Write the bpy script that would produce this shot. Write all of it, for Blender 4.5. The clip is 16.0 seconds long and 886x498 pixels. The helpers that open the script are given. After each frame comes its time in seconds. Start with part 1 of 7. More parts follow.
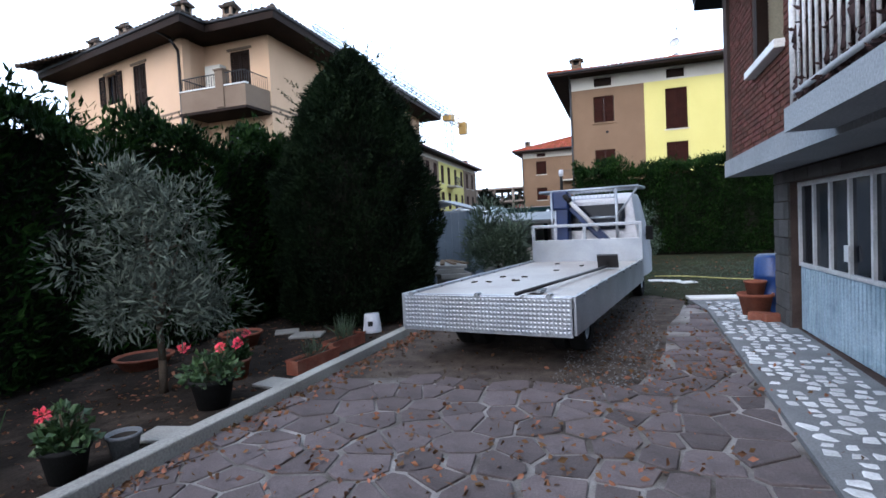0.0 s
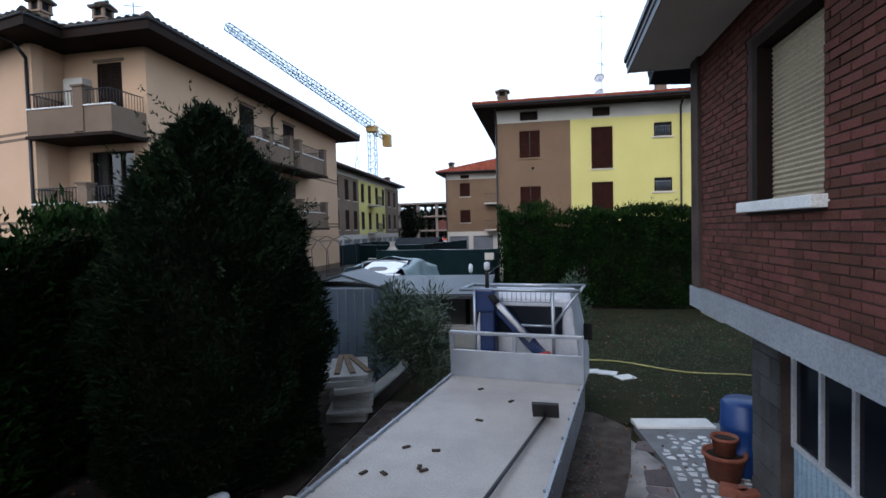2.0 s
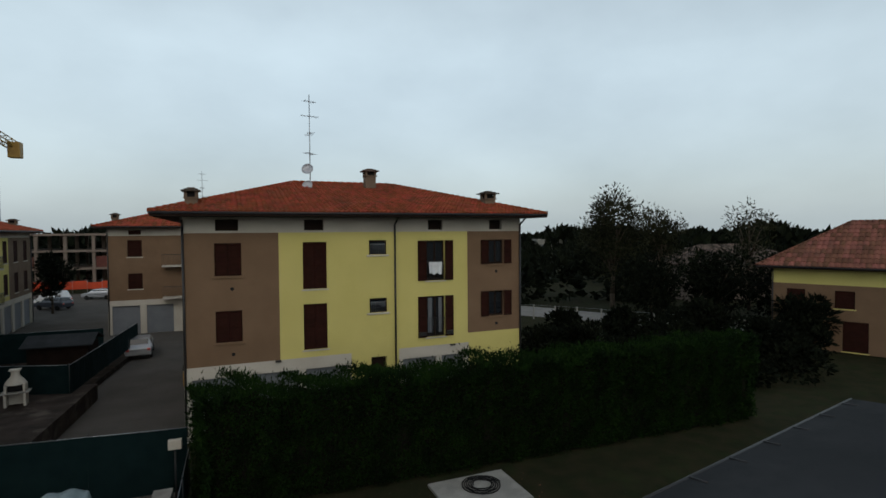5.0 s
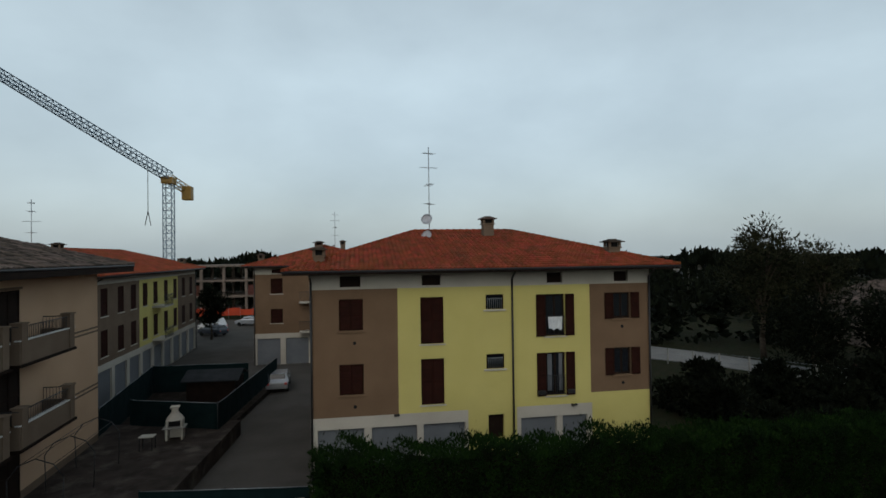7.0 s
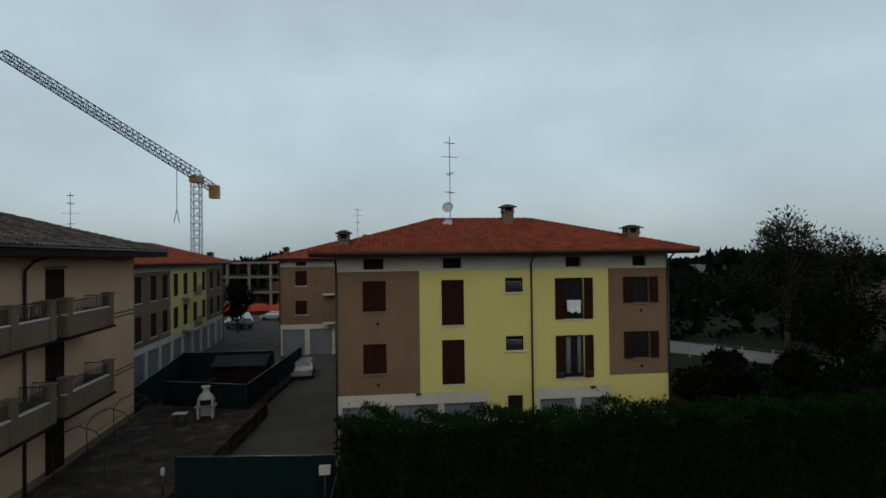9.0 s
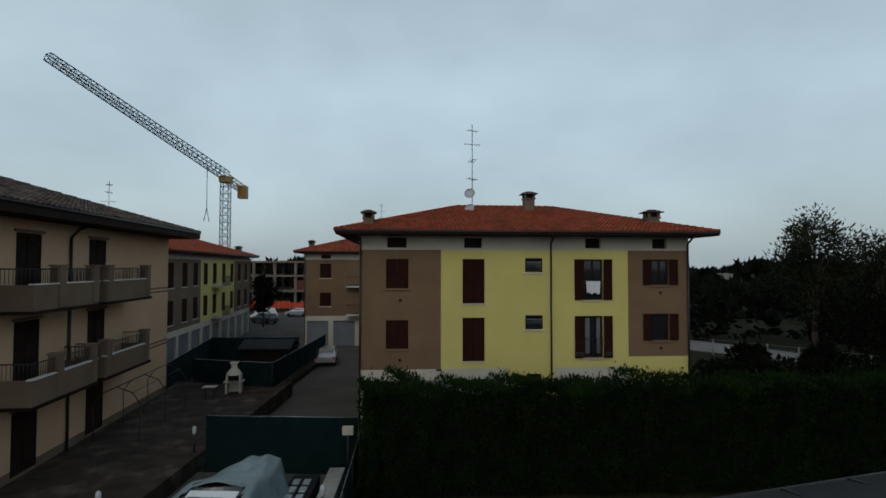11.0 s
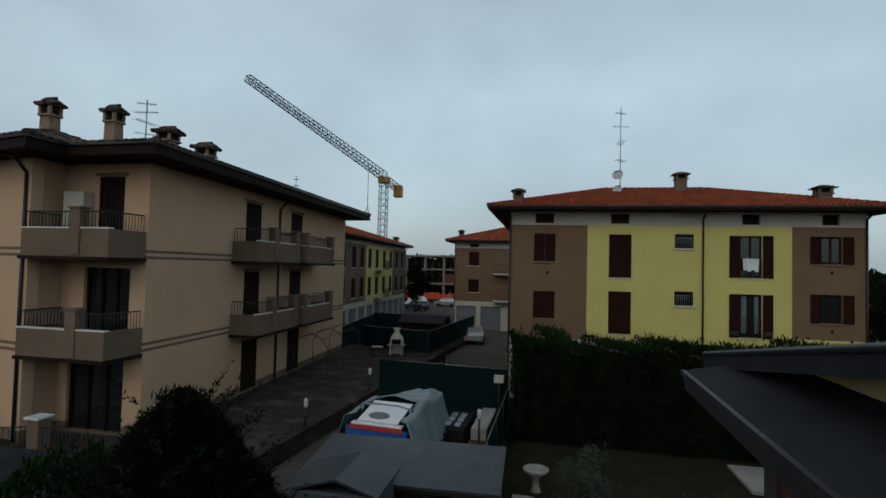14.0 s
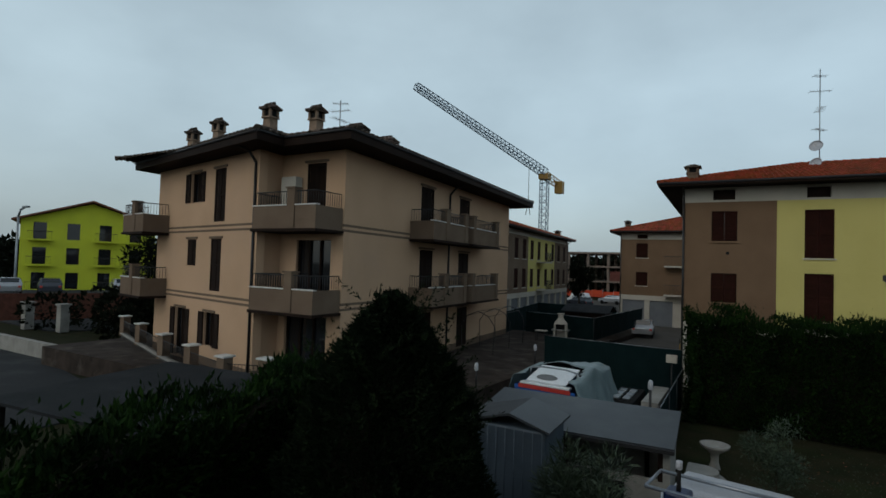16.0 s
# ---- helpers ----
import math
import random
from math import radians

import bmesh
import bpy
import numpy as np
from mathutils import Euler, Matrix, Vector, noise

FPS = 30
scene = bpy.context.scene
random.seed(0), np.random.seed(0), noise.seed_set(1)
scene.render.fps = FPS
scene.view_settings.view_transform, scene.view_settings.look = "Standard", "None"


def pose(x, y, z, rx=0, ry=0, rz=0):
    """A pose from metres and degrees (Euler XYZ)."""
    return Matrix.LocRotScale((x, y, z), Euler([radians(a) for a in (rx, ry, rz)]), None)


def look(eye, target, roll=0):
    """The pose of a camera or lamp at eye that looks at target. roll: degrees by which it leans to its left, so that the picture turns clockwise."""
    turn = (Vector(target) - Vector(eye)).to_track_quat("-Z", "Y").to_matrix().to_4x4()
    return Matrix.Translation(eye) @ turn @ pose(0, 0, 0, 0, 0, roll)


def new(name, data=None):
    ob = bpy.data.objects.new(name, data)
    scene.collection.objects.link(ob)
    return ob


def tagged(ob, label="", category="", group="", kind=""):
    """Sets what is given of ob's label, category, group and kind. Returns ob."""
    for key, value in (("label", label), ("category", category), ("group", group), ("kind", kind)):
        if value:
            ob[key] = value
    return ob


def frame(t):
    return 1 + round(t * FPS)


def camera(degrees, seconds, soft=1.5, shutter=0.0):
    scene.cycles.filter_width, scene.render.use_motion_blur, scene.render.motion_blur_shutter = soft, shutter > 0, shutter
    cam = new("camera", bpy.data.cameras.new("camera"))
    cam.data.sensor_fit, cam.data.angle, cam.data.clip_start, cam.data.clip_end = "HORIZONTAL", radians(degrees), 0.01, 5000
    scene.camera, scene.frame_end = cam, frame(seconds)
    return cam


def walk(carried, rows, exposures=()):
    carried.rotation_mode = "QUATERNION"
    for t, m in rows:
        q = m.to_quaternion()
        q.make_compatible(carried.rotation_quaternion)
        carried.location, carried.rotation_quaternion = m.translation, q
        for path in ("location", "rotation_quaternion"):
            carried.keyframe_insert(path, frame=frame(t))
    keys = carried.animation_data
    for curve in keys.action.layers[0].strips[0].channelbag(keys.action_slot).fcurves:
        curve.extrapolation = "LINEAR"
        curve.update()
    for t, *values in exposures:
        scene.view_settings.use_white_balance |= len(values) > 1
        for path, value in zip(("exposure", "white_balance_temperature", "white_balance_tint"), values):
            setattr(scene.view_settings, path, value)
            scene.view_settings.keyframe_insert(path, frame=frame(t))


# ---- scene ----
cam = camera(80.0, 16.0, soft=1.6)
ROWS = [
    (0.0, 0.241, 0.397, 1.743, 20.37, -2.55, 2.81),
    (0.5, 0.204, 1.157, 1.811, 14.92, -2.62, 2.29),
    (1.0, 0.211, 1.739, 2.098, 14.20, -2.38, 1.99),
    (1.5, 0.045, 2.304, 2.616, 13.84, -2.15, 1.62),
    (2.0, -0.099, 2.848, 3.360, 12.14, -2.08, 1.43),
    (2.5, -0.307, 3.577, 4.223, 2.51, -2.31, 1.20),
    (3.0, -0.552, 4.021, 5.206, -10.12, -2.58, 0.87),
    (3.5, -0.640, 4.850, 6.190, -18.90, -2.35, 0.55),
    (4.0, -0.760, 5.600, 7.230, -20.90, -2.20, 0.33),
    (6.5, -0.573, 7.687, 10.473, -15.60, -0.14, 1.14),
    (7.0, -0.285, 7.268, 10.567, -7.26, 0.68, 0.77),
    (7.5, -0.296, 6.983, 10.549, -5.51, 0.86, 0.69),
    (8.0, -0.311, 6.802, 10.357, -5.15, 0.96, 0.61),
    (8.5, -0.355, 6.685, 10.117, -5.10, 0.88, 0.54),
    (9.0, -0.365, 6.612, 9.687, -5.00, 0.92, 0.68),
    (11.5, -0.397, 5.379, 7.966, -0.35, 2.01, -0.89),
    (12.0, -0.473, 4.793, 7.715, 4.01, 2.00, -1.24),
    (12.5, -0.450, 4.772, 7.475, 7.41, 1.94, -1.32),
    (13.0, -0.465, 4.333, 7.177, 9.81, 2.04, -1.20),
    (13.5, -0.483, 4.122, 6.951, 10.56, 1.99, -1.22),
    (14.0, -0.492, 3.939, 6.682, 12.82, 2.03, -1.43),
    (14.5, -0.431, 3.934, 6.421, 20.29, 1.90, -1.74),
    (15.0, -0.298, 3.628, 6.154, 26.42, 1.77, -1.87),
    (15.5, -0.346, 3.427, 5.883, 29.46, 1.69, -1.85),
    (16.0, -0.422, 3.167, 5.562, 30.03, 1.78, -1.77),
]
EXPOSURES = [(0.0, 1.88, 5600, 16), (0.5, 1.66, 5600, 16), (1.5, 1.30, 5600, 16), (2.5, 0.78, 5750, 14), (3.5, 0.18, 6400, 10), (4.2, -0.06, 6500, 9), (6.3, -0.28, 6450, 8), (9.2, -0.46, 6300, 6), (16.0, -0.48, 6200, 5)]
walk(cam, [(t, pose(x, y, z, 90 + pitch, roll, yaw)) for t, x, y, z, yaw, pitch, roll in ROWS], EXPOSURES)

# ---- sky and sun ----
world = bpy.data.worlds.new("world")
scene.world = world
world.use_nodes = True
wn, wl = world.node_tree.nodes, world.node_tree.links
wn.clear()
SUN_EL, SUN_AZ = 38.0, 195.0
sky = wn.new("ShaderNodeTexSky")
sky.sky_type, sky.sun_disc = "NISHITA", False
sky.sun_elevation, sky.sun_rotation = radians(SUN_EL), radians(SUN_AZ)
sky.dust_density, sky.air_density = 4.0, 1.0
geo = wn.new("ShaderNodeTexCoord")
sep = wn.new("ShaderNodeSeparateXYZ")
wl.new(geo.outputs["Generated"], sep.inputs[0])
grade = wn.new("ShaderNodeValToRGB")
grade.color_ramp.elements[0].position, grade.color_ramp.elements[0].color = 0.0, (0.46, 0.53, 0.56, 1)
grade.color_ramp.elements[1].position, grade.color_ramp.elements[1].color = 1.0, (0.24, 0.28, 0.30, 1)
for at, c in ((0.08, (0.52, 0.60, 0.63, 1)), (0.30, (0.63, 0.74, 0.78, 1)), (0.55, (0.50, 0.585, 0.62, 1))):
    e = grade.color_ramp.elements.new(at)
    e.color = c
wl.new(sep.outputs["Z"], grade.inputs[0])
stretch = wn.new("ShaderNodeMapping")
stretch.inputs["Scale"].default_value = (1.6, 1.6, 3.0)
wl.new(geo.outputs["Generated"], stretch.inputs[0])
cloud = wn.new("ShaderNodeTexNoise")
cloud.inputs["Scale"].default_value, cloud.inputs["Detail"].default_value = 1.7, 5.0
wl.new(stretch.outputs[0], cloud.inputs["Vector"])
cramp = wn.new("ShaderNodeMapRange")
cramp.inputs["From Min"].default_value, cramp.inputs["From Max"].default_value = 0.3, 0.7
cramp.inputs["To Min"].default_value, cramp.inputs["To Max"].default_value = 0.86, 1.12
wl.new(cloud.outputs["Fac"], cramp.inputs["Value"])
cmul = wn.new("ShaderNodeMix")
cmul.data_type, cmul.blend_type = "RGBA", "MULTIPLY"
cmul.inputs[0].default_value = 1.0
wl.new(grade.outputs[0], cmul.inputs[6])
wl.new(cramp.outputs[0], cmul.inputs[7])
bg_cloud, bg_sky = wn.new("ShaderNodeBackground"), wn.new("ShaderNodeBackground")
bg_sky.inputs["Strength"].default_value = 0.05
bg_cloud.inputs["Strength"].default_value = 0.95
wl.new(sky.outputs[0], bg_sky.inputs["Color"])
wl.new(cmul.outputs[2], bg_cloud.inputs["Color"])
wadd, wout = wn.new("ShaderNodeAddShader"), wn.new("ShaderNodeOutputWorld")
wl.new(bg_sky.outputs[0], wadd.inputs[0])
wl.new(bg_cloud.outputs[0], wadd.inputs[1])
wl.new(wadd.outputs[0], wout.inputs["Surface"])

sun = new("sun", bpy.data.lights.new("sun", "SUN"))
sun.data.energy, sun.data.angle, sun.data.color = 0.12, radians(25), (1.0, 0.97, 0.92)
sun_dir = Vector((math.sin(radians(SUN_AZ)) * math.cos(radians(SUN_EL)), math.cos(radians(SUN_AZ)) * math.cos(radians(SUN_EL)), math.sin(radians(SUN_EL))))
sun.matrix_world = look(sun_dir * 60, (0, 0, 0))


# ---- materials ----
def material(name, base, second=None, scale=3.0, fine=60.0, rough=0.85, bump=0.3, metal=0.0, stain=None, stain_amount=0.4, spread=0.0, bump_scale=None):
    """Two scales of noise between two colours, stains, relief, and a little difference from piece to piece."""
    m = bpy.data.materials.new(name)
    m.use_nodes = True
    n, l = m.node_tree.nodes, m.node_tree.links
    b = n["Principled BSDF"]
    tc = n.new("ShaderNodeTexCoord")
    big, small = n.new("ShaderNodeTexNoise"), n.new("ShaderNodeTexNoise")
    big.inputs["Scale"].default_value, big.inputs["Detail"].default_value = scale, 6
    small.inputs["Scale"].default_value, small.inputs["Detail"].default_value = fine, 4
    for t in (big, small):
        l.new(tc.outputs["Object"], t.inputs["Vector"])
    second = second or tuple(c * 0.72 for c in base)
    mix = n.new("ShaderNodeMix")
    mix.data_type = "RGBA"
    mix.inputs[6].default_value, mix.inputs[7].default_value = (*base, 1), (*second, 1)
    mr = n.new("ShaderNodeMapRange")
    mr.inputs["From Min"].default_value, mr.inputs["From Max"].default_value = 0.35, 0.65
    l.new(big.outputs["Fac"], mr.inputs["Value"])
    l.new(mr.outputs[0], mix.inputs[0])
    grain = n.new("ShaderNodeMix")
    grain.data_type, grain.blend_type = "RGBA", "MULTIPLY"
    gr = n.new("ShaderNodeMapRange")
    gr.inputs["From Min"].default_value, gr.inputs["From Max"].default_value = 0.3, 0.7
    gr.inputs["To Min"].default_value, gr.inputs["To Max"].default_value = 0.8, 1.15
    l.new(small.outputs["Fac"], gr.inputs["Value"])
    grain.inputs[0].default_value = 1.0
    l.new(mix.outputs[2], grain.inputs[6])
    l.new(gr.outputs[0], grain.inputs[7])
    out = grain.outputs[2]
    if stain:
        sn, sr, sm = n.new("ShaderNodeTexNoise"), n.new("ShaderNodeMapRange"), n.new("ShaderNodeMix")
        sn.inputs["Scale"].default_value, sn.inputs["Detail"].default_value, sn.inputs["Roughness"].default_value = scale * 0.6, 8, 0.65
        mp = n.new("ShaderNodeMapping")
        mp.inputs["Location"].default_value = (7.3, 2.1, 4.4)
        l.new(tc.outputs["Object"], mp.inputs[0])
        l.new(mp.outputs[0], sn.inputs["Vector"])
        sr.inputs["From Min"].default_value, sr.inputs["From Max"].default_value = 0.52, 0.68
        sr.inputs["To Max"].default_value = stain_amount
        l.new(sn.outputs["Fac"], sr.inputs["Value"])
        sm.data_type = "RGBA"
        sm.inputs[7].default_value = (*stain, 1)
        l.new(sr.outputs[0], sm.inputs[0])
        l.new(out, sm.inputs[6])
        out = sm.outputs[2]
    if spread:
        oi, gi, hv = n.new("ShaderNodeObjectInfo"), n.new("ShaderNodeNewGeometry"), n.new("ShaderNodeHueSaturation")
        ad, fr, vr, hr = n.new("ShaderNodeMath"), n.new("ShaderNodeMath"), n.new("ShaderNodeMapRange"), n.new("ShaderNodeMapRange")
        l.new(oi.outputs["Random"], ad.inputs[0])
        l.new(gi.outputs["Random Per Island"], ad.inputs[1])
        fr.operation = "FRACT"
        l.new(ad.outputs[0], fr.inputs[0])
        vr.inputs["To Min"].default_value, vr.inputs["To Max"].default_value = 1 - spread, 1 + spread
        hr.inputs["To Min"].default_value, hr.inputs["To Max"].default_value = 0.5 + spread * 0.04, 0.5 - spread * 0.04
        l.new(fr.outputs[0], vr.inputs["Value"])
        l.new(fr.outputs[0], hr.inputs["Value"])
        l.new(vr.outputs[0], hv.inputs["Value"])
        l.new(hr.outputs[0], hv.inputs["Hue"])
        l.new(out, hv.inputs["Color"])
        out = hv.outputs[0]
    l.new(out, b.inputs["Base Color"])
    b.inputs["Roughness"].default_value, b.inputs["Metallic"].default_value = rough, metal
    b.inputs["Specular IOR Level"].default_value = 0.06 if rough >= 0.65 else 0.45
    if bump:
        bn, bp = n.new("ShaderNodeTexNoise"), n.new("ShaderNodeBump")
        bn.inputs["Scale"].default_value, bn.inputs["Detail"].default_value = bump_scale or fine, 5
        l.new(tc.outputs["Object"], bn.inputs["Vector"])
        bp.inputs["Strength"].default_value, bp.inputs["Distance"].default_value = bump, 0.02
        l.new(bn.outputs["Fac"], bp.inputs["Height"])
        l.new(bp.outputs[0], b.inputs["Normal"])
    return m


def glassy(name, colour, rough=0.05, shine=0.6):
    m = bpy.data.materials.new(name)
    m.use_nodes = True
    b = m.node_tree.nodes["Principled BSDF"]
    b.inputs["Base Color"].default_value, b.inputs["Roughness"].default_value = (*colour, 1), rough
    b.inputs["Specular IOR Level"].default_value = shine
    return m


M = {
    "yellow_plaster": material("yellow_plaster", (0.55, 0.48, 0.17), (0.50, 0.435, 0.148), 0.5, 90, 0.92, 0.15, stain=(0.45, 0.39, 0.15), stain_amount=0.3),
    "brown_plaster": material("brown_plaster", (0.175, 0.113, 0.070), (0.150, 0.096, 0.059), 0.7, 70, 0.92, 0.25),
    "pink_plaster": material("pink_plaster", (0.53, 0.355, 0.232), (0.475, 0.318, 0.205), 0.4, 80, 0.92, 0.15, stain=(0.42, 0.30, 0.22), stain_amount=0.35),
    "taupe_plaster": material("taupe_plaster", (0.17, 0.125, 0.09), (0.14, 0.10, 0.072), 0.8, 80, 0.9, 0.2),
    "pale_plaster": material("pale_plaster", (0.47, 0.435, 0.375), (0.41, 0.375, 0.32), 0.6, 70, 0.9, 0.15),
    "stained_plaster": material("stained_plaster", (0.30, 0.215, 0.155), (0.20, 0.145, 0.105), 2.5, 60, 0.92, 0.3, stain=(0.07, 0.055, 0.045), stain_amount=0.6),
    "cream_plaster": material("cream_plaster", (0.56, 0.445, 0.235), (0.49, 0.385, 0.195), 0.9, 60, 0.92, 0.25, stain=(0.35, 0.26, 0.14), stain_amount=0.4),
    "lime_plaster": material("lime_plaster", (0.56, 0.60, 0.05), (0.50, 0.54, 0.05), 0.6, 60, 0.92, 0.1),
    "red_tile": material("red_tile", (0.25, 0.060, 0.026), (0.175, 0.042, 0.02), 1.2, 25, 0.85, 0.3, spread=0.3, stain=(0.12, 0.06, 0.04), stain_amount=0.4),
    "brown_tile": material("brown_tile", (0.185, 0.080, 0.054), (0.13, 0.056, 0.040), 1.2, 25, 0.88, 0.3, spread=0.35, stain=(0.10, 0.06, 0.045), stain_amount=0.5),
    "old_tile": material("old_tile", (0.105, 0.080, 0.064), (0.055, 0.045, 0.039), 1.5, 25, 0.9, 0.4, spread=0.62, stain=(0.06, 0.06, 0.05), stain_amount=0.6),
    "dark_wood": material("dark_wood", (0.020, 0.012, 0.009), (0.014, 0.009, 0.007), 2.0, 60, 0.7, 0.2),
    "shutter": material("shutter", (0.027, 0.009, 0.006), (0.020, 0.007, 0.005), 2.0, 60, 0.8, 0.15, spread=0.12),
    "brick": material("brick", (0.112, 0.046, 0.034), (0.074, 0.031, 0.024), 3.0, 70, 0.88, 0.5, spread=0.25, stain=(0.09, 0.045, 0.035), stain_amount=0.4),
    "mortar": material("mortar", (0.070, 0.050, 0.042), (0.046, 0.033, 0.029), 3.0, 60, 0.95, 0.4),
    "concrete": material("concrete", (0.31, 0.30, 0.275), (0.23, 0.222, 0.205), 1.3, 50, 0.9, 0.35, stain=(0.15, 0.14, 0.12), stain_amount=0.5),
    "grey_block": material("grey_block", (0.082, 0.078, 0.075), (0.055, 0.053, 0.051), 2.0, 40, 0.92, 0.5, spread=0.2),
    "slab_edge": material("slab_edge", (0.26, 0.275, 0.29), (0.21, 0.222, 0.235), 1.0, 50, 0.85, 0.2, stain=(0.25, 0.25, 0.25), stain_amount=0.35),
    "bitumen": material("bitumen", (0.024, 0.0255, 0.028), (0.017, 0.0185, 0.020), 0.8, 120, 0.8, 0.3, stain=(0.04, 0.042, 0.045), stain_amount=0.5),
    "dark_metal": material("dark_metal", (0.025, 0.024, 0.026), (0.017, 0.017, 0.018), 2.0, 40, 0.5, 0.1, metal=0.3),
    "white_paint": material("white_paint", (0.50, 0.50, 0.50), (0.38, 0.38, 0.38), 3.0, 50, 0.55, 0.1, stain=(0.3, 0.24, 0.2), stain_amount=0.4),
    "white_metal": material("white_metal", (0.44, 0.45, 0.48), (0.38, 0.39, 0.42), 2.0, 50, 0.35, 0.03),
    "galvanised": material("galvanised", (0.30, 0.32, 0.34), (0.23, 0.25, 0.27), 3.0, 40, 0.42, 0.1, metal=0.7),
    "aluminium": material("aluminium", (0.33, 0.355, 0.39), (0.25, 0.275, 0.31), 2.0, 60, 0.38, 0.08, metal=0.7, stain=(0.26, 0.26, 0.26), stain_amount=0.5),
    "bed_floor": material("bed_floor", (0.33, 0.30, 0.275), (0.26, 0.235, 0.215), 1.5, 60, 0.5, 0.12, metal=0.2, stain=(0.33, 0.30, 0.26), stain_amount=0.6),
    "blue_paint": material("blue_paint", (0.004, 0.018, 0.075), (0.003, 0.013, 0.055), 3.0, 40, 0.4, 0.05),
    "red_paint": material("red_paint", (0.42, 0.03, 0.02), (0.34, 0.025, 0.02), 3.0, 40, 0.5, 0.05),
    "rubber": material("rubber", (0.02, 0.02, 0.02), (0.014, 0.014, 0.014), 4.0, 80, 0.85, 0.2),
    "terracotta": material("terracotta", (0.215, 0.075, 0.046), (0.155, 0.054, 0.035), 5.0, 60, 0.85, 0.2, stain=(0.2, 0.13, 0.10), stain_amount=0.4),
    "garage_paint": material("garage_paint", (0.32, 0.41, 0.47), (0.25, 0.33, 0.385), 2.5, 40, 0.6, 0.15, stain=(0.10, 0.17, 0.21), stain_amount=0.75),
    "garage_grey": material("garage_grey", (0.14, 0.15, 0.165), (0.115, 0.125, 0.14), 1.0, 50, 0.6, 0.08),
    "green_net": material("green_net", (0.006, 0.016, 0.017), (0.004, 0.012, 0.013), 1.5, 150, 0.9, 0.4),
    "tarp": material("tarp", (0.17, 0.22, 0.23), (0.12, 0.165, 0.175), 1.5, 30, 0.45, 0.25, stain=(0.1, 0.12, 0.12), stain_amount=0.4),
    "boat_white": material("boat_white", (0.72, 0.74, 0.76), (0.62, 0.64, 0.66), 2.0, 50, 0.35, 0.05),
    "boat_blue": material("boat_blue", (0.02, 0.09, 0.33), (0.02, 0.07, 0.26), 2.0, 50, 0.4, 0.05),
    "roof_sheet": material("roof_sheet", (0.050, 0.055, 0.062), (0.036, 0.040, 0.047), 1.2, 40, 0.5, 0.12, metal=0.2, stain=(0.08, 0.09, 0.09), stain_amount=0.5),
    "grey_sheet": material("grey_sheet", (0.075, 0.10, 0.128), (0.052, 0.072, 0.095), 1.2, 40, 0.5, 0.15, metal=0.2, stain=(0.06, 0.07, 0.08), stain_amount=0.5),
    "soil": material("soil", (0.026, 0.020, 0.016), (0.015, 0.012, 0.010), 2.5, 40, 0.95, 0.9, stain=(0.09, 0.07, 0.055), stain_amount=0.5, bump_scale=18),
    "lawn_soil": material("lawn_soil", (0.026, 0.023, 0.012), (0.015, 0.018, 0.008), 1.2, 50, 0.95, 0.8, stain=(0.02, 0.03, 0.01), stain_amount=0.6, bump_scale=25),
    "asphalt": material("asphalt", (0.036, 0.038, 0.041), (0.032, 0.034, 0.036), 0.4, 150, 0.9, 0.4, stain=(0.09, 0.09, 0.088), stain_amount=0.5),
    "forecourt": material("forecourt", (0.088, 0.080, 0.072), (0.068, 0.062, 0.055), 0.4, 60, 0.9, 0.3, stain=(0.10, 0.09, 0.085), stain_amount=0.5),
    "pale_road": material("pale_road", (0.22, 0.215, 0.205), (0.18, 0.175, 0.17), 0.6, 60, 0.9, 0.3),
    "porphyry": material("porphyry", (0.130, 0.108, 0.108), (0.092, 0.078, 0.080), 2.2, 60, 0.75, 0.35, spread=0.28, stain=(0.06, 0.05, 0.048), stain_amount=0.6),
    "joint_grout": material("joint_grout", (0.27, 0.255, 0.245), (0.06, 0.052, 0.046), 1.4, 60, 0.95, 0.6, stain=(0.05, 0.042, 0.035), stain_amount=0.8),
    "grey_cement": material("grey_cement", (0.18, 0.185, 0.19), (0.13, 0.135, 0.14), 1.5, 60, 0.9, 0.4, stain=(0.10, 0.095, 0.09), stain_amount=0.5),
    "white_chip": material("white_chip", (0.52, 0.53, 0.53), (0.38, 0.39, 0.39), 4.0, 60, 0.7, 0.2, spread=0.2),
    "gravel": material("gravel", (0.085, 0.070, 0.060), (0.045, 0.037, 0.032), 3.5, 45, 0.95, 0.9, stain=(0.13, 0.11, 0.095), stain_amount=0.5, bump_scale=30),
    "terrace_tile": material("terrace_tile", (0.042, 0.033, 0.027), (0.022, 0.018, 0.015), 1.3, 40, 0.85, 0.3, spread=0.3, stain=(0.11, 0.095, 0.08), stain_amount=0.5),
    "bark": material("bark", (0.075, 0.058, 0.042), (0.045, 0.036, 0.028), 6.0, 40, 0.95, 0.8),
    "hedge_leaf": material("hedge_leaf", (0.011, 0.029, 0.0045), (0.004, 0.011, 0.0025), 1.2, 30, 0.75, 0.0, spread=0.4),
    "cypress_leaf": material("cypress_leaf", (0.007, 0.014, 0.005), (0.0035, 0.007, 0.003), 1.5, 30, 0.8, 0.0, spread=0.4),
    "yew_leaf": material("yew_leaf", (0.010, 0.018, 0.006), (0.006, 0.011, 0.004), 1.5, 30, 0.75, 0.0, spread=0.4),
    "olive_leaf": material("olive_leaf", (0.085, 0.100, 0.080), (0.05, 0.06, 0.046), 3.0, 30, 0.65, 0.0, spread=0.4),
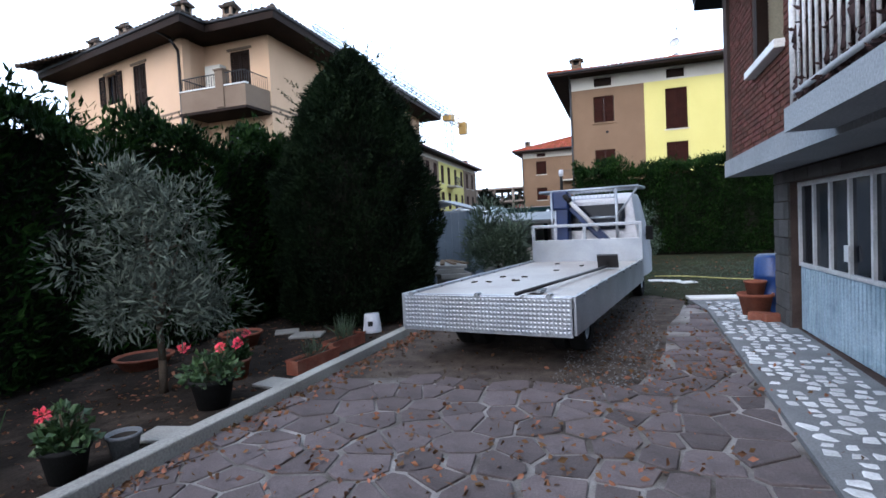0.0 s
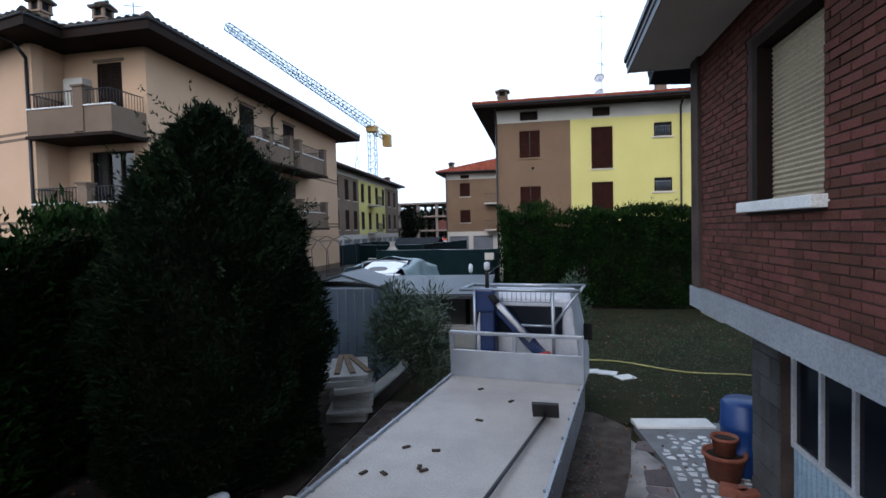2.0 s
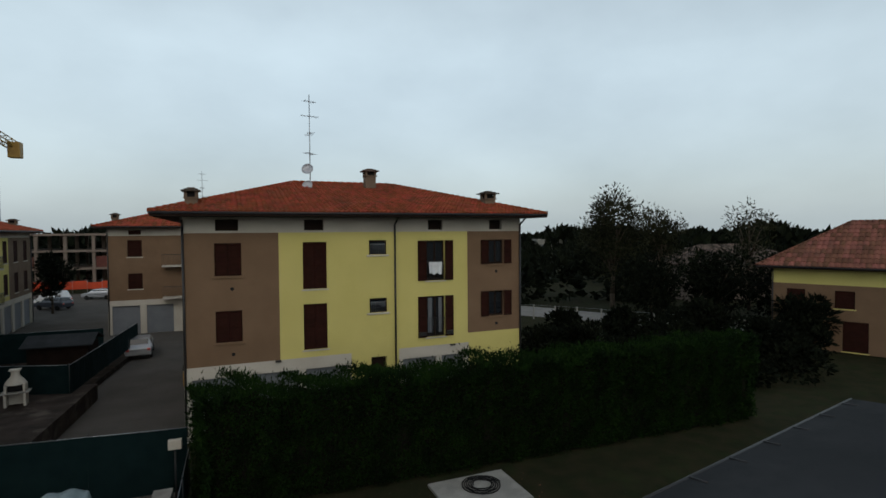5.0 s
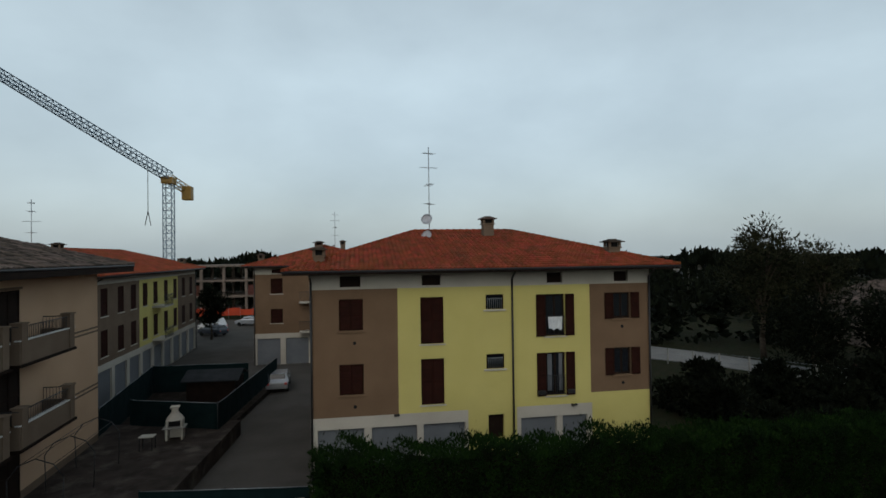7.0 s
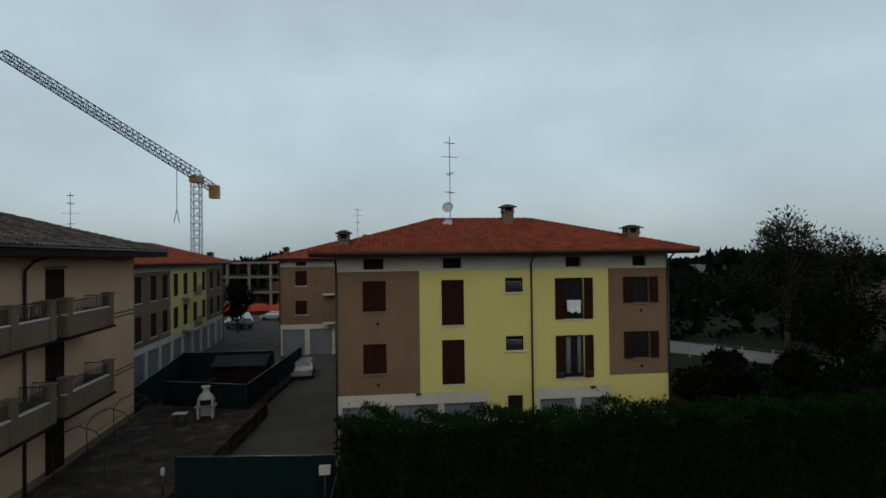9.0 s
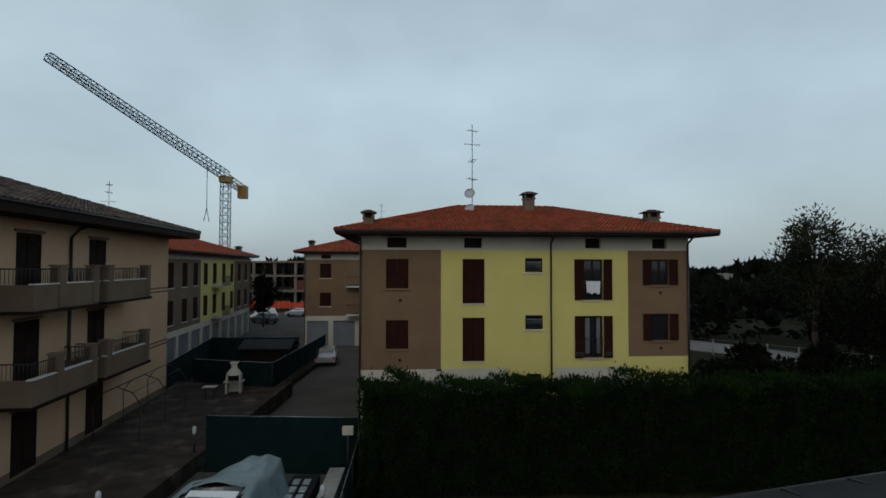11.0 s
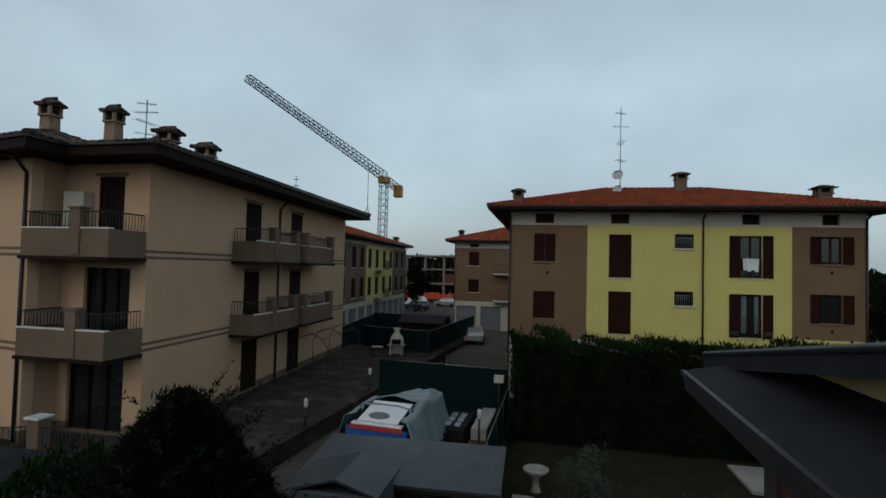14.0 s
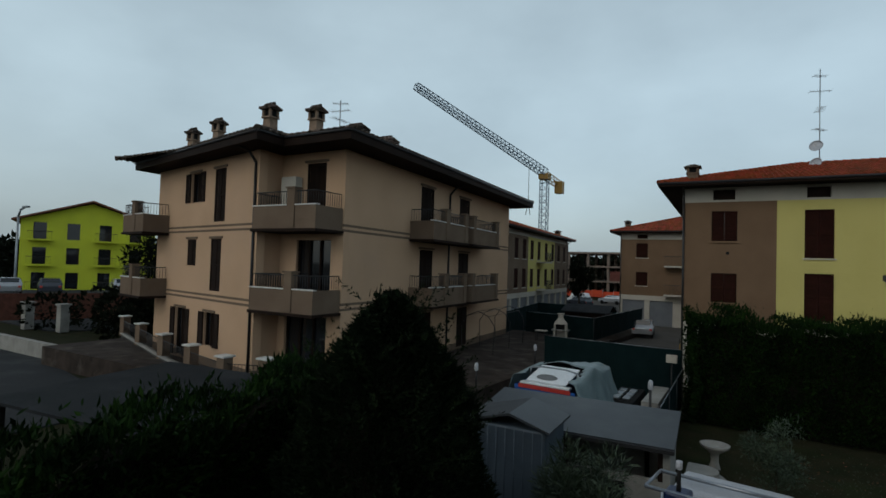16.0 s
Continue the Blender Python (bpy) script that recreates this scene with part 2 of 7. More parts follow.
    "oleander_leaf": material("oleander_leaf", (0.038, 0.060, 0.030), (0.022, 0.038, 0.019), 3.0, 30, 0.6, 0.0, spread=0.35),
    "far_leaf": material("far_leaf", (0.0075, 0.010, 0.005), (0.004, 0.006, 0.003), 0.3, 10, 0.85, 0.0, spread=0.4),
    "autumn_leaf": material("autumn_leaf", (0.028, 0.029, 0.014), (0.015, 0.017, 0.009), 0.3, 10, 0.85, 0.0, spread=0.4),
    "flower_leaf": material("flower_leaf", (0.034, 0.070, 0.020), (0.020, 0.046, 0.012), 5.0, 30, 0.6, 0.0, spread=0.3),
    "petal": material("petal", (0.75, 0.07, 0.09), (0.65, 0.05, 0.1), 5.0, 30, 0.6, 0.0, spread=0.2),
    "dead_leaf": material("dead_leaf", (0.17, 0.085, 0.045), (0.10, 0.055, 0.032), 5.0, 30, 0.85, 0.0, spread=0.5),
    # near-black: the shade deep inside hedge and bush, put into the core's colour
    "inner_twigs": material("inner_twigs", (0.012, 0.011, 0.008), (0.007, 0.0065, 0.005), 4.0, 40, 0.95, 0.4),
    "twig": material("twig", (0.16, 0.11, 0.075), (0.10, 0.075, 0.05), 4.0, 40, 0.9, 0.3),
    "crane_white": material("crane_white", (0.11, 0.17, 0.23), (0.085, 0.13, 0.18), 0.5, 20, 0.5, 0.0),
    "crane_yellow": material("crane_yellow", (0.30, 0.17, 0.02), (0.24, 0.13, 0.02), 0.5, 20, 0.5, 0.0),
    "safety_orange": material("safety_orange", (0.50, 0.07, 0.03), (0.4, 0.06, 0.03), 0.6, 20, 0.7, 0.1),
    "far_wall": material("far_wall", (0.19, 0.15, 0.125), (0.15, 0.12, 0.10), 0.5, 20, 0.9, 0.1),
    "blind": material("blind", (0.34, 0.285, 0.195), (0.29, 0.24, 0.165), 2.0, 50, 0.7, 0.1),
    "marble": material("marble", (0.62, 0.61, 0.58), (0.52, 0.51, 0.49), 3.0, 60, 0.5, 0.1),
    "vine": material("vine", (0.050, 0.030, 0.028), (0.028, 0.018, 0.017), 8.0, 40, 0.9, 0.5),
    "blue_plastic": material("blue_plastic", (0.008, 0.038, 0.16), (0.007, 0.03, 0.12), 3.0, 40, 0.4, 0.05),
    "car_silver": material("car_silver", (0.40, 0.41, 0.43), (0.38, 0.39, 0.41), 1.0, 40, 0.25, 0.0, metal=0.4),
    "car_white": material("car_white", (0.70, 0.70, 0.70), (0.66, 0.66, 0.66), 1.0, 40, 0.25, 0.0),
    "car_red": material("car_red", (0.16, 0.03, 0.03), (0.14, 0.025, 0.025), 1.0, 40, 0.25, 0.0),
    "car_dark": material("car_dark", (0.05, 0.055, 0.07), (0.045, 0.05, 0.06), 1.0, 40, 0.25, 0.0),
    "yellow_hose": material("yellow_hose", (0.40, 0.36, 0.12), (0.33, 0.3, 0.1), 4.0, 40, 0.6, 0.0),
    "glass": glassy("glass", (0.012, 0.014, 0.017)),
    "pane": glassy("pane", (0.006, 0.008, 0.012), 0.15, 0.12),
    "cloth": material("cloth", (0.62, 0.63, 0.64), (0.5, 0.52, 0.54), 4.0, 60, 0.9, 0.2),
}


# ---- building blocks ----
def thing(name, m, label, category, group="", kind=""):
    ob = tagged(new(name), label, category, group, kind)
    ob.empty_display_size = 0.2
    ob.matrix_world = m
    return ob


def part(name, bm, mats, parent=None, label="", m=None, smooth=False):
    me = bpy.data.meshes.new(name)
    bm.to_mesh(me)
    bm.free()
    for x in (mats if isinstance(mats, (list, tuple)) else [mats]):
        me.materials.append(M[x])
    if smooth:
        me.shade_smooth()
    ob = new(name, me)
    if parent:
        ob.parent = parent
    if m is not None:
        ob.matrix_local = m
    return tagged(ob, label)


def shared(name, me, parent, m):
    ob = new(name, me)
    ob.parent = parent
    ob.matrix_local = m
    return ob


def box(bm, x0, x1, y0, y1, z0, z1, mat=0, bevel=0.0):
    x0, x1, y0, y1, z0, z1 = min(x0, x1), max(x0, x1), min(y0, y1), max(y0, y1), min(z0, z1), max(z0, z1)
    v = [bm.verts.new(c) for c in ((x0, y0, z0), (x1, y0, z0), (x1, y1, z0), (x0, y1, z0), (x0, y0, z1), (x1, y0, z1), (x1, y1, z1), (x0, y1, z1))]
    faces = [bm.faces.new([v[i] for i in k]) for k in ((3, 2, 1, 0), (4, 5, 6, 7), (0, 1, 5, 4), (1, 2, 6, 5), (2, 3, 7, 6), (3, 0, 4, 7))]
    for f in faces:
        f.material_index = mat
    if bevel:
        bmesh.ops.bevel(bm, geom=list({e for f in faces for e in f.edges}), offset=bevel, segments=2, affect="EDGES", profile=0.5)
    return bm


def one_box(*a, **k):
    return box(bmesh.new(), *a, **k)


def rod(bm, p, q, r, r2=None, seg=8, mat=0):
    p, q = Vector(p), Vector(q)
    d = q - p
    if d.length < 1e-6:
        return bm
    r2 = r if r2 is None else r2
    x = d.orthogonal().normalized()
    y = d.normalized().cross(x)
    ways = [x * math.cos(2 * math.pi * i / seg) + y * math.sin(2 * math.pi * i / seg) for i in range(seg)]
    lo, hi = [bm.verts.new(p + w * r) for w in ways], [bm.verts.new(q + w * r2) for w in ways]
    faces = [bm.faces.new((lo[i], lo[(i + 1) % seg], hi[(i + 1) % seg], hi[i])) for i in range(seg)]
    for f in faces:
        f.smooth = True
    faces += [bm.faces.new(lo[::-1]), bm.faces.new(hi)]
    for f in faces:
        f.material_index = mat
    return bm


def pipe(bm, pts, r, seg=6, mat=0):
    for a, b in zip(pts, pts[1:]):
        rod(bm, a, b, r, seg=seg, mat=mat)
    return bm


def lathe(bm, profile, seg=20, mat=0, at=(0, 0, 0)):
    rings = []
    for r, z in profile:
        rings.append([bm.verts.new((at[0] + r * math.cos(2 * math.pi * i / seg), at[1] + r * math.sin(2 * math.pi * i / seg), at[2] + z)) for i in range(seg)])
    for a, b in zip(rings, rings[1:]):
        for i in range(seg):
            f = bm.faces.new((a[i], a[(i + 1) % seg], b[(i + 1) % seg], b[i]))
            f.smooth, f.material_index = True, mat
    return bm


def prism(bm, pts, z0, z1, mat=0):
    a = [bm.verts.new((x, y, z0)) for x, y in pts]
    b = [bm.verts.new((x, y, z1)) for x, y in pts]
    n = len(pts)
    fs = [bm.faces.new(list(reversed(a))), bm.faces.new(b)]
    fs += [bm.faces.new((a[i], a[(i + 1) % n], b[(i + 1) % n], b[i])) for i in range(n)]
    for f in fs:
        f.material_index = mat
    return bm


def side_prism(bm, pts, x0, x1, mat=0):
    """A shape drawn in y and z, drawn out along x."""
    a = [bm.verts.new((x0, y, z)) for y, z in pts]
    b = [bm.verts.new((x1, y, z)) for y, z in pts]
    n = len(pts)
    fs = [bm.faces.new(list(reversed(a))), bm.faces.new(b)]
    fs += [bm.faces.new((a[i], a[(i + 1) % n], b[(i + 1) % n], b[i])) for i in range(n)]
    for f in fs:
        f.material_index = mat
    bmesh.ops.recalc_face_normals(bm, faces=fs)
    return bm


def pierced(u0, u1, z0, z1, thick, holes, zones=()):
    """A wall in the plane y = 0 facing -y, with real openings (ua, ub, za, zb) and zones (ua, ub, za, zb, material index)."""
    us = sorted({u0, u1, *[h[i] for h in holes for i in (0, 1)], *[z[i] for z in zones for i in (0, 1)]})
    zs = sorted({z0, z1, *[h[i] for h in holes for i in (2, 3)], *[z[i] for z in zones for i in (2, 3)]})
    us, zs = [u for u in us if u0 <= u <= u1], [z for z in zs if z0 <= z <= z1]
    bm = bmesh.new()
    vs = {}

    def v(u, y, z):
        k = (round(u, 4), y, round(z, 4))
        if k not in vs:
            vs[k] = bm.verts.new(k)
        return vs[k]

    def hole(u, z):
        return any(h[0] < u < h[1] and h[2] < z < h[3] for h in holes)

    nu, nz = len(us) - 1, len(zs) - 1
    solid = [[not hole((us[i] + us[i + 1]) / 2, (zs[j] + zs[j + 1]) / 2) for j in range(nz)] for i in range(nu)]
    for i in range(nu):
        for j in range(nz):
            if not solid[i][j]:
                continue
            a, b, c, d = us[i], us[i + 1], zs[j], zs[j + 1]
            mi = 0
            for z in zones:
                if z[0] < (a + b) / 2 < z[1] and z[2] < (c + d) / 2 < z[3]:
                    mi = z[4]
            fs = [bm.faces.new((v(a, 0, c), v(b, 0, c), v(b, 0, d), v(a, 0, d))), bm.faces.new((v(a, thick, d), v(b, thick, d), v(b, thick, c), v(a, thick, c)))]
            for di, dj, e in ((-1, 0, ((a, d), (a, c))), (1, 0, ((b, c), (b, d))), (0, -1, ((a, c), (b, c))), (0, 1, ((b, d), (a, d)))):
                ii, jj = i + di, j + dj
                if not (0 <= ii < nu and 0 <= jj < nz and solid[ii][jj]):
                    (p, q), (r, s) = e
                    fs.append(bm.faces.new((v(r, 0, s), v(p, 0, q), v(p, thick, q), v(r, thick, s))))
            for f in fs:
                f.material_index = mi
    return bm


def along(p0, p1, z=0.0):
    """Frame of a wall from p0 to p1 with its outside to the right of that way: x along it, -y outwards."""
    d = Vector((p1[0] - p0[0], p1[1] - p0[1], 0))
    return Matrix.Translation((p0[0], p0[1], z)) @ Matrix.Rotation(math.atan2(d.y, d.x), 4, "Z")


def shutter_leaf(u0, u1, z0, z1, y, slats=True):
    """A closed louvred leaf in front of the plane y."""
    bm = one_box(u0, u0 + 0.07, y - 0.05, y, z0, z1)
    box(bm, u1 - 0.07, u1, y - 0.05, y, z0, z1)
    for a, b in ((z0, z0 + 0.09), (z1 - 0.09, z1), ((z0 + z1) / 2 - 0.05, (z0 + z1) / 2 + 0.05)):
        box(bm, u0 + 0.07, u1 - 0.07, y - 0.048, y - 0.004, a, b)
    n = int((z1 - z0) / 0.09)
    for i in range(n):
        z = z0 + 0.09 + (z1 - z0 - 0.18) * (i + 0.5) / n
        vs = [bm.verts.new(c) for c in ((u0 + 0.07, y - 0.042, z - 0.04), (u1 - 0.07, y - 0.042, z - 0.04), (u1 - 0.07, y - 0.012, z + 0.045), (u0 + 0.07, y - 0.012, z + 0.045))]
        bm.faces.new(vs)
    return bm


def tiled_roof(corners, eave_z, ridge, mat, parent, pitch_len=0.4, col=0.22, thick=0.12):
    """A hipped roof over a four-cornered eave (counter-clockwise), with tile ridges running down each slope. ridge: two points (x, y, z)."""
    r0, r1 = Vector(ridge[0]), Vector(ridge[1])
    c = [Vector((x, y, eave_z)) for x, y in corners]
    slopes = [(c[0], c[1], r1, r0), (c[1], c[2], r1, r1), (c[2], c[3], r0, r1), (c[3], c[0], r0, r0)]
    bm = bmesh.new()
    for a, b, q, p in slopes:
        along_e = (b - a).normalized()
        width = (b - a).length
        up = p - a
        up = (up - along_e * up.dot(along_e))
        height = up.length
        up = up.normalized()
        nrm = along_e.cross(up).normalized()
        pa, qa = (p - a).dot(along_e), (q - a).dot(along_e)
        n = max(4, int(width / col))
        rows = max(3, int(height / pitch_len))
        prof = [(0.0, 0.0), (0.28, 0.055), (0.5, 0.07), (0.72, 0.055), (1.0, 0.0)]
        for j in range(rows):
            v0, v1 = j / rows, (j + 1) / rows
            lo0, hi0 = pa * v0, width + (qa - width) * v0
            lo1, hi1 = pa * v1, width + (qa - width) * v1
            for i in range(n):
                lip, lower, upper = [], [], []
                for f, h in prof:
                    s = (i + f) * width / n
                    s0, s1 = min(max(s, lo0), hi0), min(max(s, lo1), hi1)
                    foot = a + along_e * s0 + up * (v0 * height)
                    lip.append(foot + nrm * (h - 0.02))
                    lower.append(foot + nrm * (h + 0.045))
                    upper.append(a + along_e * s1 + up * (v1 * height + 0.02) + nrm * (h + 0.01))
                if (lower[0] - lower[-1]).length + (upper[0] - upper[-1]).length < 0.02:
                    continue
                lip, lower, upper = ([bm.verts.new(c) for c in line] for line in (lip, lower, upper))
                for k in range(4):
                    if (lower[k].co - lower[k + 1].co).length > 1e-4:
                        bm.faces.new((lip[k], lip[k + 1], lower[k + 1], lower[k]))
                    if (lower[k].co - lower[k + 1].co).length + (upper[k].co - upper[k + 1].co).length > 1e-4:
                        bm.faces.new((lower[k], lower[k + 1], upper[k + 1], upper[k]))
    part("roof_tiles", bm, mat, parent)
    bm = bmesh.new()
    for a, b in ((c[0], r0), (c[1], r1), (c[2], r1), (c[3], r0), (r0, r1)):
        n = max(2, int((b - a).length / 0.4))
        for i in range(n):
            rod(bm, a.lerp(b, i / n) + Vector((0, 0, 0.05)), a.lerp(b, (i + 1.05) / n) + Vector((0, 0, 0.03)), 0.115, 0.095, 8)
    part("ridge_cap", bm, mat, parent)


def eave_board(corners, z, inner, parent, mats=("dark_wood",), depth=0.16):
    """Soffit under a roof's overhang, with fascia and gutter."""
    bm = bmesh.new()
    prism(bm, corners, z - depth, z + 0.02)
    part("soffit", bm, mats[0], parent)
    bm = bmesh.new()
    n = len(corners)
    for i in range(n):
        a, b = corners[i], corners[(i + 1) % n]
        rod(bm, (*a, z - 0.02), (*b, z - 0.02), 0.06, seg=8)
    part("gutter", bm, "dark_metal", parent)


def chimney(parent, x, y, z0, z1, w, mat, cap="old_tile", name="chimney"):
    bm = bmesh.new()
    box(bm, x - w / 2, x + w / 2, y - w / 2, y + w / 2, z0, z1 - 0.38, bevel=0.01)
    box(bm, x - w * 0.6, x + w * 0.6, y - w * 0.6, y + w * 0.6, z1 - 0.42, z1 - 0.36)
    ch = part(name, bm, mat, parent)
    # solid black core, painted for the shade inside the open cowl
    part("cowl_dark_core", one_box(x - w * 0.34, x + w * 0.34, y - w * 0.34, y + w * 0.34, z1 - 0.36, z1 - 0.112), "rubber", ch)
    for sx in (-1, 1):
        for sy in (-1, 1):
            part("cowl_pier", one_box(x + sx * w * 0.44 - 0.06, x + sx * w * 0.44 + 0.06, y + sy * w * 0.44 - 0.06, y + sy * w * 0.44 + 0.06, z1 - 0.36, z1 - 0.11), mat, ch)
    bm = bmesh.new()
    k = w * 0.78
    for i, s in enumerate((1.0, 0.72, 0.4)):
        box(bm, x - k * s, x + k * s, y - k * s, y + k * s, z1 - 0.11 + i * 0.06, z1 - 0.05 + i * 0.06)
    part("cowl_cap", bm, cap, ch)
    return ch


def pot_chimney(parent, x, y, z0, z1, w):
    """An old rendered stack: a tapered shaft, a collar, a slotted head and a small roof of curved tiles, two courses deep."""
    bm = bmesh.new()
    lo = [bm.verts.new((x + sx * w / 2, y + sy * w / 2, z0)) for sx, sy in ((-1, -1), (1, -1), (1, 1), (-1, 1))]
    hi = [bm.verts.new((x + sx * w * 0.43, y + sy * w * 0.43, z1 - 0.62)) for sx, sy in ((-1, -1), (1, -1), (1, 1), (-1, 1))]
    for i in range(4):
        bm.faces.new((lo[i], lo[(i + 1) % 4], hi[(i + 1) % 4], hi[i]))
    bm.faces.new(hi)
    box(bm, x - w * 0.56, x + w * 0.56, y - w * 0.56, y + w * 0.56, z1 - 0.62, z1 - 0.54, bevel=0.015)
    ch = part("chimney", bm, "stained_plaster", parent)
    # black block stands for the shaded inside of the slotted head
    part("cowl_dark_core", one_box(x - w * 0.36, x + w * 0.36, y - w * 0.36, y + w * 0.36, z1 - 0.54, z1 - 0.25), "rubber", ch)
    for sx in (-1, 1):
        for sy in (-1, 1):
            part("cowl_pier", one_box(x + sx * w * 0.42 - 0.05, x + sx * w * 0.42 + 0.05, y + sy * w * 0.42 - 0.05, y + sy * w * 0.42 + 0.05, z1 - 0.54, z1 - 0.24), "stained_plaster", ch)
    bm = bmesh.new()
    box(bm, x - w * 0.66, x + w * 0.66, y - w * 0.66, y + w * 0.66, z1 - 0.24, z1 - 0.19)
    for course, (half, z) in enumerate(((0.74, z1 - 0.15), (0.42, z1 - 0.03))):
        n = 5 - 2 * course
        for k in range(n):
            q = x + w * half * (2 * (k + 0.5) / n - 1)
            for s in (-1, 1):
                rod(bm, (q, y + s * w * half, z - 0.03), (q, y, z + 0.10), w * half / n * 0.9, w * half / n * 0.8, 8)
    rod(bm, (x - w * 0.5, y, z1 + 0.07), (x + w * 0.5, y, z1 + 0.07), 0.06, seg=8)
    part("cowl_cap", bm, "old_tile", ch)
    return ch


def aerial(parent, x, y, z0, z1, dishes=0):
    bm = bmesh.new()
    rod(bm, (x, y, z0), (x, y, z1), 0.025, seg=6)
    h = z1 - z0
    for f, half, a in ((0.93, 0.35, 0.5), (0.78, 0.5, 0.2), (0.60, 0.55, 1.6), (0.40, 0.4, 0.9)):
        d = Vector((math.cos(a), math.sin(a), 0))
        p = Vector((x, y, z0 + h * f))
        rod(bm, p - d * half, p + d * half, 0.014, seg=5)
        e = Vector((-d.y, d.x, 0))
        for k in range(-3, 4):
            rod(bm, p + d * half * k / 3 - e * 0.22, p + d * half * k / 3 + e * 0.22, 0.008, seg=4)
    mast = part("aerial", bm, "galvanised", parent)
    for i in range(dishes):
        bm = bmesh.new()
        lathe(bm, [(0.0, 0.0), (0.12, 0.015), (0.23, 0.055), (0.33, 0.11), (0.31, 0.12)], 20)
        rod(bm, (0, 0, 0), (0, 0, 0.35), 0.012, seg=5)
        part("satellite_dish", bm, "white_metal", mast, m=pose(x - 0.15, y - 0.12, z0 + 0.35 + 0.95 * i, 68, 0, -35 + 15 * i), smooth=False)


def foliage(count, place, size, seed, spray=0.0, thin=0.35, upright=0.3):
    """Many small leaves as folded slips; place(rng) gives a point and the way outwards."""
    rng = np.random.default_rng(seed)
    got = [place(rng) for i in range(count)]
    p = np.array([g[0] for g in got], dtype=float)
    d = np.array([g[1] for g in got], dtype=float) + rng.normal(0, 0.55, (count, 3))
    d[:, 2] += upright
    d /= np.linalg.norm(d, axis=1)[:, None] + 1e-9
    s = np.cross(d, rng.normal(0, 1, (count, 3)))
    s /= np.linalg.norm(s, axis=1)[:, None] + 1e-9
    n = np.cross(d, s)
    length = (size * rng.uniform(0.6, 1.5, count))[:, None]
    w = length * thin
    far = p + d * length * (1 + spray * rng.uniform(0, 1, count))[:, None]
    mid = p + d * length * 0.5 + n * w * 0.15
    verts = np.stack([p, mid + s * w * 0.5, far, mid - s * w * 0.5], axis=1).reshape(-1, 3)
    return verts, np.arange(4 * count).reshape(-1, 4)


def leaf_part(name, vf, mat, parent, label="", kind=""):
    me = bpy.data.meshes.new(name)
    me.from_pydata(np.asarray(vf[0], dtype=float).tolist(), [], np.asarray(vf[1]).tolist())
    me.materials.append(M[mat])
    ob = new(name, me)
    if parent:
        ob.parent = parent
    return tagged(ob, label, kind=kind)


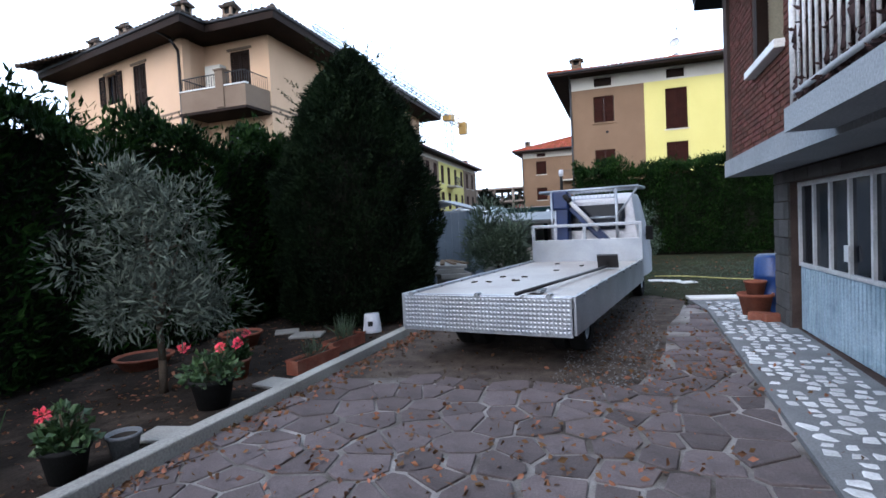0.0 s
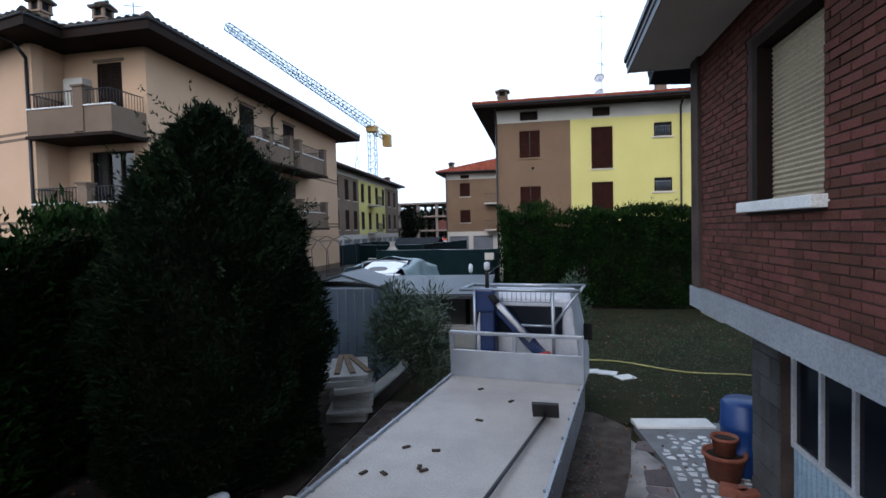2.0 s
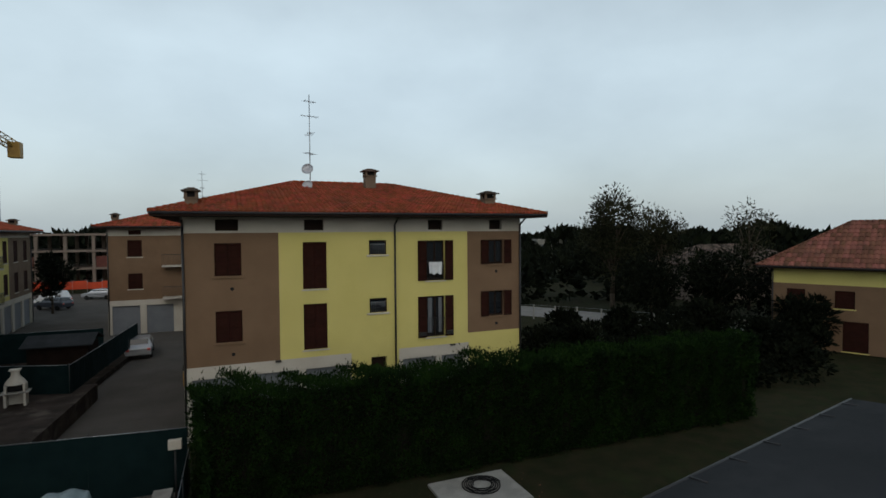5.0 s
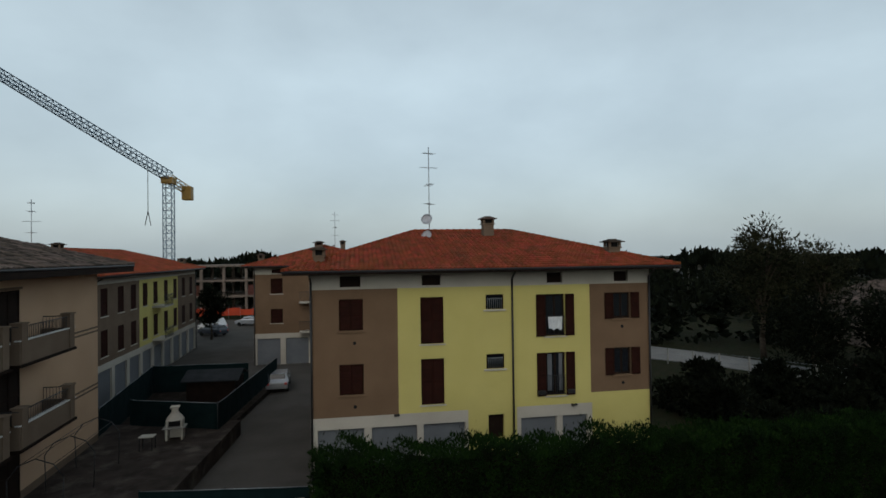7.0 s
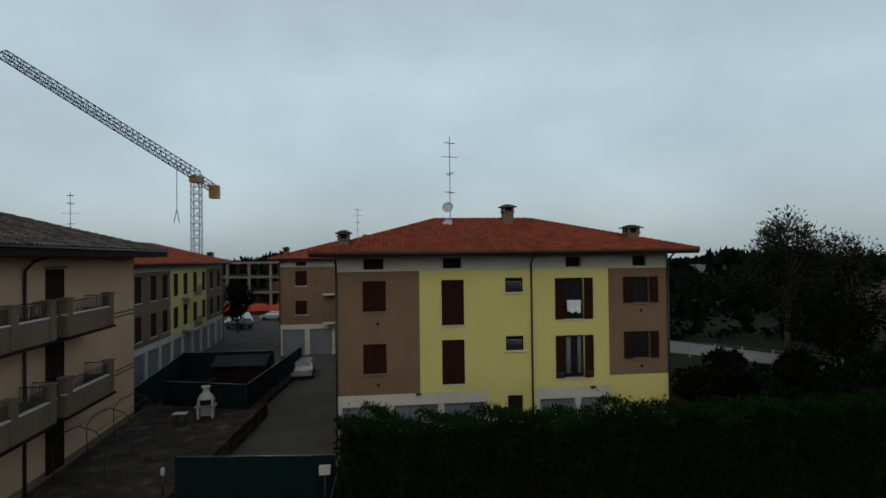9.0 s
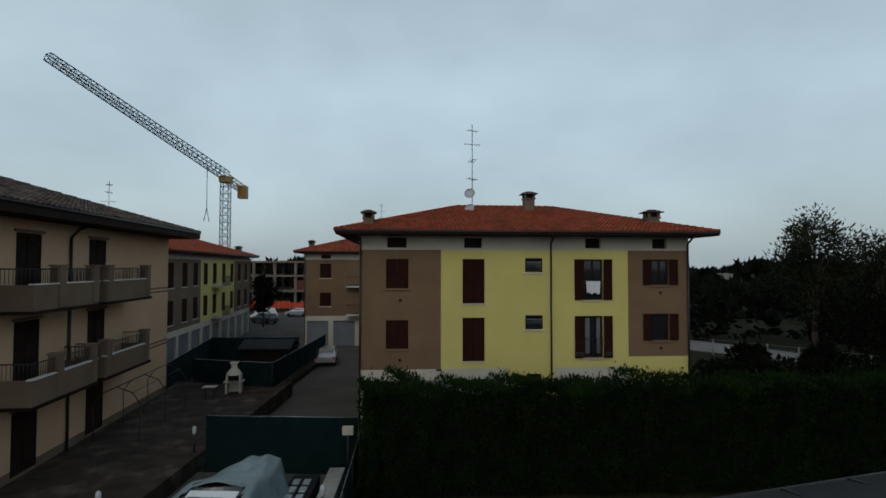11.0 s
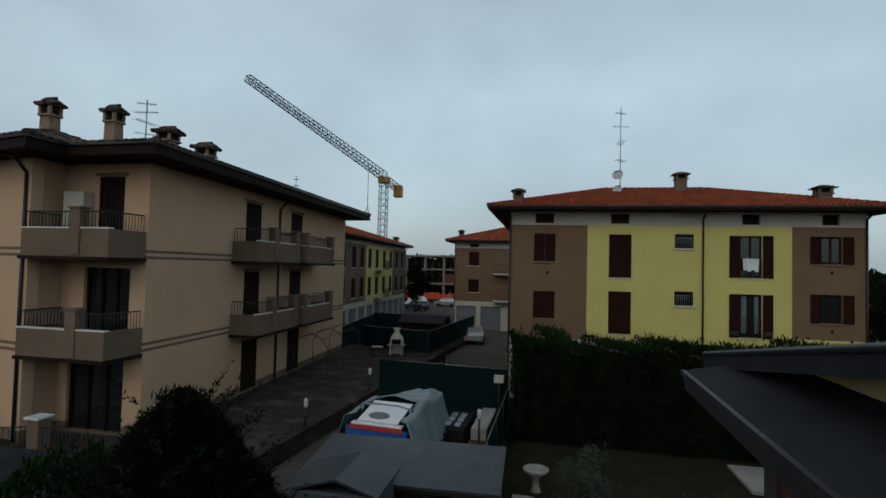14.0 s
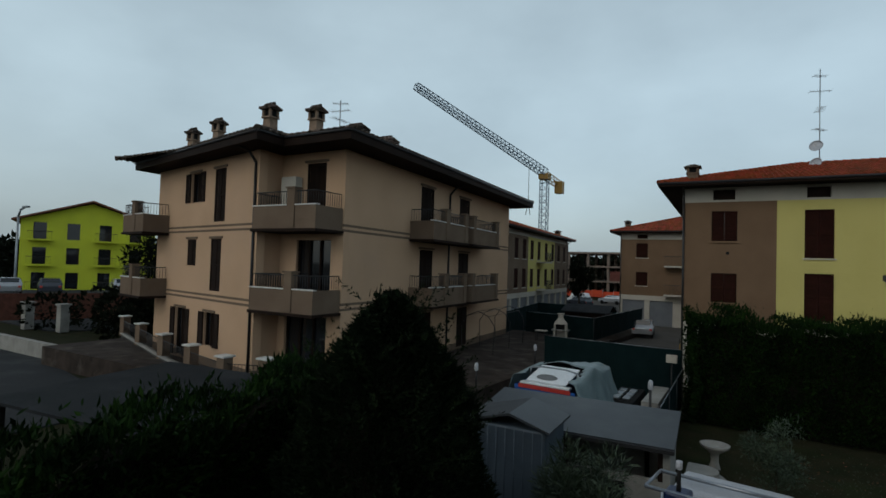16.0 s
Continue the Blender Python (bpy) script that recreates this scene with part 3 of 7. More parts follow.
def hedge(name, x0, x1, y0, y1, top, count, mat, label, seed, size=0.13, bumps=0.16, side_bias=(1, 1, 1, 1)):
    """A clipped hedge with an uneven face: a core coloured dark for its inner shade, and sprays of leaves all over it.
    """
    rng = np.random.default_rng(seed)
    t = thing(name, pose(0, 0, 0), label, "hedge")
    ph = rng.uniform(0, 6.28, 8)

    def wave(s, z):
        return bumps * (0.5 * math.sin(1.9 * s + ph[0]) + 0.4 * math.sin(3.7 * s + ph[1] + z) + 0.35 * math.sin(7.1 * s + ph[2] - 2 * z) + 0.3 * math.sin(2.3 * z + ph[3]))

    def height(x, y):
        s = x + y * 0.8
        return top + 0.10 * math.sin(1.3 * s + ph[4]) + 0.16 * math.sin(2.9 * s + ph[5]) + 0.10 * math.sin(6.3 * s + ph[6]) + 0.07 * math.sin(13 * s + ph[7]) + 0.18 * abs(math.sin(1.75 * s + ph[4])) ** 5

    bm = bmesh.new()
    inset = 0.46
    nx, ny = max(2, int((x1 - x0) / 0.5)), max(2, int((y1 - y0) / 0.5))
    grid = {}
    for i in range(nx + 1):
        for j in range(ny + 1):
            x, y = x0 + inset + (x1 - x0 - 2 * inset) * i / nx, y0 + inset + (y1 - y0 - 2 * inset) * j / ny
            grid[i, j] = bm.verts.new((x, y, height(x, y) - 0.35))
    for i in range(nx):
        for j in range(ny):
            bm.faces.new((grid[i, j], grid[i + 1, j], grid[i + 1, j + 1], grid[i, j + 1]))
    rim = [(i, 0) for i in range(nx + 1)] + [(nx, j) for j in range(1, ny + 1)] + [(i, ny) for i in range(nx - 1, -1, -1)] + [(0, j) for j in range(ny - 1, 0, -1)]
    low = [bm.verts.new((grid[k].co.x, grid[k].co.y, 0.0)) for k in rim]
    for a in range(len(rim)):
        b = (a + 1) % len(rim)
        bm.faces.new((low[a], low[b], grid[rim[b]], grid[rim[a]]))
    # the hedge's inner shade is painted on this solid core
    part("shade_core", bm, "inner_twigs", t)
    areas = np.array([(x1 - x0) * top * side_bias[0], (x1 - x0) * top * side_bias[1], (y1 - y0) * top * side_bias[2], (y1 - y0) * top * side_bias[3], (x1 - x0) * (y1 - y0) * 1.4])
    edges = np.cumsum(areas / areas.sum())
    edges[-1] = 1.0

    def place(r):
        k = int(np.searchsorted(edges, r.random()))
        x, y = r.uniform(x0, x1), r.uniform(y0, y1)
        z = r.uniform(0.02, 1) * height(x, y)
        back = abs(r.normal(0, 0.10))
        if k == 0:
            return np.array((x, y0 + 0.25 - wave(x, z) + back, z)), (0, -0.8, 0.3)
        if k == 1:
            return np.array((x, y1 - 0.25 + wave(x, z) - back, z)), (0, 0.8, 0.3)
        if k == 2:
            return np.array((x0 + 0.25 - wave(y, z) + back, y, z)), (-0.8, 0, 0.3)
        if k == 3:
            return np.array((x1 - 0.25 + wave(y, z) - back, y, z)), (0.8, 0, 0.3)
        lift = 0.22 * max(0, r.normal(0, 0.45)) ** 2
        return np.array((x, y, height(x, y) - back + lift)), (0, 0, 1)

    leaf_part("foliage", foliage(count, place, size, seed + 1, 0.4, 0.4), mat, t)
    return t


def tree(name, x, y, h, crown_z, rx, rz, count, mat, label, seed, size=0.12, trunk=0.12, lobes=14, thin=0.35, density=0.5, z0=0.0, limbs=9, category="tree", upright=0.2):
    """A tapered trunk with limbs, and a crown of leaves gathered round many uneven clumps."""
    rng = np.random.default_rng(seed)
    t = thing(name, pose(0, 0, 0), label, category)
    bm = bmesh.new()
    top = Vector((x, y, crown_z + rz * 0.3))
    base = Vector((x, y, z0))
    pts = [base.lerp(top, k / 5) + Vector((rng.normal(0, 0.04), rng.normal(0, 0.04), 0)) * h * 0.2 for k in range(6)]
    pts[0] = base
    for k in range(5):
        rod(bm, pts[k], pts[k + 1], trunk * (1 - 0.16 * k), trunk * (1 - 0.16 * (k + 1)), 8)
    centres = []
    for i in range(lobes):
        d = rng.normal(0, 1, 3)
        d /= np.linalg.norm(d)
        r = rng.uniform(0.35, 0.95)
        centres.append((np.array((x + d[0] * rx * r, y + d[1] * rx * r, crown_z + d[2] * rz * r)), rng.uniform(0.25, 0.5) * min(rx, rz)))
    for c, _ in centres[:limbs]:
        s = pts[int(rng.integers(2, 5))]
        rod(bm, s, s.lerp(Vector(c), 0.55) + Vector((0, 0, 0.05 * h)), trunk * 0.4, trunk * 0.22, 6)
        rod(bm, s.lerp(Vector(c), 0.55) + Vector((0, 0, 0.05 * h)), c, trunk * 0.22, trunk * 0.06, 5)
    part("trunk", bm, "bark", t)

    def place(r):
        c, rad = centres[int(r.integers(0, len(centres)))]
        d = r.normal(0, 1, 3)
        d /= np.linalg.norm(d)
        return c + d * rad * r.uniform(density, 1.15) ** 0.7 * np.array((1, 1, 1.1)), d

    leaf_part("crown", foliage(count, place, size, seed + 5, 0.2, thin, upright), mat, t)
    return t


# ---- ground ----
bm = bmesh.new()
R = 1500
for f in ((-R, -R), (R, -R), (R, R), (-R, R)):
    bm.verts.new((*f, -0.06))
bm.faces.new(bm.verts)
ground = tagged(part("ground", bm, "lawn_soil"), "dark earth and thin grass reaching the horizon", "ground", kind="structure")


def sheet(name, pts, z, mat, label, category="ground", depth=0.3):
    return tagged(part(name, prism(bmesh.new(), pts, z - depth, z), mat), label, category, kind="structure")


sheet("yard_lawn", [(-2.6, 12.0), (2.0, 12.2), (30, 12.2), (30, 25.3), (-2.6, 25.3)], 0.0, "lawn_soil", "bare yard of thin grass and damp soil", "lawn")
sheet("driveway_bed", [(-3.42, -14), (1.31, -14), (1.31, 10.6), (0.6, 12.4), (-1.4, 12.6), (-3.42, 12.6)], 0.0, "joint_grout", "old mortar bed of the crazy paving, dark with dirt", "driveway")
sheet("flower_bed", [(-6.9, -14), (-3.43, -14), (-3.43, 17.0), (-6.9, 17.0)], 0.03, "soil", "dark bare soil of the flower bed", "flower bed")
sheet("neighbour_yard", [(-9.6, 16.9), (-2.75, 16.9), (-2.75, 26.6), (-9.6, 27.2)], 0.25, "forecourt", "neighbour's paved yard with worn concrete", "yard")
sheet("forecourt", [(-9.4, 30.4), (-3.4, 30.2), (-3.4, 48), (15, 49), (15, 52), (-3, 52), (-3, 100), (-60, 104), (-20.5, 52)], 0.02, "forecourt", "worn concrete forecourt between the blocks", "driveway")
sheet("terrace_garden", [(-31, 16.2), (-9.4, 16.2), (-8.4, 40.2), (-31, 41)], 0.9, "terrace_tile", "raised terrace of the neighbouring block", "terrace", depth=1.2)
sheet("side_road", [(-75, 2), (-20, 2), (-20, 14.5), (-33, 17), (-75, 22)], 0.0, "asphalt", "grey asphalt side road", "road")
sheet("far_road", [(-130, 24), (-44, 22), (-40, 27), (-130, 33)], 0.03, "asphalt", "asphalt street with parked cars", "road")
sheet("country_lane", [(17.0, 62), (21, 70), (26, 70), (33, 60), (42, 44), (70, 36), (70, 32), (40, 39), (30, 54), (24, 60)], 0.0, "pale_road", "pale gravel lane behind a wire fence", "road")
sheet("terrazzo_strip", [(1.32, -14), (2.6, -14), (2.3, 10.2), (2.6, 12.3), (1.1, 12.0), (1.32, 10.6)], 0.035, "grey_cement", "grey cement strip set with white marble chips", "pavement")
bm = one_box(-3.44, -3.28, -14, 8.7, -0.1, 0.13, bevel=0.015)
tagged(part("kerb", bm, "concrete"), "worn pale concrete kerb along the flower bed", "kerb", kind="structure")

# ---- the yellow and brown block of flats ----
YB = pose(-3.3, 31.9, 0.02, 0, 0, 1.8)


def yellow_block():
    t = thing("apartment_block", YB @ pose(0, 0, 0.13), "yellow and brown rendered block of flats with red tiled hip roof", "building")
    W, D, H = 16.7, 15.5, 9.75
    closed = [(1.3, 2.4, 7.0, 8.45), (1.3, 2.4, 4.05, 5.45), (5.07, 6.17, 6.25, 8.45), (5.07, 6.17, 3.4, 5.55)]
    small = [(8.22, 9.1, 7.8, 8.5), (8.22, 9.1, 4.95, 5.65)]
    french = [(11.2, 12.2, 6.4, 8.45), (11.2, 12.2, 3.5, 5.6)]
    wide = [(14.75, 15.65, 7.15, 8.45), (14.75, 15.65, 4.35, 5.7)]
    vents = [(1.35, 2.3, 9.0, 9.5), (5.15, 6.05, 9.0, 9.5), (11.3, 12.1, 9.0, 9.5), (14.8, 15.55, 9.0, 9.5)]
    garages = [(0.3, 2.4, 0.02, 2.5), (2.75, 4.85, 0.02, 2.5), (5.15, 7.15, 0.02, 2.5), (9.9, 11.7, 0.02, 2.5), (12.0, 13.3, 0.02, 2.5)]
    low = [(8.28, 9.05, 1.6, 2.75)]
    zones = [(0, W, 8.9, H, 2), (0, 4.0, 3.05, 8.9, 1), (13.5, W, 3.55, 8.9, 1), (0, 7.3, 2.6, 3.05, 2), (9.7, 13.55, 2.6, 3.05, 2), (0, 7.3, 0, 2.6, 2), (9.7, 13.55, 0, 2.6, 2)]
    front = part("wall", pierced(0, W, 0, H, 0.35, closed + small + french + wide + vents + garages + low, zones), ["yellow_plaster", "brown_plaster", "pale_plaster"], t)
    bm = bmesh.new()
    box(bm, 0.0, 0.3, 0.36, D, 0, 8.9, 0)
    box(bm, W - 0.3, W, 0.36, D, 0, 8.9, 0)
    box(bm, 0.3, W - 0.3, D - 0.3, D, 0, 8.9, 0)
    for a in ((0.0, 0.3, 0.36, D), (W - 0.3, W, 0.36, D), (0.3, W - 0.3, D - 0.3, D)):
        box(bm, *a, 8.9, H, 1)
    part("side_wall", bm, ["brown_plaster", "pale_plaster"], t)
    part("plinth", one_box(-0.02, W + 0.02, -0.02, D, -0.2, -0.003), "concrete", t)
    # added solid block, coloured dark for unlit rooms; no floors are built
    part("dark_infill", one_box(0.36, W - 0.36, 0.9, D - 0.4, 0.05, 9.2), "dark_wood", t)
    for u0, u1, z0, z1 in closed:
        w = part("window", one_box(u0, u1, 0.16, 0.2, z0, z1), "glass", t)
        mid = (u0 + u1) / 2
        for a, b in ((u0 + 0.01, mid - 0.008), (mid + 0.008, u1 - 0.01)):
            part("shutter", shutter_leaf(a, b, z0 + 0.01, z1 - 0.01, 0.08), "shutter", w)
    for u0, u1, z0, z1 in small:
        bm = bmesh.new()
        for a in ((u0, u0 + 0.07, z0, z1), (u1 - 0.07, u1, z0, z1), (u0 + 0.07, u1 - 0.07, z0, z0 + 0.07), (u0 + 0.07, u1 - 0.07, z1 - 0.07, z1)):
            box(bm, a[0], a[1], 0.05, 0.12, a[2], a[3])
        w = part("window", bm, "dark_wood", t)
        part("pane", one_box(u0 + 0.07, u1 - 0.07, 0.09, 0.1, z0 + 0.07, z1 - 0.07), "pane", w)
        bm = bmesh.new()
        for k in range(8):
            uu = u0 + 0.1 + (u1 - u0 - 0.2) * k / 7
            rod(bm, (uu, 0.03, z0 + 0.02), (uu, 0.03, z1 - 0.15), 0.01, seg=5)
        rod(bm, (u0 + 0.05, 0.03, z1 - 0.2), (u1 - 0.05, 0.03, z1 - 0.2), 0.012, seg=5)
        part("grille", bm, "galvanised", w)
    for i, (u0, u1, z0, z1) in enumerate(french + wide):
        bm = bmesh.new()
        mid = (u0 + u1) / 2
        for a in ((u0, u0 + 0.08, z0, z1), (u1 - 0.08, u1, z0, z1), (mid - 0.05, mid + 0.05, z0, z1), (u0 + 0.08, u1 - 0.08, z0, z0 + 0.1), (u0 + 0.08, u1 - 0.08, z1 - 0.08, z1)):
            box(bm, a[0], a[1], 0.14, 0.2, a[2], a[3])
        w = part("window", bm, "dark_wood", t)
        part("pane", one_box(u0 + 0.08, u1 - 0.08, 0.16, 0.17, z0 + 0.1, z1 - 0.08), "glass", w)
        if i == 1:
            for a, b in ((u0 + 0.12, u0 + 0.34), (u1 - 0.30, u1 - 0.12)):
                bm = bmesh.new()
                n = 10
                lo = [bm.verts.new((a + (b - a) * k / n, 0.135 + 0.012 * (k % 2), z0 + 0.2)) for k in range(n + 1)]
                hi = [bm.verts.new((a + (b - a) * k / n, 0.135 + 0.012 * (k % 2), z1 - 0.1)) for k in range(n + 1)]
                for k in range(n):
                    bm.faces.new((lo[k], lo[k + 1], hi[k + 1], hi[k]))
                cur = part("curtain", bm, "garage_grey", w)
                cur.modifiers.new("thickness", "SOLIDIFY").thickness = 0.006
        for a, b in ((u0 - 0.47, u0 - 0.02), (u1 + 0.02, u1 + 0.47)):
            part("shutter", shutter_leaf(a, b, z0, z1, -0.01), "shutter", w)
        if i < 2:
            bm = bmesh.new()
            for k in range(10):
                uu = u0 + 0.03 + (u1 - u0 - 0.06) * k / 9
                rod(bm, (uu, -0.03, z0 + 0.05), (uu, -0.03, z0 + 0.98), 0.009, seg=5)
            for z in (0.06, 0.98):
                rod(bm, (u0 - 0.05, -0.03, z0 + z), (u1 + 0.05, -0.03, z0 + z), 0.014, seg=6)
            part("railing", bm, "dark_metal", w)
    for u0, u1, z0, z1 in vents + low:
        part("vent", one_box(u0, u1, 0.2, 0.24, z0, z1), "dark_wood", t)
    for u0, u1, z0, z1 in garages:
        g = part("garage_door", one_box(u0, u1, 0.2, 0.25, z0, z1), "garage_grey", t)
        part("handle", one_box((u0 + u1) / 2 - 0.06, (u0 + u1) / 2 + 0.06, 0.17, 0.205, 1.1, 1.14), "dark_metal", g)
    for u0, u1, z0, z1 in closed[:2] + small + wide:
        part("sill", one_box(u0 - 0.12, u1 + 0.12, -0.06, 0.0, z0 - 0.1, z0 - 0.01, bevel=0.01), "brown_plaster" if u0 < 4 or u0 > 13 else "pale_plaster", t)
    for u0, u1, z0, z1 in closed[2:] + french:
        part("sill", one_box(u0 - 0.08, u1 + 0.08, -0.05, 0.0, z0 - 0.07, z0 - 0.01), "pale_plaster", t)
    for u in (0.06, 9.52, W - 0.06):
        bm = bmesh.new()
        pipe(bm, [(u, -0.95, H + 0.02), (u, -0.5, H - 0.25), (u, -0.07, H - 0.5), (u, -0.07, 0.1)], 0.05, 8)
        part("downpipe", bm, "dark_metal", t)
    for u, z in ((2.0, 6.42), (2.0, 3.5), (15.2, 6.75), (15.2, 3.95)):
        bm = bmesh.new()
        rod(bm, (u, -0.015, z), (u, 0.0, z), 0.08, seg=12)
        part("vent_hole", bm, "rubber", t)
    for u in (3.9, 12.6):
        part("wall_lamp", one_box(u - 0.13, u + 0.13, -0.16, -0.01, 2.98, 3.06, bevel=0.02), "dark_metal", t)
    bm = bmesh.new()
    n = 14
    top = [bm.verts.new((11.32 + 0.72 * k / n, -0.055 + 0.012 * math.sin(k * 1.7), 7.34)) for k in range(n + 1)]
    low = [bm.verts.new((11.35 + 0.66 * k / n, -0.07 + 0.018 * math.sin(k * 1.3), 6.74 + 0.05 * math.sin(k * 0.9))) for k in range(n + 1)]
    for k in range(n):
        bm.faces.new((low[k], low[k + 1], top[k + 1], top[k]))
    wash = part("laundry", bm, "cloth", t, "white towel hung over the railing")
    wash.modifiers.new("thickness", "SOLIDIFY").thickness = 0.01
    for u0, u1 in ((10.74, 11.1), (12.25, 12.6)):
        bm = bmesh.new()
        box(bm, u0, u1, -0.24, -0.07, 3.62, 3.8, bevel=0.02)
        part("planter", bm, "dark_metal", t)
    o = 1.05
    eave = [(-o, -o), (W + o, -o), (W + o, D + o), (-o, D + o)]
    eave_board(eave, H + 0.02, None, t)
    tiled_roof(eave, H + 0.03, ((5.6, D / 2, 11.9), (W - 5.0, D / 2, 11.9)), "red_tile", t)
    chimney(t, 9.9, 6.2, 10.9, 12.65, 0.62, "taupe_plaster")
    chimney(t, 15.6, 1.7, 9.9, 11.1, 0.62, "taupe_plaster")
    chimney(t, 0.4, 0.7, 9.9, 10.85, 0.5, "taupe_plaster")
    aerial(t, 6.35, 6.0, 11.2, 16.8, 2)
    return t


yellow_block()


def plain_block(name, m, W, D, H, bays, label, zones, mats, base, roof="red_tile", ridge_in=5.0, rise=2.1, chimneys=(), balconies=(), overhang=0.9, shut="shutter", garages=(), masts=()):
    """A far block of flats: pierced front wall with shuttered windows, sides, roof."""
    t = thing(name, m, label, "building")
    part("wall", pierced(0, W, 0, H, 0.3, [b[:4] for b in bays] + list(garages), zones), mats, t)
    bm = bmesh.new()
    box(bm, 0, 0.25, 0.31, D, 0, H)
    box(bm, W - 0.25, W, 0.31, D, 0, H)
    box(bm, 0.25, W - 0.25, D - 0.25, D, 0, H)
    part("side_wall", bm, base, t)
    # dark block added to fill the inside, standing for unlit rooms
    part("dark_infill", one_box(0.26, W - 0.26, 0.7, D - 0.3, 0.05, H - 0.1), "dark_wood", t)
    for u0, u1, z0, z1 in [b[:4] for b in bays]:
        w = part("window", one_box(u0, u1, 0.12, 0.16, z0, z1), "glass", t)
        part("shutter", shutter_leaf(u0 + 0.01, u1 - 0.01, z0 + 0.01, z1 - 0.01, 0.07), shut, w)
        part("sill", one_box(u0 - 0.08, u1 + 0.08, -0.05, 0, z0 - 0.08, z0 - 0.01), mats[-1], t)
    for u0, u1, z0, z1 in garages:
        part("garage_door", one_box(u0, u1, 0.15, 0.2, z0, z1), "garage_grey", t)
    for u0, u1, z, d in balconies:
        b = part("balcony", one_box(u0, u1, -d, -0.005, z - 0.15, z), "pale_plaster", t)
        bm = bmesh.new()
        n = int((u1 - u0) / 0.13)
        for k in range(n + 1):
            uu = u0 + 0.03 + (u1 - u0 - 0.06) * k / n
            rod(bm, (uu, -d + 0.04, z), (uu, -d + 0.04, z + 0.95), 0.012, seg=4)
        rod(bm, (u0, -d + 0.04, z + 0.97), (u1, -d + 0.04, z + 0.97), 0.025, seg=6)
        part("railing", bm, "dark_metal", b)
    for u in (0.08, W - 0.08):
        bm = bmesh.new()
        pipe(bm, [(u, -overhang + 0.1, H), (u, -0.07, H - 0.4), (u, -0.07, 0)], 0.05, 6)
        part("downpipe", bm, "dark_metal", t)
    o = overhang
    eave = [(-o, -o), (W + o, -o), (W + o, D + o), (-o, D + o)]
    eave_board(eave, H + 0.02, None, t)
    r0, r1 = ((ridge_in, D / 2, H + rise), (W - ridge_in, D / 2, H + rise)) if W > D else ((W / 2, ridge_in, H + rise), (W / 2, D - ridge_in, H + rise))
    if W > D:
        tiled_roof(eave, H + 0.03, (r0, r1), roof, t, 0.6, 0.35)
    else:
        tiled_roof([eave[1], eave[2], eave[3], eave[0]], H + 0.03, (r0, r1), roof, t, 0.6, 0.35)
    for c in chimneys:
        chimney(t, *c)
    for c in masts:
        aerial(t, *c)
    return t


bays = [(1.6, 2.75, 7.0, 8.5), (1.6, 2.75, 4.1, 5.5), (1.7, 2.7, 9.0, 9.4)]
plain_block("apartment_block", pose(-12.2, 61.0, 0.0, 0, 0, 1.8), 13.0, 13.0, 9.7, bays + [(8.0, 9.0, 7.0, 8.9)], "far brown rendered block of flats with red tiled roof",
            [(0, 13, 8.9, 9.7, 1), (0, 13, 0, 3.1, 1)], ["brown_plaster", "pale_plaster"], "brown_plaster",
            chimneys=((0.6, 0.8, 9.8, 10.9, 0.5, "taupe_plaster"), (6.0, 4.0, 10.3, 12.2, 0.8, "taupe_plaster"), (8.5, 5.0, 10.3, 12.3, 0.5, "taupe_plaster")), balconies=((4.4, 7.0, 6.2, 1.0), (4.4, 7.0, 3.3, 1.0)), garages=((0.3, 2.5, 0.02, 2.6), (3.0, 5.2, 0.02, 2.6)), masts=((7.6, 6.5, 11.2, 15.6, 1),))
bays = []
for u in (1.0, 4.0, 6.6, 9.3, 12.0, 15.0, 18.0, 21.0, 24.0):
    bays += [(u, u + 1.2, 6.5, 8.5), (u, u + 1.2, 3.6, 5.5)]
plain_block("apartment_block", along((-19.6, 46.5), (-21.5, 73.0)), 26.5, 12.0, 9.4, bays, "long yellow and brown block of flats with ground floor garages",
            [(0, 8.5, 3.1, 8.8, 1), (19.5, 26.5, 3.1, 8.8, 1), (0, 26.5, 8.8, 9.4, 2), (0, 26.5, 0, 3.1, 2)], ["yellow_plaster", "taupe_plaster", "pale_plaster"], "taupe_plaster",
            chimneys=((3.0, 5.0, 10.0, 11.8, 0.6, "taupe_plaster"), (6.0, 5.0, 10.0, 11.9, 0.6, "taupe_plaster"), (25.0, 1.0, 9.5, 10.6, 0.6, "taupe_plaster")), balconies=((11.6, 14.2, 6.3, 1.1), (11.6, 14.2, 3.3, 1.1)),
            garages=tuple((0.5 + 2.9 * k, 2.9 + 2.9 * k, 0.02, 2.6) for k in range(9)), masts=((4.4, 6.0, 11.0, 15.2),))


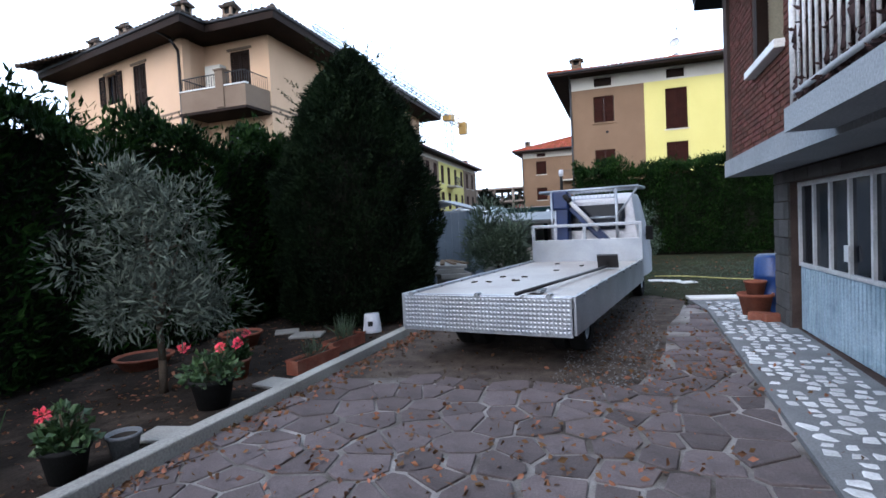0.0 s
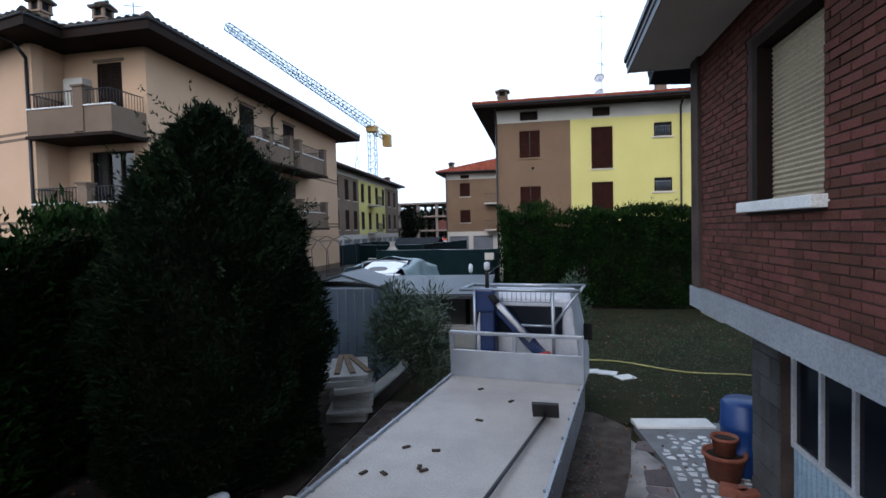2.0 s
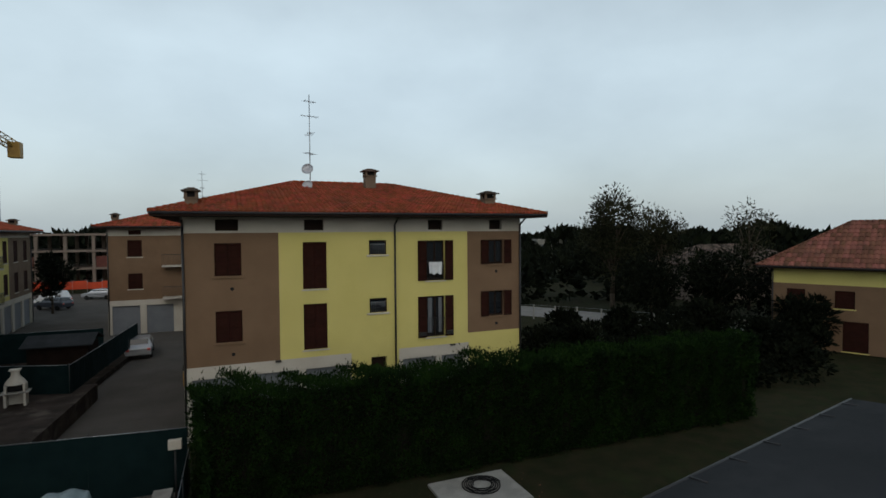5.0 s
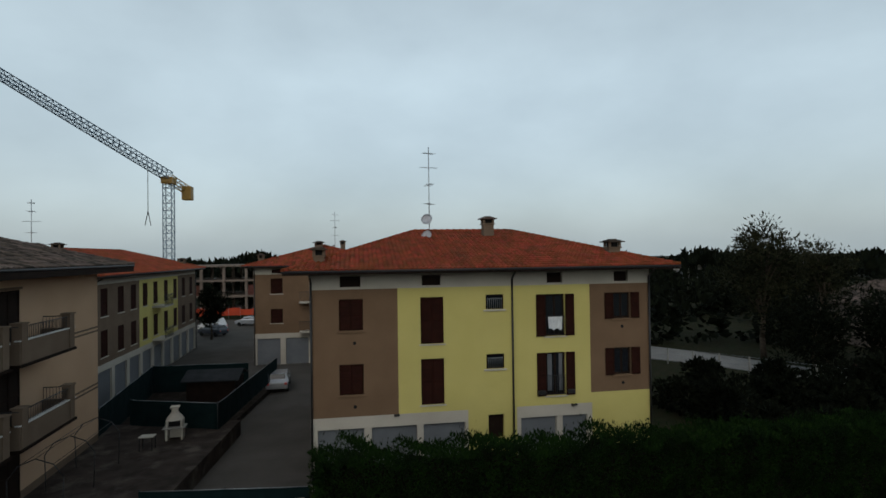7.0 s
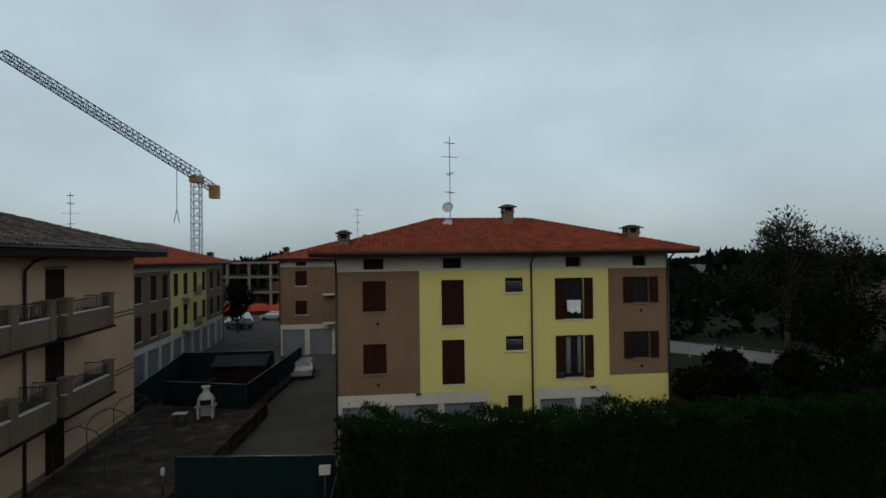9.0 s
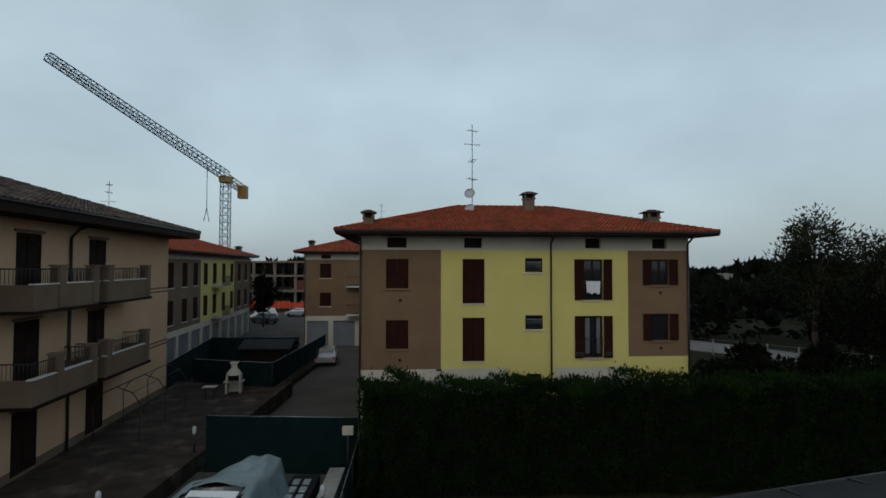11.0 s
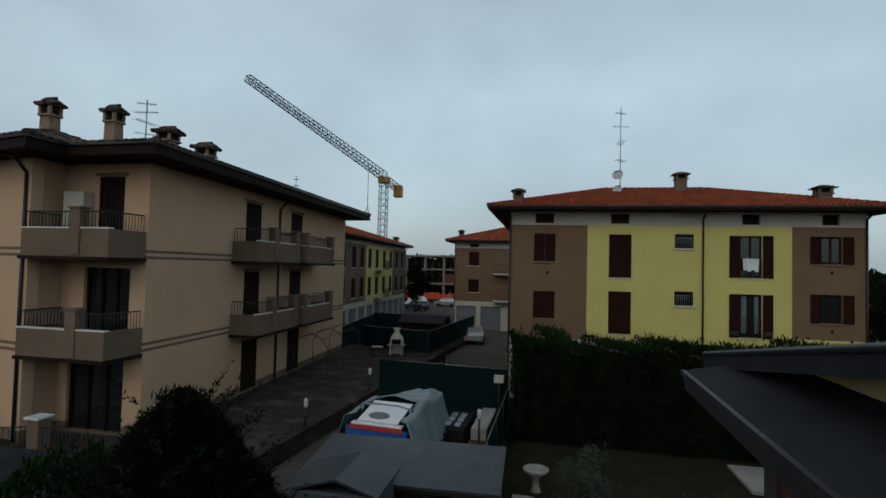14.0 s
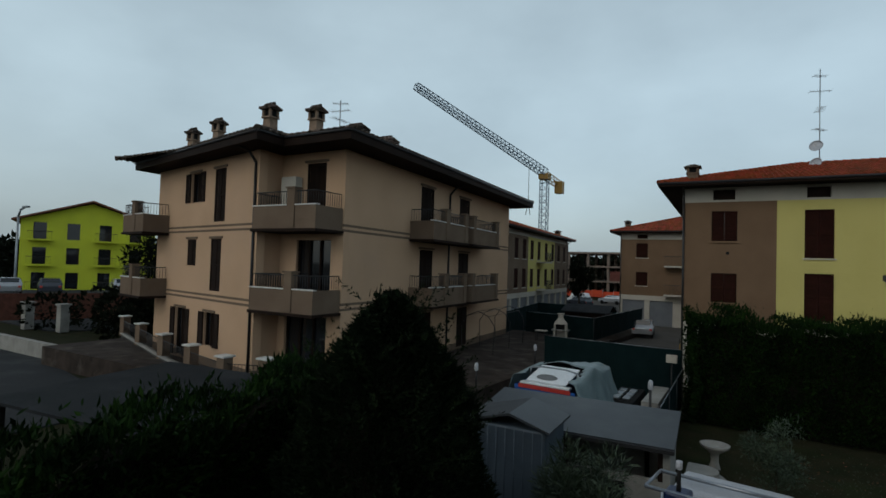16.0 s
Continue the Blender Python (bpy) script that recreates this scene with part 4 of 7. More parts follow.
# ---- the pink block of flats ----
def balcony(t, m, u0, u1, z, d, posts, name="balcony"):
    """A balcony on a wall frame m: plastered parapet below, corner posts and iron railing."""
    b = part(name, one_box(u0, u1, -d, -0.01, z - 0.35, z), "taupe_plaster", t, m=m)
    part("edge_moulding", one_box(u0 - 0.06, u1 + 0.06, -d - 0.06, -0.012, z - 0.46, z - 0.352), "dark_wood", b)
    bm = bmesh.new()
    h = 0.5
    box(bm, u0, u1, -d, -d + 0.14, z + 0.002, z + h)
    box(bm, u0, u0 + 0.14, -d + 0.14, -0.012, z + 0.002, z + h)
    box(bm, u1 - 0.14, u1, -d + 0.14, -0.012, z + 0.002, z + h)
    part("parapet", bm, "taupe_plaster", b)
    part("coping", one_box(u0 - 0.03, u1 + 0.03, -d - 0.03, -d + 0.17, z + h + 0.002, z + h + 0.045), "marble", b)
    for u in posts:
        bm = one_box(u - 0.19, u + 0.19, -d - 0.05, -d + 0.30, z - 0.3, z + 1.12, bevel=0.012)
        box(bm, u - 0.23, u + 0.23, -d - 0.09, -d + 0.34, z + 1.122, z + 1.18)
        part("post", bm, "taupe_plaster", b)
    bm = bmesh.new()
    edges = [((u0 + 0.07, -d + 0.07), (u1 - 0.07, -d + 0.07)), ((u0 + 0.07, -d + 0.07), (u0 + 0.07, -0.05)), ((u1 - 0.07, -d + 0.07), (u1 - 0.07, -0.05))]
    for (ax, ay), (bx, by) in edges:
        n = max(2, int(math.hypot(bx - ax, by - ay) / 0.12))
        for k in range(n + 1):
            x, y = ax + (bx - ax) * k / n, ay + (by - ay) * k / n
            rod(bm, (x, y, z + h + 0.03), (x, y, z + 1.02), 0.011, seg=4)
        rod(bm, (ax, ay, z + 1.03), (bx, by, z + 1.03), 0.022, seg=6)
    part("railing", bm, "dark_metal", b)
    return b


def french_door(t, m, u0, u1, z0, z1, folded=False, closed=True):
    w = part("door", one_box(u0, u1, 0.18, 0.22, z0, z1), "glass", t, m=m)
    mid = (u0 + u1) / 2
    if closed:
        for a, b in ((u0 + 0.01, mid - 0.006), (mid + 0.006, u1 - 0.01)):
            part("shutter", shutter_leaf(a, b, z0 + 0.01, z1 - 0.01, 0.06), "dark_wood", w)
    else:
        for a, b in ((u0 - 0.5, u0 - 0.03), (u1 + 0.03, u1 + 0.5)):
            part("shutter", shutter_leaf(a, b, z0, z1, -0.01), "dark_wood", w)
        bm = bmesh.new()
        box(bm, u0, u0 + 0.08, 0.1, 0.16, z0, z1)
        box(bm, u1 - 0.08, u1, 0.1, 0.16, z0, z1)
        box(bm, mid - 0.05, mid + 0.05, 0.1, 0.16, z0, z1)
        part("frame", bm, "dark_wood", w)
    part("lintel", one_box(u0 - 0.12, u1 + 0.12, -0.05, -0.005, z1 + 0.02, z1 + 0.12), "taupe_plaster", t, m=m)


def pink_block():
    t = thing("apartment_block", pose(0, 0, 0), "pink rendered block of flats with balconies and old tile roof", "building")
    SE, NE = (-13.75, 18.6), (-15.2, 37.9)
    NOTCH, WSE, WSW = (-17.05, 18.55), (-17.0, 17.3), (-26.6, 19.2)
    NW = (-27.6, 38.6)
    z0, H = 0.7, 9.88
    bands = [(0, 40, 6.72, 6.82, 1), (0, 40, 6.92, 7.02, 1), (0, 40, 3.7, 3.8, 1), (0, 40, 3.9, 4.0, 1), (0, 40, z0, 1.25, 1)]
    mats = ["pink_plaster", "taupe_plaster"]
    me = along(SE, NE)
    L = math.dist(SE, NE)
    doors_e = [(u, v, a, b) for u, v in ((6.15, 7.55), (10.75, 12.2)) for a, b in ((7.1, 9.4), (4.0, 6.3), (1.0, 3.2))]
    part("wall", pierced(0, L, z0, H, 0.35, doors_e, bands), mats, t, m=me)
    for d in doors_e:
        french_door(t, me, *d)
    for z in (7.1, 4.0):
        balcony(t, me, 5.1, 9.1, z, 1.25, (6.6, 8.85))
        balcony(t, me, 9.75, 13.9, z, 1.25, (10.0, 13.6))
    bm = bmesh.new()
    pipe(bm, [(9.3, -1.0, H + 0.05), (9.3, -0.4, H - 0.15), (9.3, -0.08, H - 0.5), (9.3, -0.08, z0)], 0.055, 8)
    part("downpipe", bm, "dark_metal", t, m=me)
    ms = along(NOTCH, SE)
    doors_s = [(1.35, 2.35, 7.1, 9.45), (0.9, 2.7, 4.0, 6.4), (0.4, 2.6, 1.0, 3.4)]
    part("wall", pierced(0, 3.3, z0, H, 0.35, doors_s, bands), mats, t, m=ms)
    for i, d in enumerate(doors_s):
        if i == 0:
            french_door(t, ms, *d)
        else:
            w = part("door", one_box(d[0], d[1], 0.2, 0.24, d[2], d[3]), "glass", t, m=ms)
            bm = bmesh.new()
            for f in (0.0, 0.33, 0.66, 1.0):
                u = d[0] + (d[1] - d[0] - 0.08) * f
                box(bm, u, u + 0.08, 0.12, 0.18, d[2], d[3])
            part("frame", bm, "dark_wood", w)
    for z in (7.1, 4.0):
        balcony(t, ms, 0.05, 3.25, z, 1.5, (2.05,))
    part("air_unit", one_box(0.35, 1.15, -0.42, -0.05, 7.75, 8.9, bevel=0.02), "pale_plaster", t, m=ms)
    mw = along(WSW, WSE)
    LW = math.dist(WSW, WSE)
    wins = [(3.75, 4.7, 8.1, 9.45), (6.1, 7.1, 7.15, 9.45), (3.6, 4.5, 5.2, 6.4), (5.95, 6.9, 4.15, 6.4), (2.6, 3.6, 1.0, 3.2), (5.6, 6.5, 1.75, 3.2)]
    part("wall", pierced(0, LW, z0, H, 0.35, wins, bands), mats, t, m=mw)
    for i, d in enumerate(wins):
        french_door(t, mw, *d, closed=i in (1, 2, 3))
    part("wall", pierced(0, 1.25, z0, H, 0.3, [], bands), mats, t, m=along(WSE, NOTCH))
    part("wall", pierced(0, math.dist(NW, WSW), z0, H, 0.3, [], bands), mats, t, m=along(NW, WSW))
    part("wall", pierced(0, math.dist(NE, NW), z0, H, 0.3, [], bands), mats, t, m=along(NE, NW))
    for z in (7.1, 4.0):
        balcony(t, mw, -1.3, 1.4, z, 1.2, (0.2,))
    bm = bmesh.new()
    pipe(bm, [(LW - 0.15, -1.0, H + 0.05), (LW - 0.15, -0.4, H - 0.1), (LW - 0.15, -0.08, H - 0.5), (LW - 0.15, -0.08, z0)], 0.055, 8)
    part("downpipe", bm, "dark_metal", t, m=mw)
    o = 1.3
    # added dark filling in place of the unlit rooms
    part("dark_infill", prism(bmesh.new(), [(-15.2, 20.3), (-16.4, 37), (-26.4, 37.4), (-25.6, 20.2), (-18, 19.2)], 0.9, 9.8), "dark_wood", t)
    out = [(SE[0] + o, SE[1] - o), (NE[0] + o, NE[1] + o), (NW[0] - 0.7, NW[1] + o), (WSW[0] - 0.7, WSW[1] - 0.9), (WSE[0] + o, WSE[1] - o), (NOTCH[0] + o, SE[1] - o)]
    eave_board(out, H + 0.36, None, t, depth=0.35)
    ridge = (Vector((-20.2, 26.0, 12.5)), Vector((-21.0, 32.0, 12.5)))
    tiled_roof([(SE[0] + o, SE[1] - o), (NE[0] + o, NE[1] + o), (NW[0] - 0.7, NW[1] + o), (WSW[0] - 0.7, SE[1] - o)][:4], H + 0.37, (ridge[0], ridge[1]), "old_tile", t, 0.5, 0.3)
    tiled_roof([(WSW[0] - 0.7, WSW[1] - 0.9), (WSE[0] + o, WSE[1] - o), (WSE[0] + o, 22.0), (WSW[0] - 0.7, 22.5)], H + 0.38, ((-23.5, 20.1, 11.2), (-18.6, 19.3, 11.2)), "old_tile", t, 0.5, 0.3)
    for x, y, z1, w in ((-18.9, 19.4, 12.45, 0.5), (-17.2, 20.5, 12.45, 0.5), (-18.3, 24.6, 12.75, 0.72), (-17.6, 26.3, 12.4, 0.72), (-23.5, 20.2, 12.5, 0.45), (-26.4, 20.8, 12.45, 0.45)):
        pot_chimney(t, x, y, 10.0, z1, w)
    aerial(t, -17.6, 22.5, 11.0, 13.4)
    return t


pink_block()

# ---- the brick house ----
HN, HS = (1.66, 10.2), (2.15, -8.0)
HM = along(HN, HS)


def brick_house():
    t = thing("brick_house", pose(0, 0, 0), "two-storey house of red brick over a grey block garage", "house")
    L = math.dist(HN, HS)
    win = [(1.85, 3.15, 3.55, 5.05), (6.3, 7.3, 2.6, 4.8)]
    part("wall", pierced(0, L, 2.56, 5.50, 0.3, win), "mortar", t, m=HM)
    part("wall", pierced(0, 10.5, 2.56, 5.50, 0.3, []), "mortar", t, m=along((12.1, 10.5), HN))
    part("slab", one_box(-0.06, L, -0.07, 4.0, 2.3, 2.555), "slab_edge", t, m=HM)
    gm = along((2.22, 9.85), (2.95, -8.0))
    part("garage_wall", pierced(0, 17.5, 0, 2.29, 0.3, [(0.72, 3.95, 0.02, 2.1)]), "mortar", t, m=gm)
    part("garage_wall", pierced(0, 9.5, 0, 2.29, 0.3, []), "grey_block", t, m=along((12, 10.1), (2.22, 9.85)))
    # window: timber surround, blind, sill
    w = part("window", one_box(1.85, 1.97, 0.0, 0.2, 3.55, 5.05), "dark_wood", t, m=HM)
    part("lintel", one_box(1.97, 3.15, 0.0, 0.2, 4.95, 5.05), "dark_wood", w)
    n = 32
    for k in range(n):
        z = 3.55 + 1.4 * k / n
        bm = bmesh.new()
        lo, mi, hi = [[bm.verts.new((u, y, z + dz)) for u in (1.97, 3.15)] for y, dz in ((0.14, 0.0), (0.124, 0.7 / n), (0.14, 1.36 / n))]
        bm.faces.new((lo[0], lo[1], mi[1], mi[0]))
        bm.faces.new((mi[0], mi[1], hi[1], hi[0]))
        part("blind_slat", bm, "blind", w)
    part("blind_core", one_box(1.97, 3.15, 0.142, 0.16, 3.55, 4.95), "blind", w)
    part("sill", one_box(1.78, 3.22, -0.12, 0.14, 3.45, 3.545, bevel=0.01), "marble", t, m=HM)
    w = part("door", one_box(6.3, 7.3, 0.12, 0.16, 2.6, 4.8), "dark_wood", t, m=HM)
    # garage door of five tall lights over painted sheet
    g = part("garage_door", one_box(0.72, 3.95, 0.12, 0.17, 0.03, 0.93), "garage_paint", t, "pale blue painted sheet steel door, rusting and patched", m=gm)
    bm = bmesh.new()
    for k in range(32):
        u = 0.76 + 3.15 * k / 32
        box(bm, u, u + 0.05, 0.105, 0.119, 0.05, 0.91)
    part("corrugation", bm, "garage_paint", g)
    bm = bmesh.new()
    xs = [0.72, 1.3, 1.88, 2.46, 3.04, 3.62]
    for u in (0.72, 1.28, 1.83, 2.39, 2.95, 3.9):
        box(bm, u, u + 0.05, 0.09, 0.165, 0.932, 2.1)
    box(bm, 0.77, 3.9, 0.092, 0.163, 2.04, 2.1)
    box(bm, 0.77, 3.9, 0.092, 0.163, 0.932, 0.98)
    part("door_frame", bm, "white_paint", g)
    for a, b in ((0.77, 1.28), (1.33, 1.83), (1.88, 2.39), (2.44, 2.95), (3.0, 3.9)):
        part("pane", one_box(a, b, 0.125, 0.132, 0.98, 2.04), "pane", g)
    part("lock_plate", one_box(2.36, 2.48, 0.06, 0.088, 1.12, 1.3), "white_paint", g)
    # balcony with iron railing and a dry creeper
    b = part("balcony", one_box(4.75, 12.0, -0.42, -0.075, 2.36, 2.55), "slab_edge", t, m=HM)
    bm = bmesh.new()
    rod(bm, (4.8, -0.36, 2.56), (4.8, -0.36, 3.62), 0.03, seg=6)
    for z in (2.66, 3.6):
        rod(bm, (4.8, -0.36, z), (12, -0.36, z), 0.024, seg=6)
        rod(bm, (4.8, -0.36, z), (4.8, -0.08, z), 0.024, seg=6)
    rail = part("railing", bm, "white_paint", b)
    for k in range(52):
        bm = bmesh.new()
        u = 4.94 + 0.135 * k
        rod(bm, (u, -0.36, 2.66), (u, -0.36, 3.6), 0.012, seg=5)
        part("baluster", bm, "white_paint", rail)
    rg = np.random.default_rng(8)
    bm = bmesh.new()
    for k in range(46):
        u, ph = 4.9 + 0.15 * k, rg.uniform(0, 6)
        pts = [(u + 0.05 * math.sin(ph + 2.2 * j), -0.30 + 0.035 * math.cos(ph + 1.7 * j), 2.6 + 0.11 * j) for j in range(10)]
        pipe(bm, pts, rg.uniform(0.035, 0.06), 5)
    cr = part("dry_creeper", bm, "vine", b, "dry twisted brown creeper stems")

    def place(r):
        return np.array((r.uniform(4.85, 11.8), r.uniform(-0.38, -0.2), r.uniform(2.6, 3.62))), (0, -0.6, -0.2)

    leaf_part("withered_leaf", foliage(1500, place, 0.05, 88, 0.2, 0.5), "vine", cr)
    # pent ledge, gable plaster and roof
    ya, yb = 5.35, 10.4
    bm = bmesh.new()
    sec = [(0.87, 5.40), (0.87, 5.58), (0.92, 5.61), (1.95, 5.80), (1.95, 5.40)]
    a = [bm.verts.new((x, ya, z)) for x, z in sec]
    c = [bm.verts.new((x, yb, z)) for x, z in sec]
    bm.faces.new(a)
    bm.faces.new(list(reversed(c)))
    for i in range(5):
        f = bm.faces.new((a[i], c[i], c[(i + 1) % 5], a[(i + 1) % 5]))
        f.material_index = 1 if i == 4 else 0
    bmesh.ops.recalc_face_normals(bm, faces=bm.faces)
    part("pent_roof", bm, ["bitumen", "pale_plaster"], t)
    bm = bmesh.new()
    pr = [(0.82, 5.60), (0.82, 5.54), (0.845, 5.53), (0.845, 5.48), (0.86, 5.47), (0.86, 5.39), (0.868, 5.39), (0.868, 5.60)]
    fa, fb = [bm.verts.new((x, ya, z)) for x, z in pr], [bm.verts.new((x, yb, z)) for x, z in pr]
    bm.faces.new(fa)
    bm.faces.new(fb[::-1])
    for i in range(8):
        bm.faces.new((fa[i], fb[i], fb[(i + 1) % 8], fa[(i + 1) % 8]))
    bmesh.ops.recalc_face_normals(bm, faces=bm.faces)
    part("gutter", bm, "dark_metal", t)
    bm = bmesh.new()
    vs = [bm.verts.new(p) for p in ((1.78, 10.9, 5.35), (1.95, 1.0, 5.35), (1.95, 1.0, 7.19), (1.78, 10.9, 5.60))]
    bm.faces.new(vs)
    part("gable_wall", bm, "cream_plaster", t)

    def roof_z(y):
        return 5.64 + (11.4 - y) * 0.162

    top = [(1.3, 11.4), (10.5, 13.7), (10.5, 1.0), (1.3, 1.0)]
    for nm, pts, sgn in (("roof", top, 1), ("roof", [(1.3, 1.0), (10.5, 1.0), (10.5, -9.5), (1.3, -9.5)], -1)):
        bm = bmesh.new()
        zt = [(roof_z(min(y, 11.4)) if sgn > 0 else 7.325 + (y - 1.0) * 0.162) for _, y in pts]
        up = [bm.verts.new((x, y, z)) for (x, y), z in zip(pts, zt)]
        dn = [bm.verts.new((x, y, z - 0.17)) for (x, y), z in zip(pts, zt)]
        bm.faces.new(up)
        bm.faces.new(list(reversed(dn)))
        for i in range(4):
            bm.faces.new((up[i], dn[i], dn[(i + 1) % 4], up[(i + 1) % 4]))
        bmesh.ops.recalc_face_normals(bm, faces=bm.faces)
        part(nm, bm, "bitumen", t)
    bm = bmesh.new()
    rod(bm, (1.31, 11.4, 5.65), (1.31, 1.0, 7.33), 0.035, seg=6)
    rod(bm, (1.3, 11.42, 5.62), (10.5, 13.72, 5.62), 0.035, seg=6)
    for k in range(9):
        p = Vector((1.3, 11.4, 5.65)).lerp(Vector((10.5, 13.7, 5.65)), (k + 0.5) / 9)
        rod(bm, p, p + Vector((0.05, -0.25, 0.03)), 0.015, seg=5)
    part("edge_flashing", bm, "dark_metal", t)
    bm = bmesh.new()
    for k in range(7):
        x = 1.7 + 1.25 * k
        rod(bm, (x, 11.15, roof_z(11.15) + 0.004), (x, 1.2, roof_z(1.2) + 0.004), 0.012, seg=4)
    part("sheet_seam", bm, "bitumen", t)
    return t


house = brick_house()

# ---- hedges and trees ----
hedge("hedge", -8.0, -6.3, -10.0, 11.6, 3.35, 100000, "hedge_leaf", "tall clipped conifer hedge behind the flower bed", 11, 0.10, side_bias=(0.3, 0.3, 0.3, 1.6))
hedge("hedge", -2.5, 22.0, 24.7, 26.3, 3.8, 125000, "hedge_leaf", "tall dark conifer hedge along the yard", 12, 0.11, side_bias=(1.6, 0.3, 1.6, 0.3))


def cypress():
    x, y, top, rad = -4.85, 9.4, 5.1, 1.42
    t = thing("conifer_bush", pose(0, 0, 0), "broad dark evergreen bush with wispy shoots", "bush")
    bm = bmesh.new()
    rod(bm, (x, y, 0), (x, y, 3.6), 0.16, 0.05, 8)
    part("trunk", bm, "bark", t)

    def radius(z):
        s = max(0.0, min(1.0, z / top))
        return rad * (0.88 + 0.26 * math.sin(s * 2.6)) * (1 - s ** 2.5) ** 0.7

    # solid core coloured as the shade within the bush
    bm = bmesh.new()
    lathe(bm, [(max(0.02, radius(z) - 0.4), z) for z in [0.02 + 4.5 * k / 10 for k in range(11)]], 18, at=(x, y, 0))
    part("shade_core", bm, "inner_twigs", t)

    def place(r):
        z = top * r.uniform(0.02, 1.0)
        a = r.uniform(0, 6.283)
        rr = radius(z) * (1 + 0.09 * math.sin(5 * a + 3 * z) + 0.06 * math.sin(9 * a - 5 * z)) - abs(r.normal(0, 0.16))
        return np.array((x + rr * math.cos(a), y + rr * math.sin(a), z)), (math.cos(a) * 0.9, math.sin(a) * 0.9, 0.35)

    leaf_part("foliage", foliage(95000, place, 0.085, 31, 0.5, 0.26, 0.35), "cypress_leaf", t)
    rng = np.random.default_rng(5)
    verts, faces = [], []
    for k in range(110):
        z = top * rng.uniform(0.5, 0.99)
        a = rng.uniform(0, 6.283)
        base = np.array((x + radius(z) * math.cos(a) * 0.9, y + radius(z) * math.sin(a) * 0.9, z))
        d = np.array((math.cos(a) * 0.75, math.sin(a) * 0.75, 0.8))
        d /= np.linalg.norm(d)
        ln = rng.uniform(0.3, 0.8)
        for j in range(30):
            f = rng.uniform(0, 1)
            p = base + d * ln * f + np.array((0, 0, -0.12 * f * f * ln))
            e = d * 0.6 + rng.normal(0, 0.5, 3)
            e /= np.linalg.norm(e)
            s = np.cross(e, rng.normal(0, 1, 3))
            s /= np.linalg.norm(s)
            q = 0.09 * (1.1 - f * 0.5)
            b = len(verts)
            verts += [p, p + e * q * 0.5 + s * q * 0.16, p + e * q, p + e * q * 0.5 - s * q * 0.16]
            faces.append((b, b + 1, b + 2, b + 3))
    leaf_part("shoot", (verts, faces), "yew_leaf", t)


cypress()
tree("olive_tree", -4.8, 4.75, 2.6, 1.6, 0.78, 1.25, 7500, "olive_leaf", "small grey-green olive tree with airy crown", 41, 0.095, 0.05, 26, 0.2, 0.2)
tree("oleander_bush", -3.05, 13.2, 2.3, 1.3, 0.85, 1.0, 7000, "oleander_leaf", "narrow-leaved oleander bush beside the shed", 42, 0.15, 0.04, 22, 0.16, 0.1, category="bush", upright=0.6)
tree("young_shrub", 0.25, 18.7, 2.0, 1.2, 0.7, 0.9, 2600, "oleander_leaf", "sparse young shrub in the yard", 43, 0.11, 0.03, 18, 0.2, 0.1, category="bush", upright=0.4)
rng = np.random.default_rng(77)
tree("tree", 37.5, 55.0, 14.0, 8.8, 3.6, 4.8, 9000, "autumn_leaf", "large broad tree turning yellow in autumn", 51, 0.32, 0.3, 46, 0.4, 0.2, limbs=26, upright=0.5)
tree("tree", 43.0, 53.5, 12.0, 8.2, 2.6, 3.8, 4000, "autumn_leaf", "large broad tree turning yellow in autumn", 52, 0.3, 0.25, 34, 0.4, 0.2, limbs=20, upright=0.5)
tree("bare_tree", 52, 50, 12.5, 8.6, 2.6, 3.6, 1300, "autumn_leaf", "thin half-bare tree by the lane", 53, 0.4, 0.2, 26, 0.3, 0.2, limbs=24)
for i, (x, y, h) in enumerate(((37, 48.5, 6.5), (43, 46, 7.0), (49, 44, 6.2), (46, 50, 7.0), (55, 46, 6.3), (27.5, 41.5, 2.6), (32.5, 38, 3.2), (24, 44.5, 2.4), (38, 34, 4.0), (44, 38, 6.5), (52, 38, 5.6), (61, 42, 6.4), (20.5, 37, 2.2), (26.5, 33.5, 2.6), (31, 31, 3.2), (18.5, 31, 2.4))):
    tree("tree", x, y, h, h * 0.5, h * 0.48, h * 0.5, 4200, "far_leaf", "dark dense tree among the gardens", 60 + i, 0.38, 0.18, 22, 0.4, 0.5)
tree("tree", -38, 27, 8, 4.6, 2.6, 3.6, 5000, "far_leaf", "dark leafy tree beside the block", 81, 0.3, 0.16, 24, 0.4, 0.4)
tree("tree", -21.5, 79, 7, 4.4, 2.2, 2.8, 3000, "far_leaf", "green tree by the parking area", 82, 0.35, 0.15, 20, 0.4, 0.4)


def far_woods():
    def place(r):
        a = math.radians(r.uniform(-75, 75))
        d = r.uniform(230, 420)
        h = (5.2 + 2.2 * math.sin(a * 23) + 1.6 * math.sin(a * 57 + 1)) * d / 300
        return np.array((d * math.sin(a), d * math.cos(a), r.uniform(0, 1) ** 0.7 * max(3.0, h))), (0, -0.5, 0.6)

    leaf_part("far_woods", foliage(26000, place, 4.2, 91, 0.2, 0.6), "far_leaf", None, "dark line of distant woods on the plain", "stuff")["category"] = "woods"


far_woods()


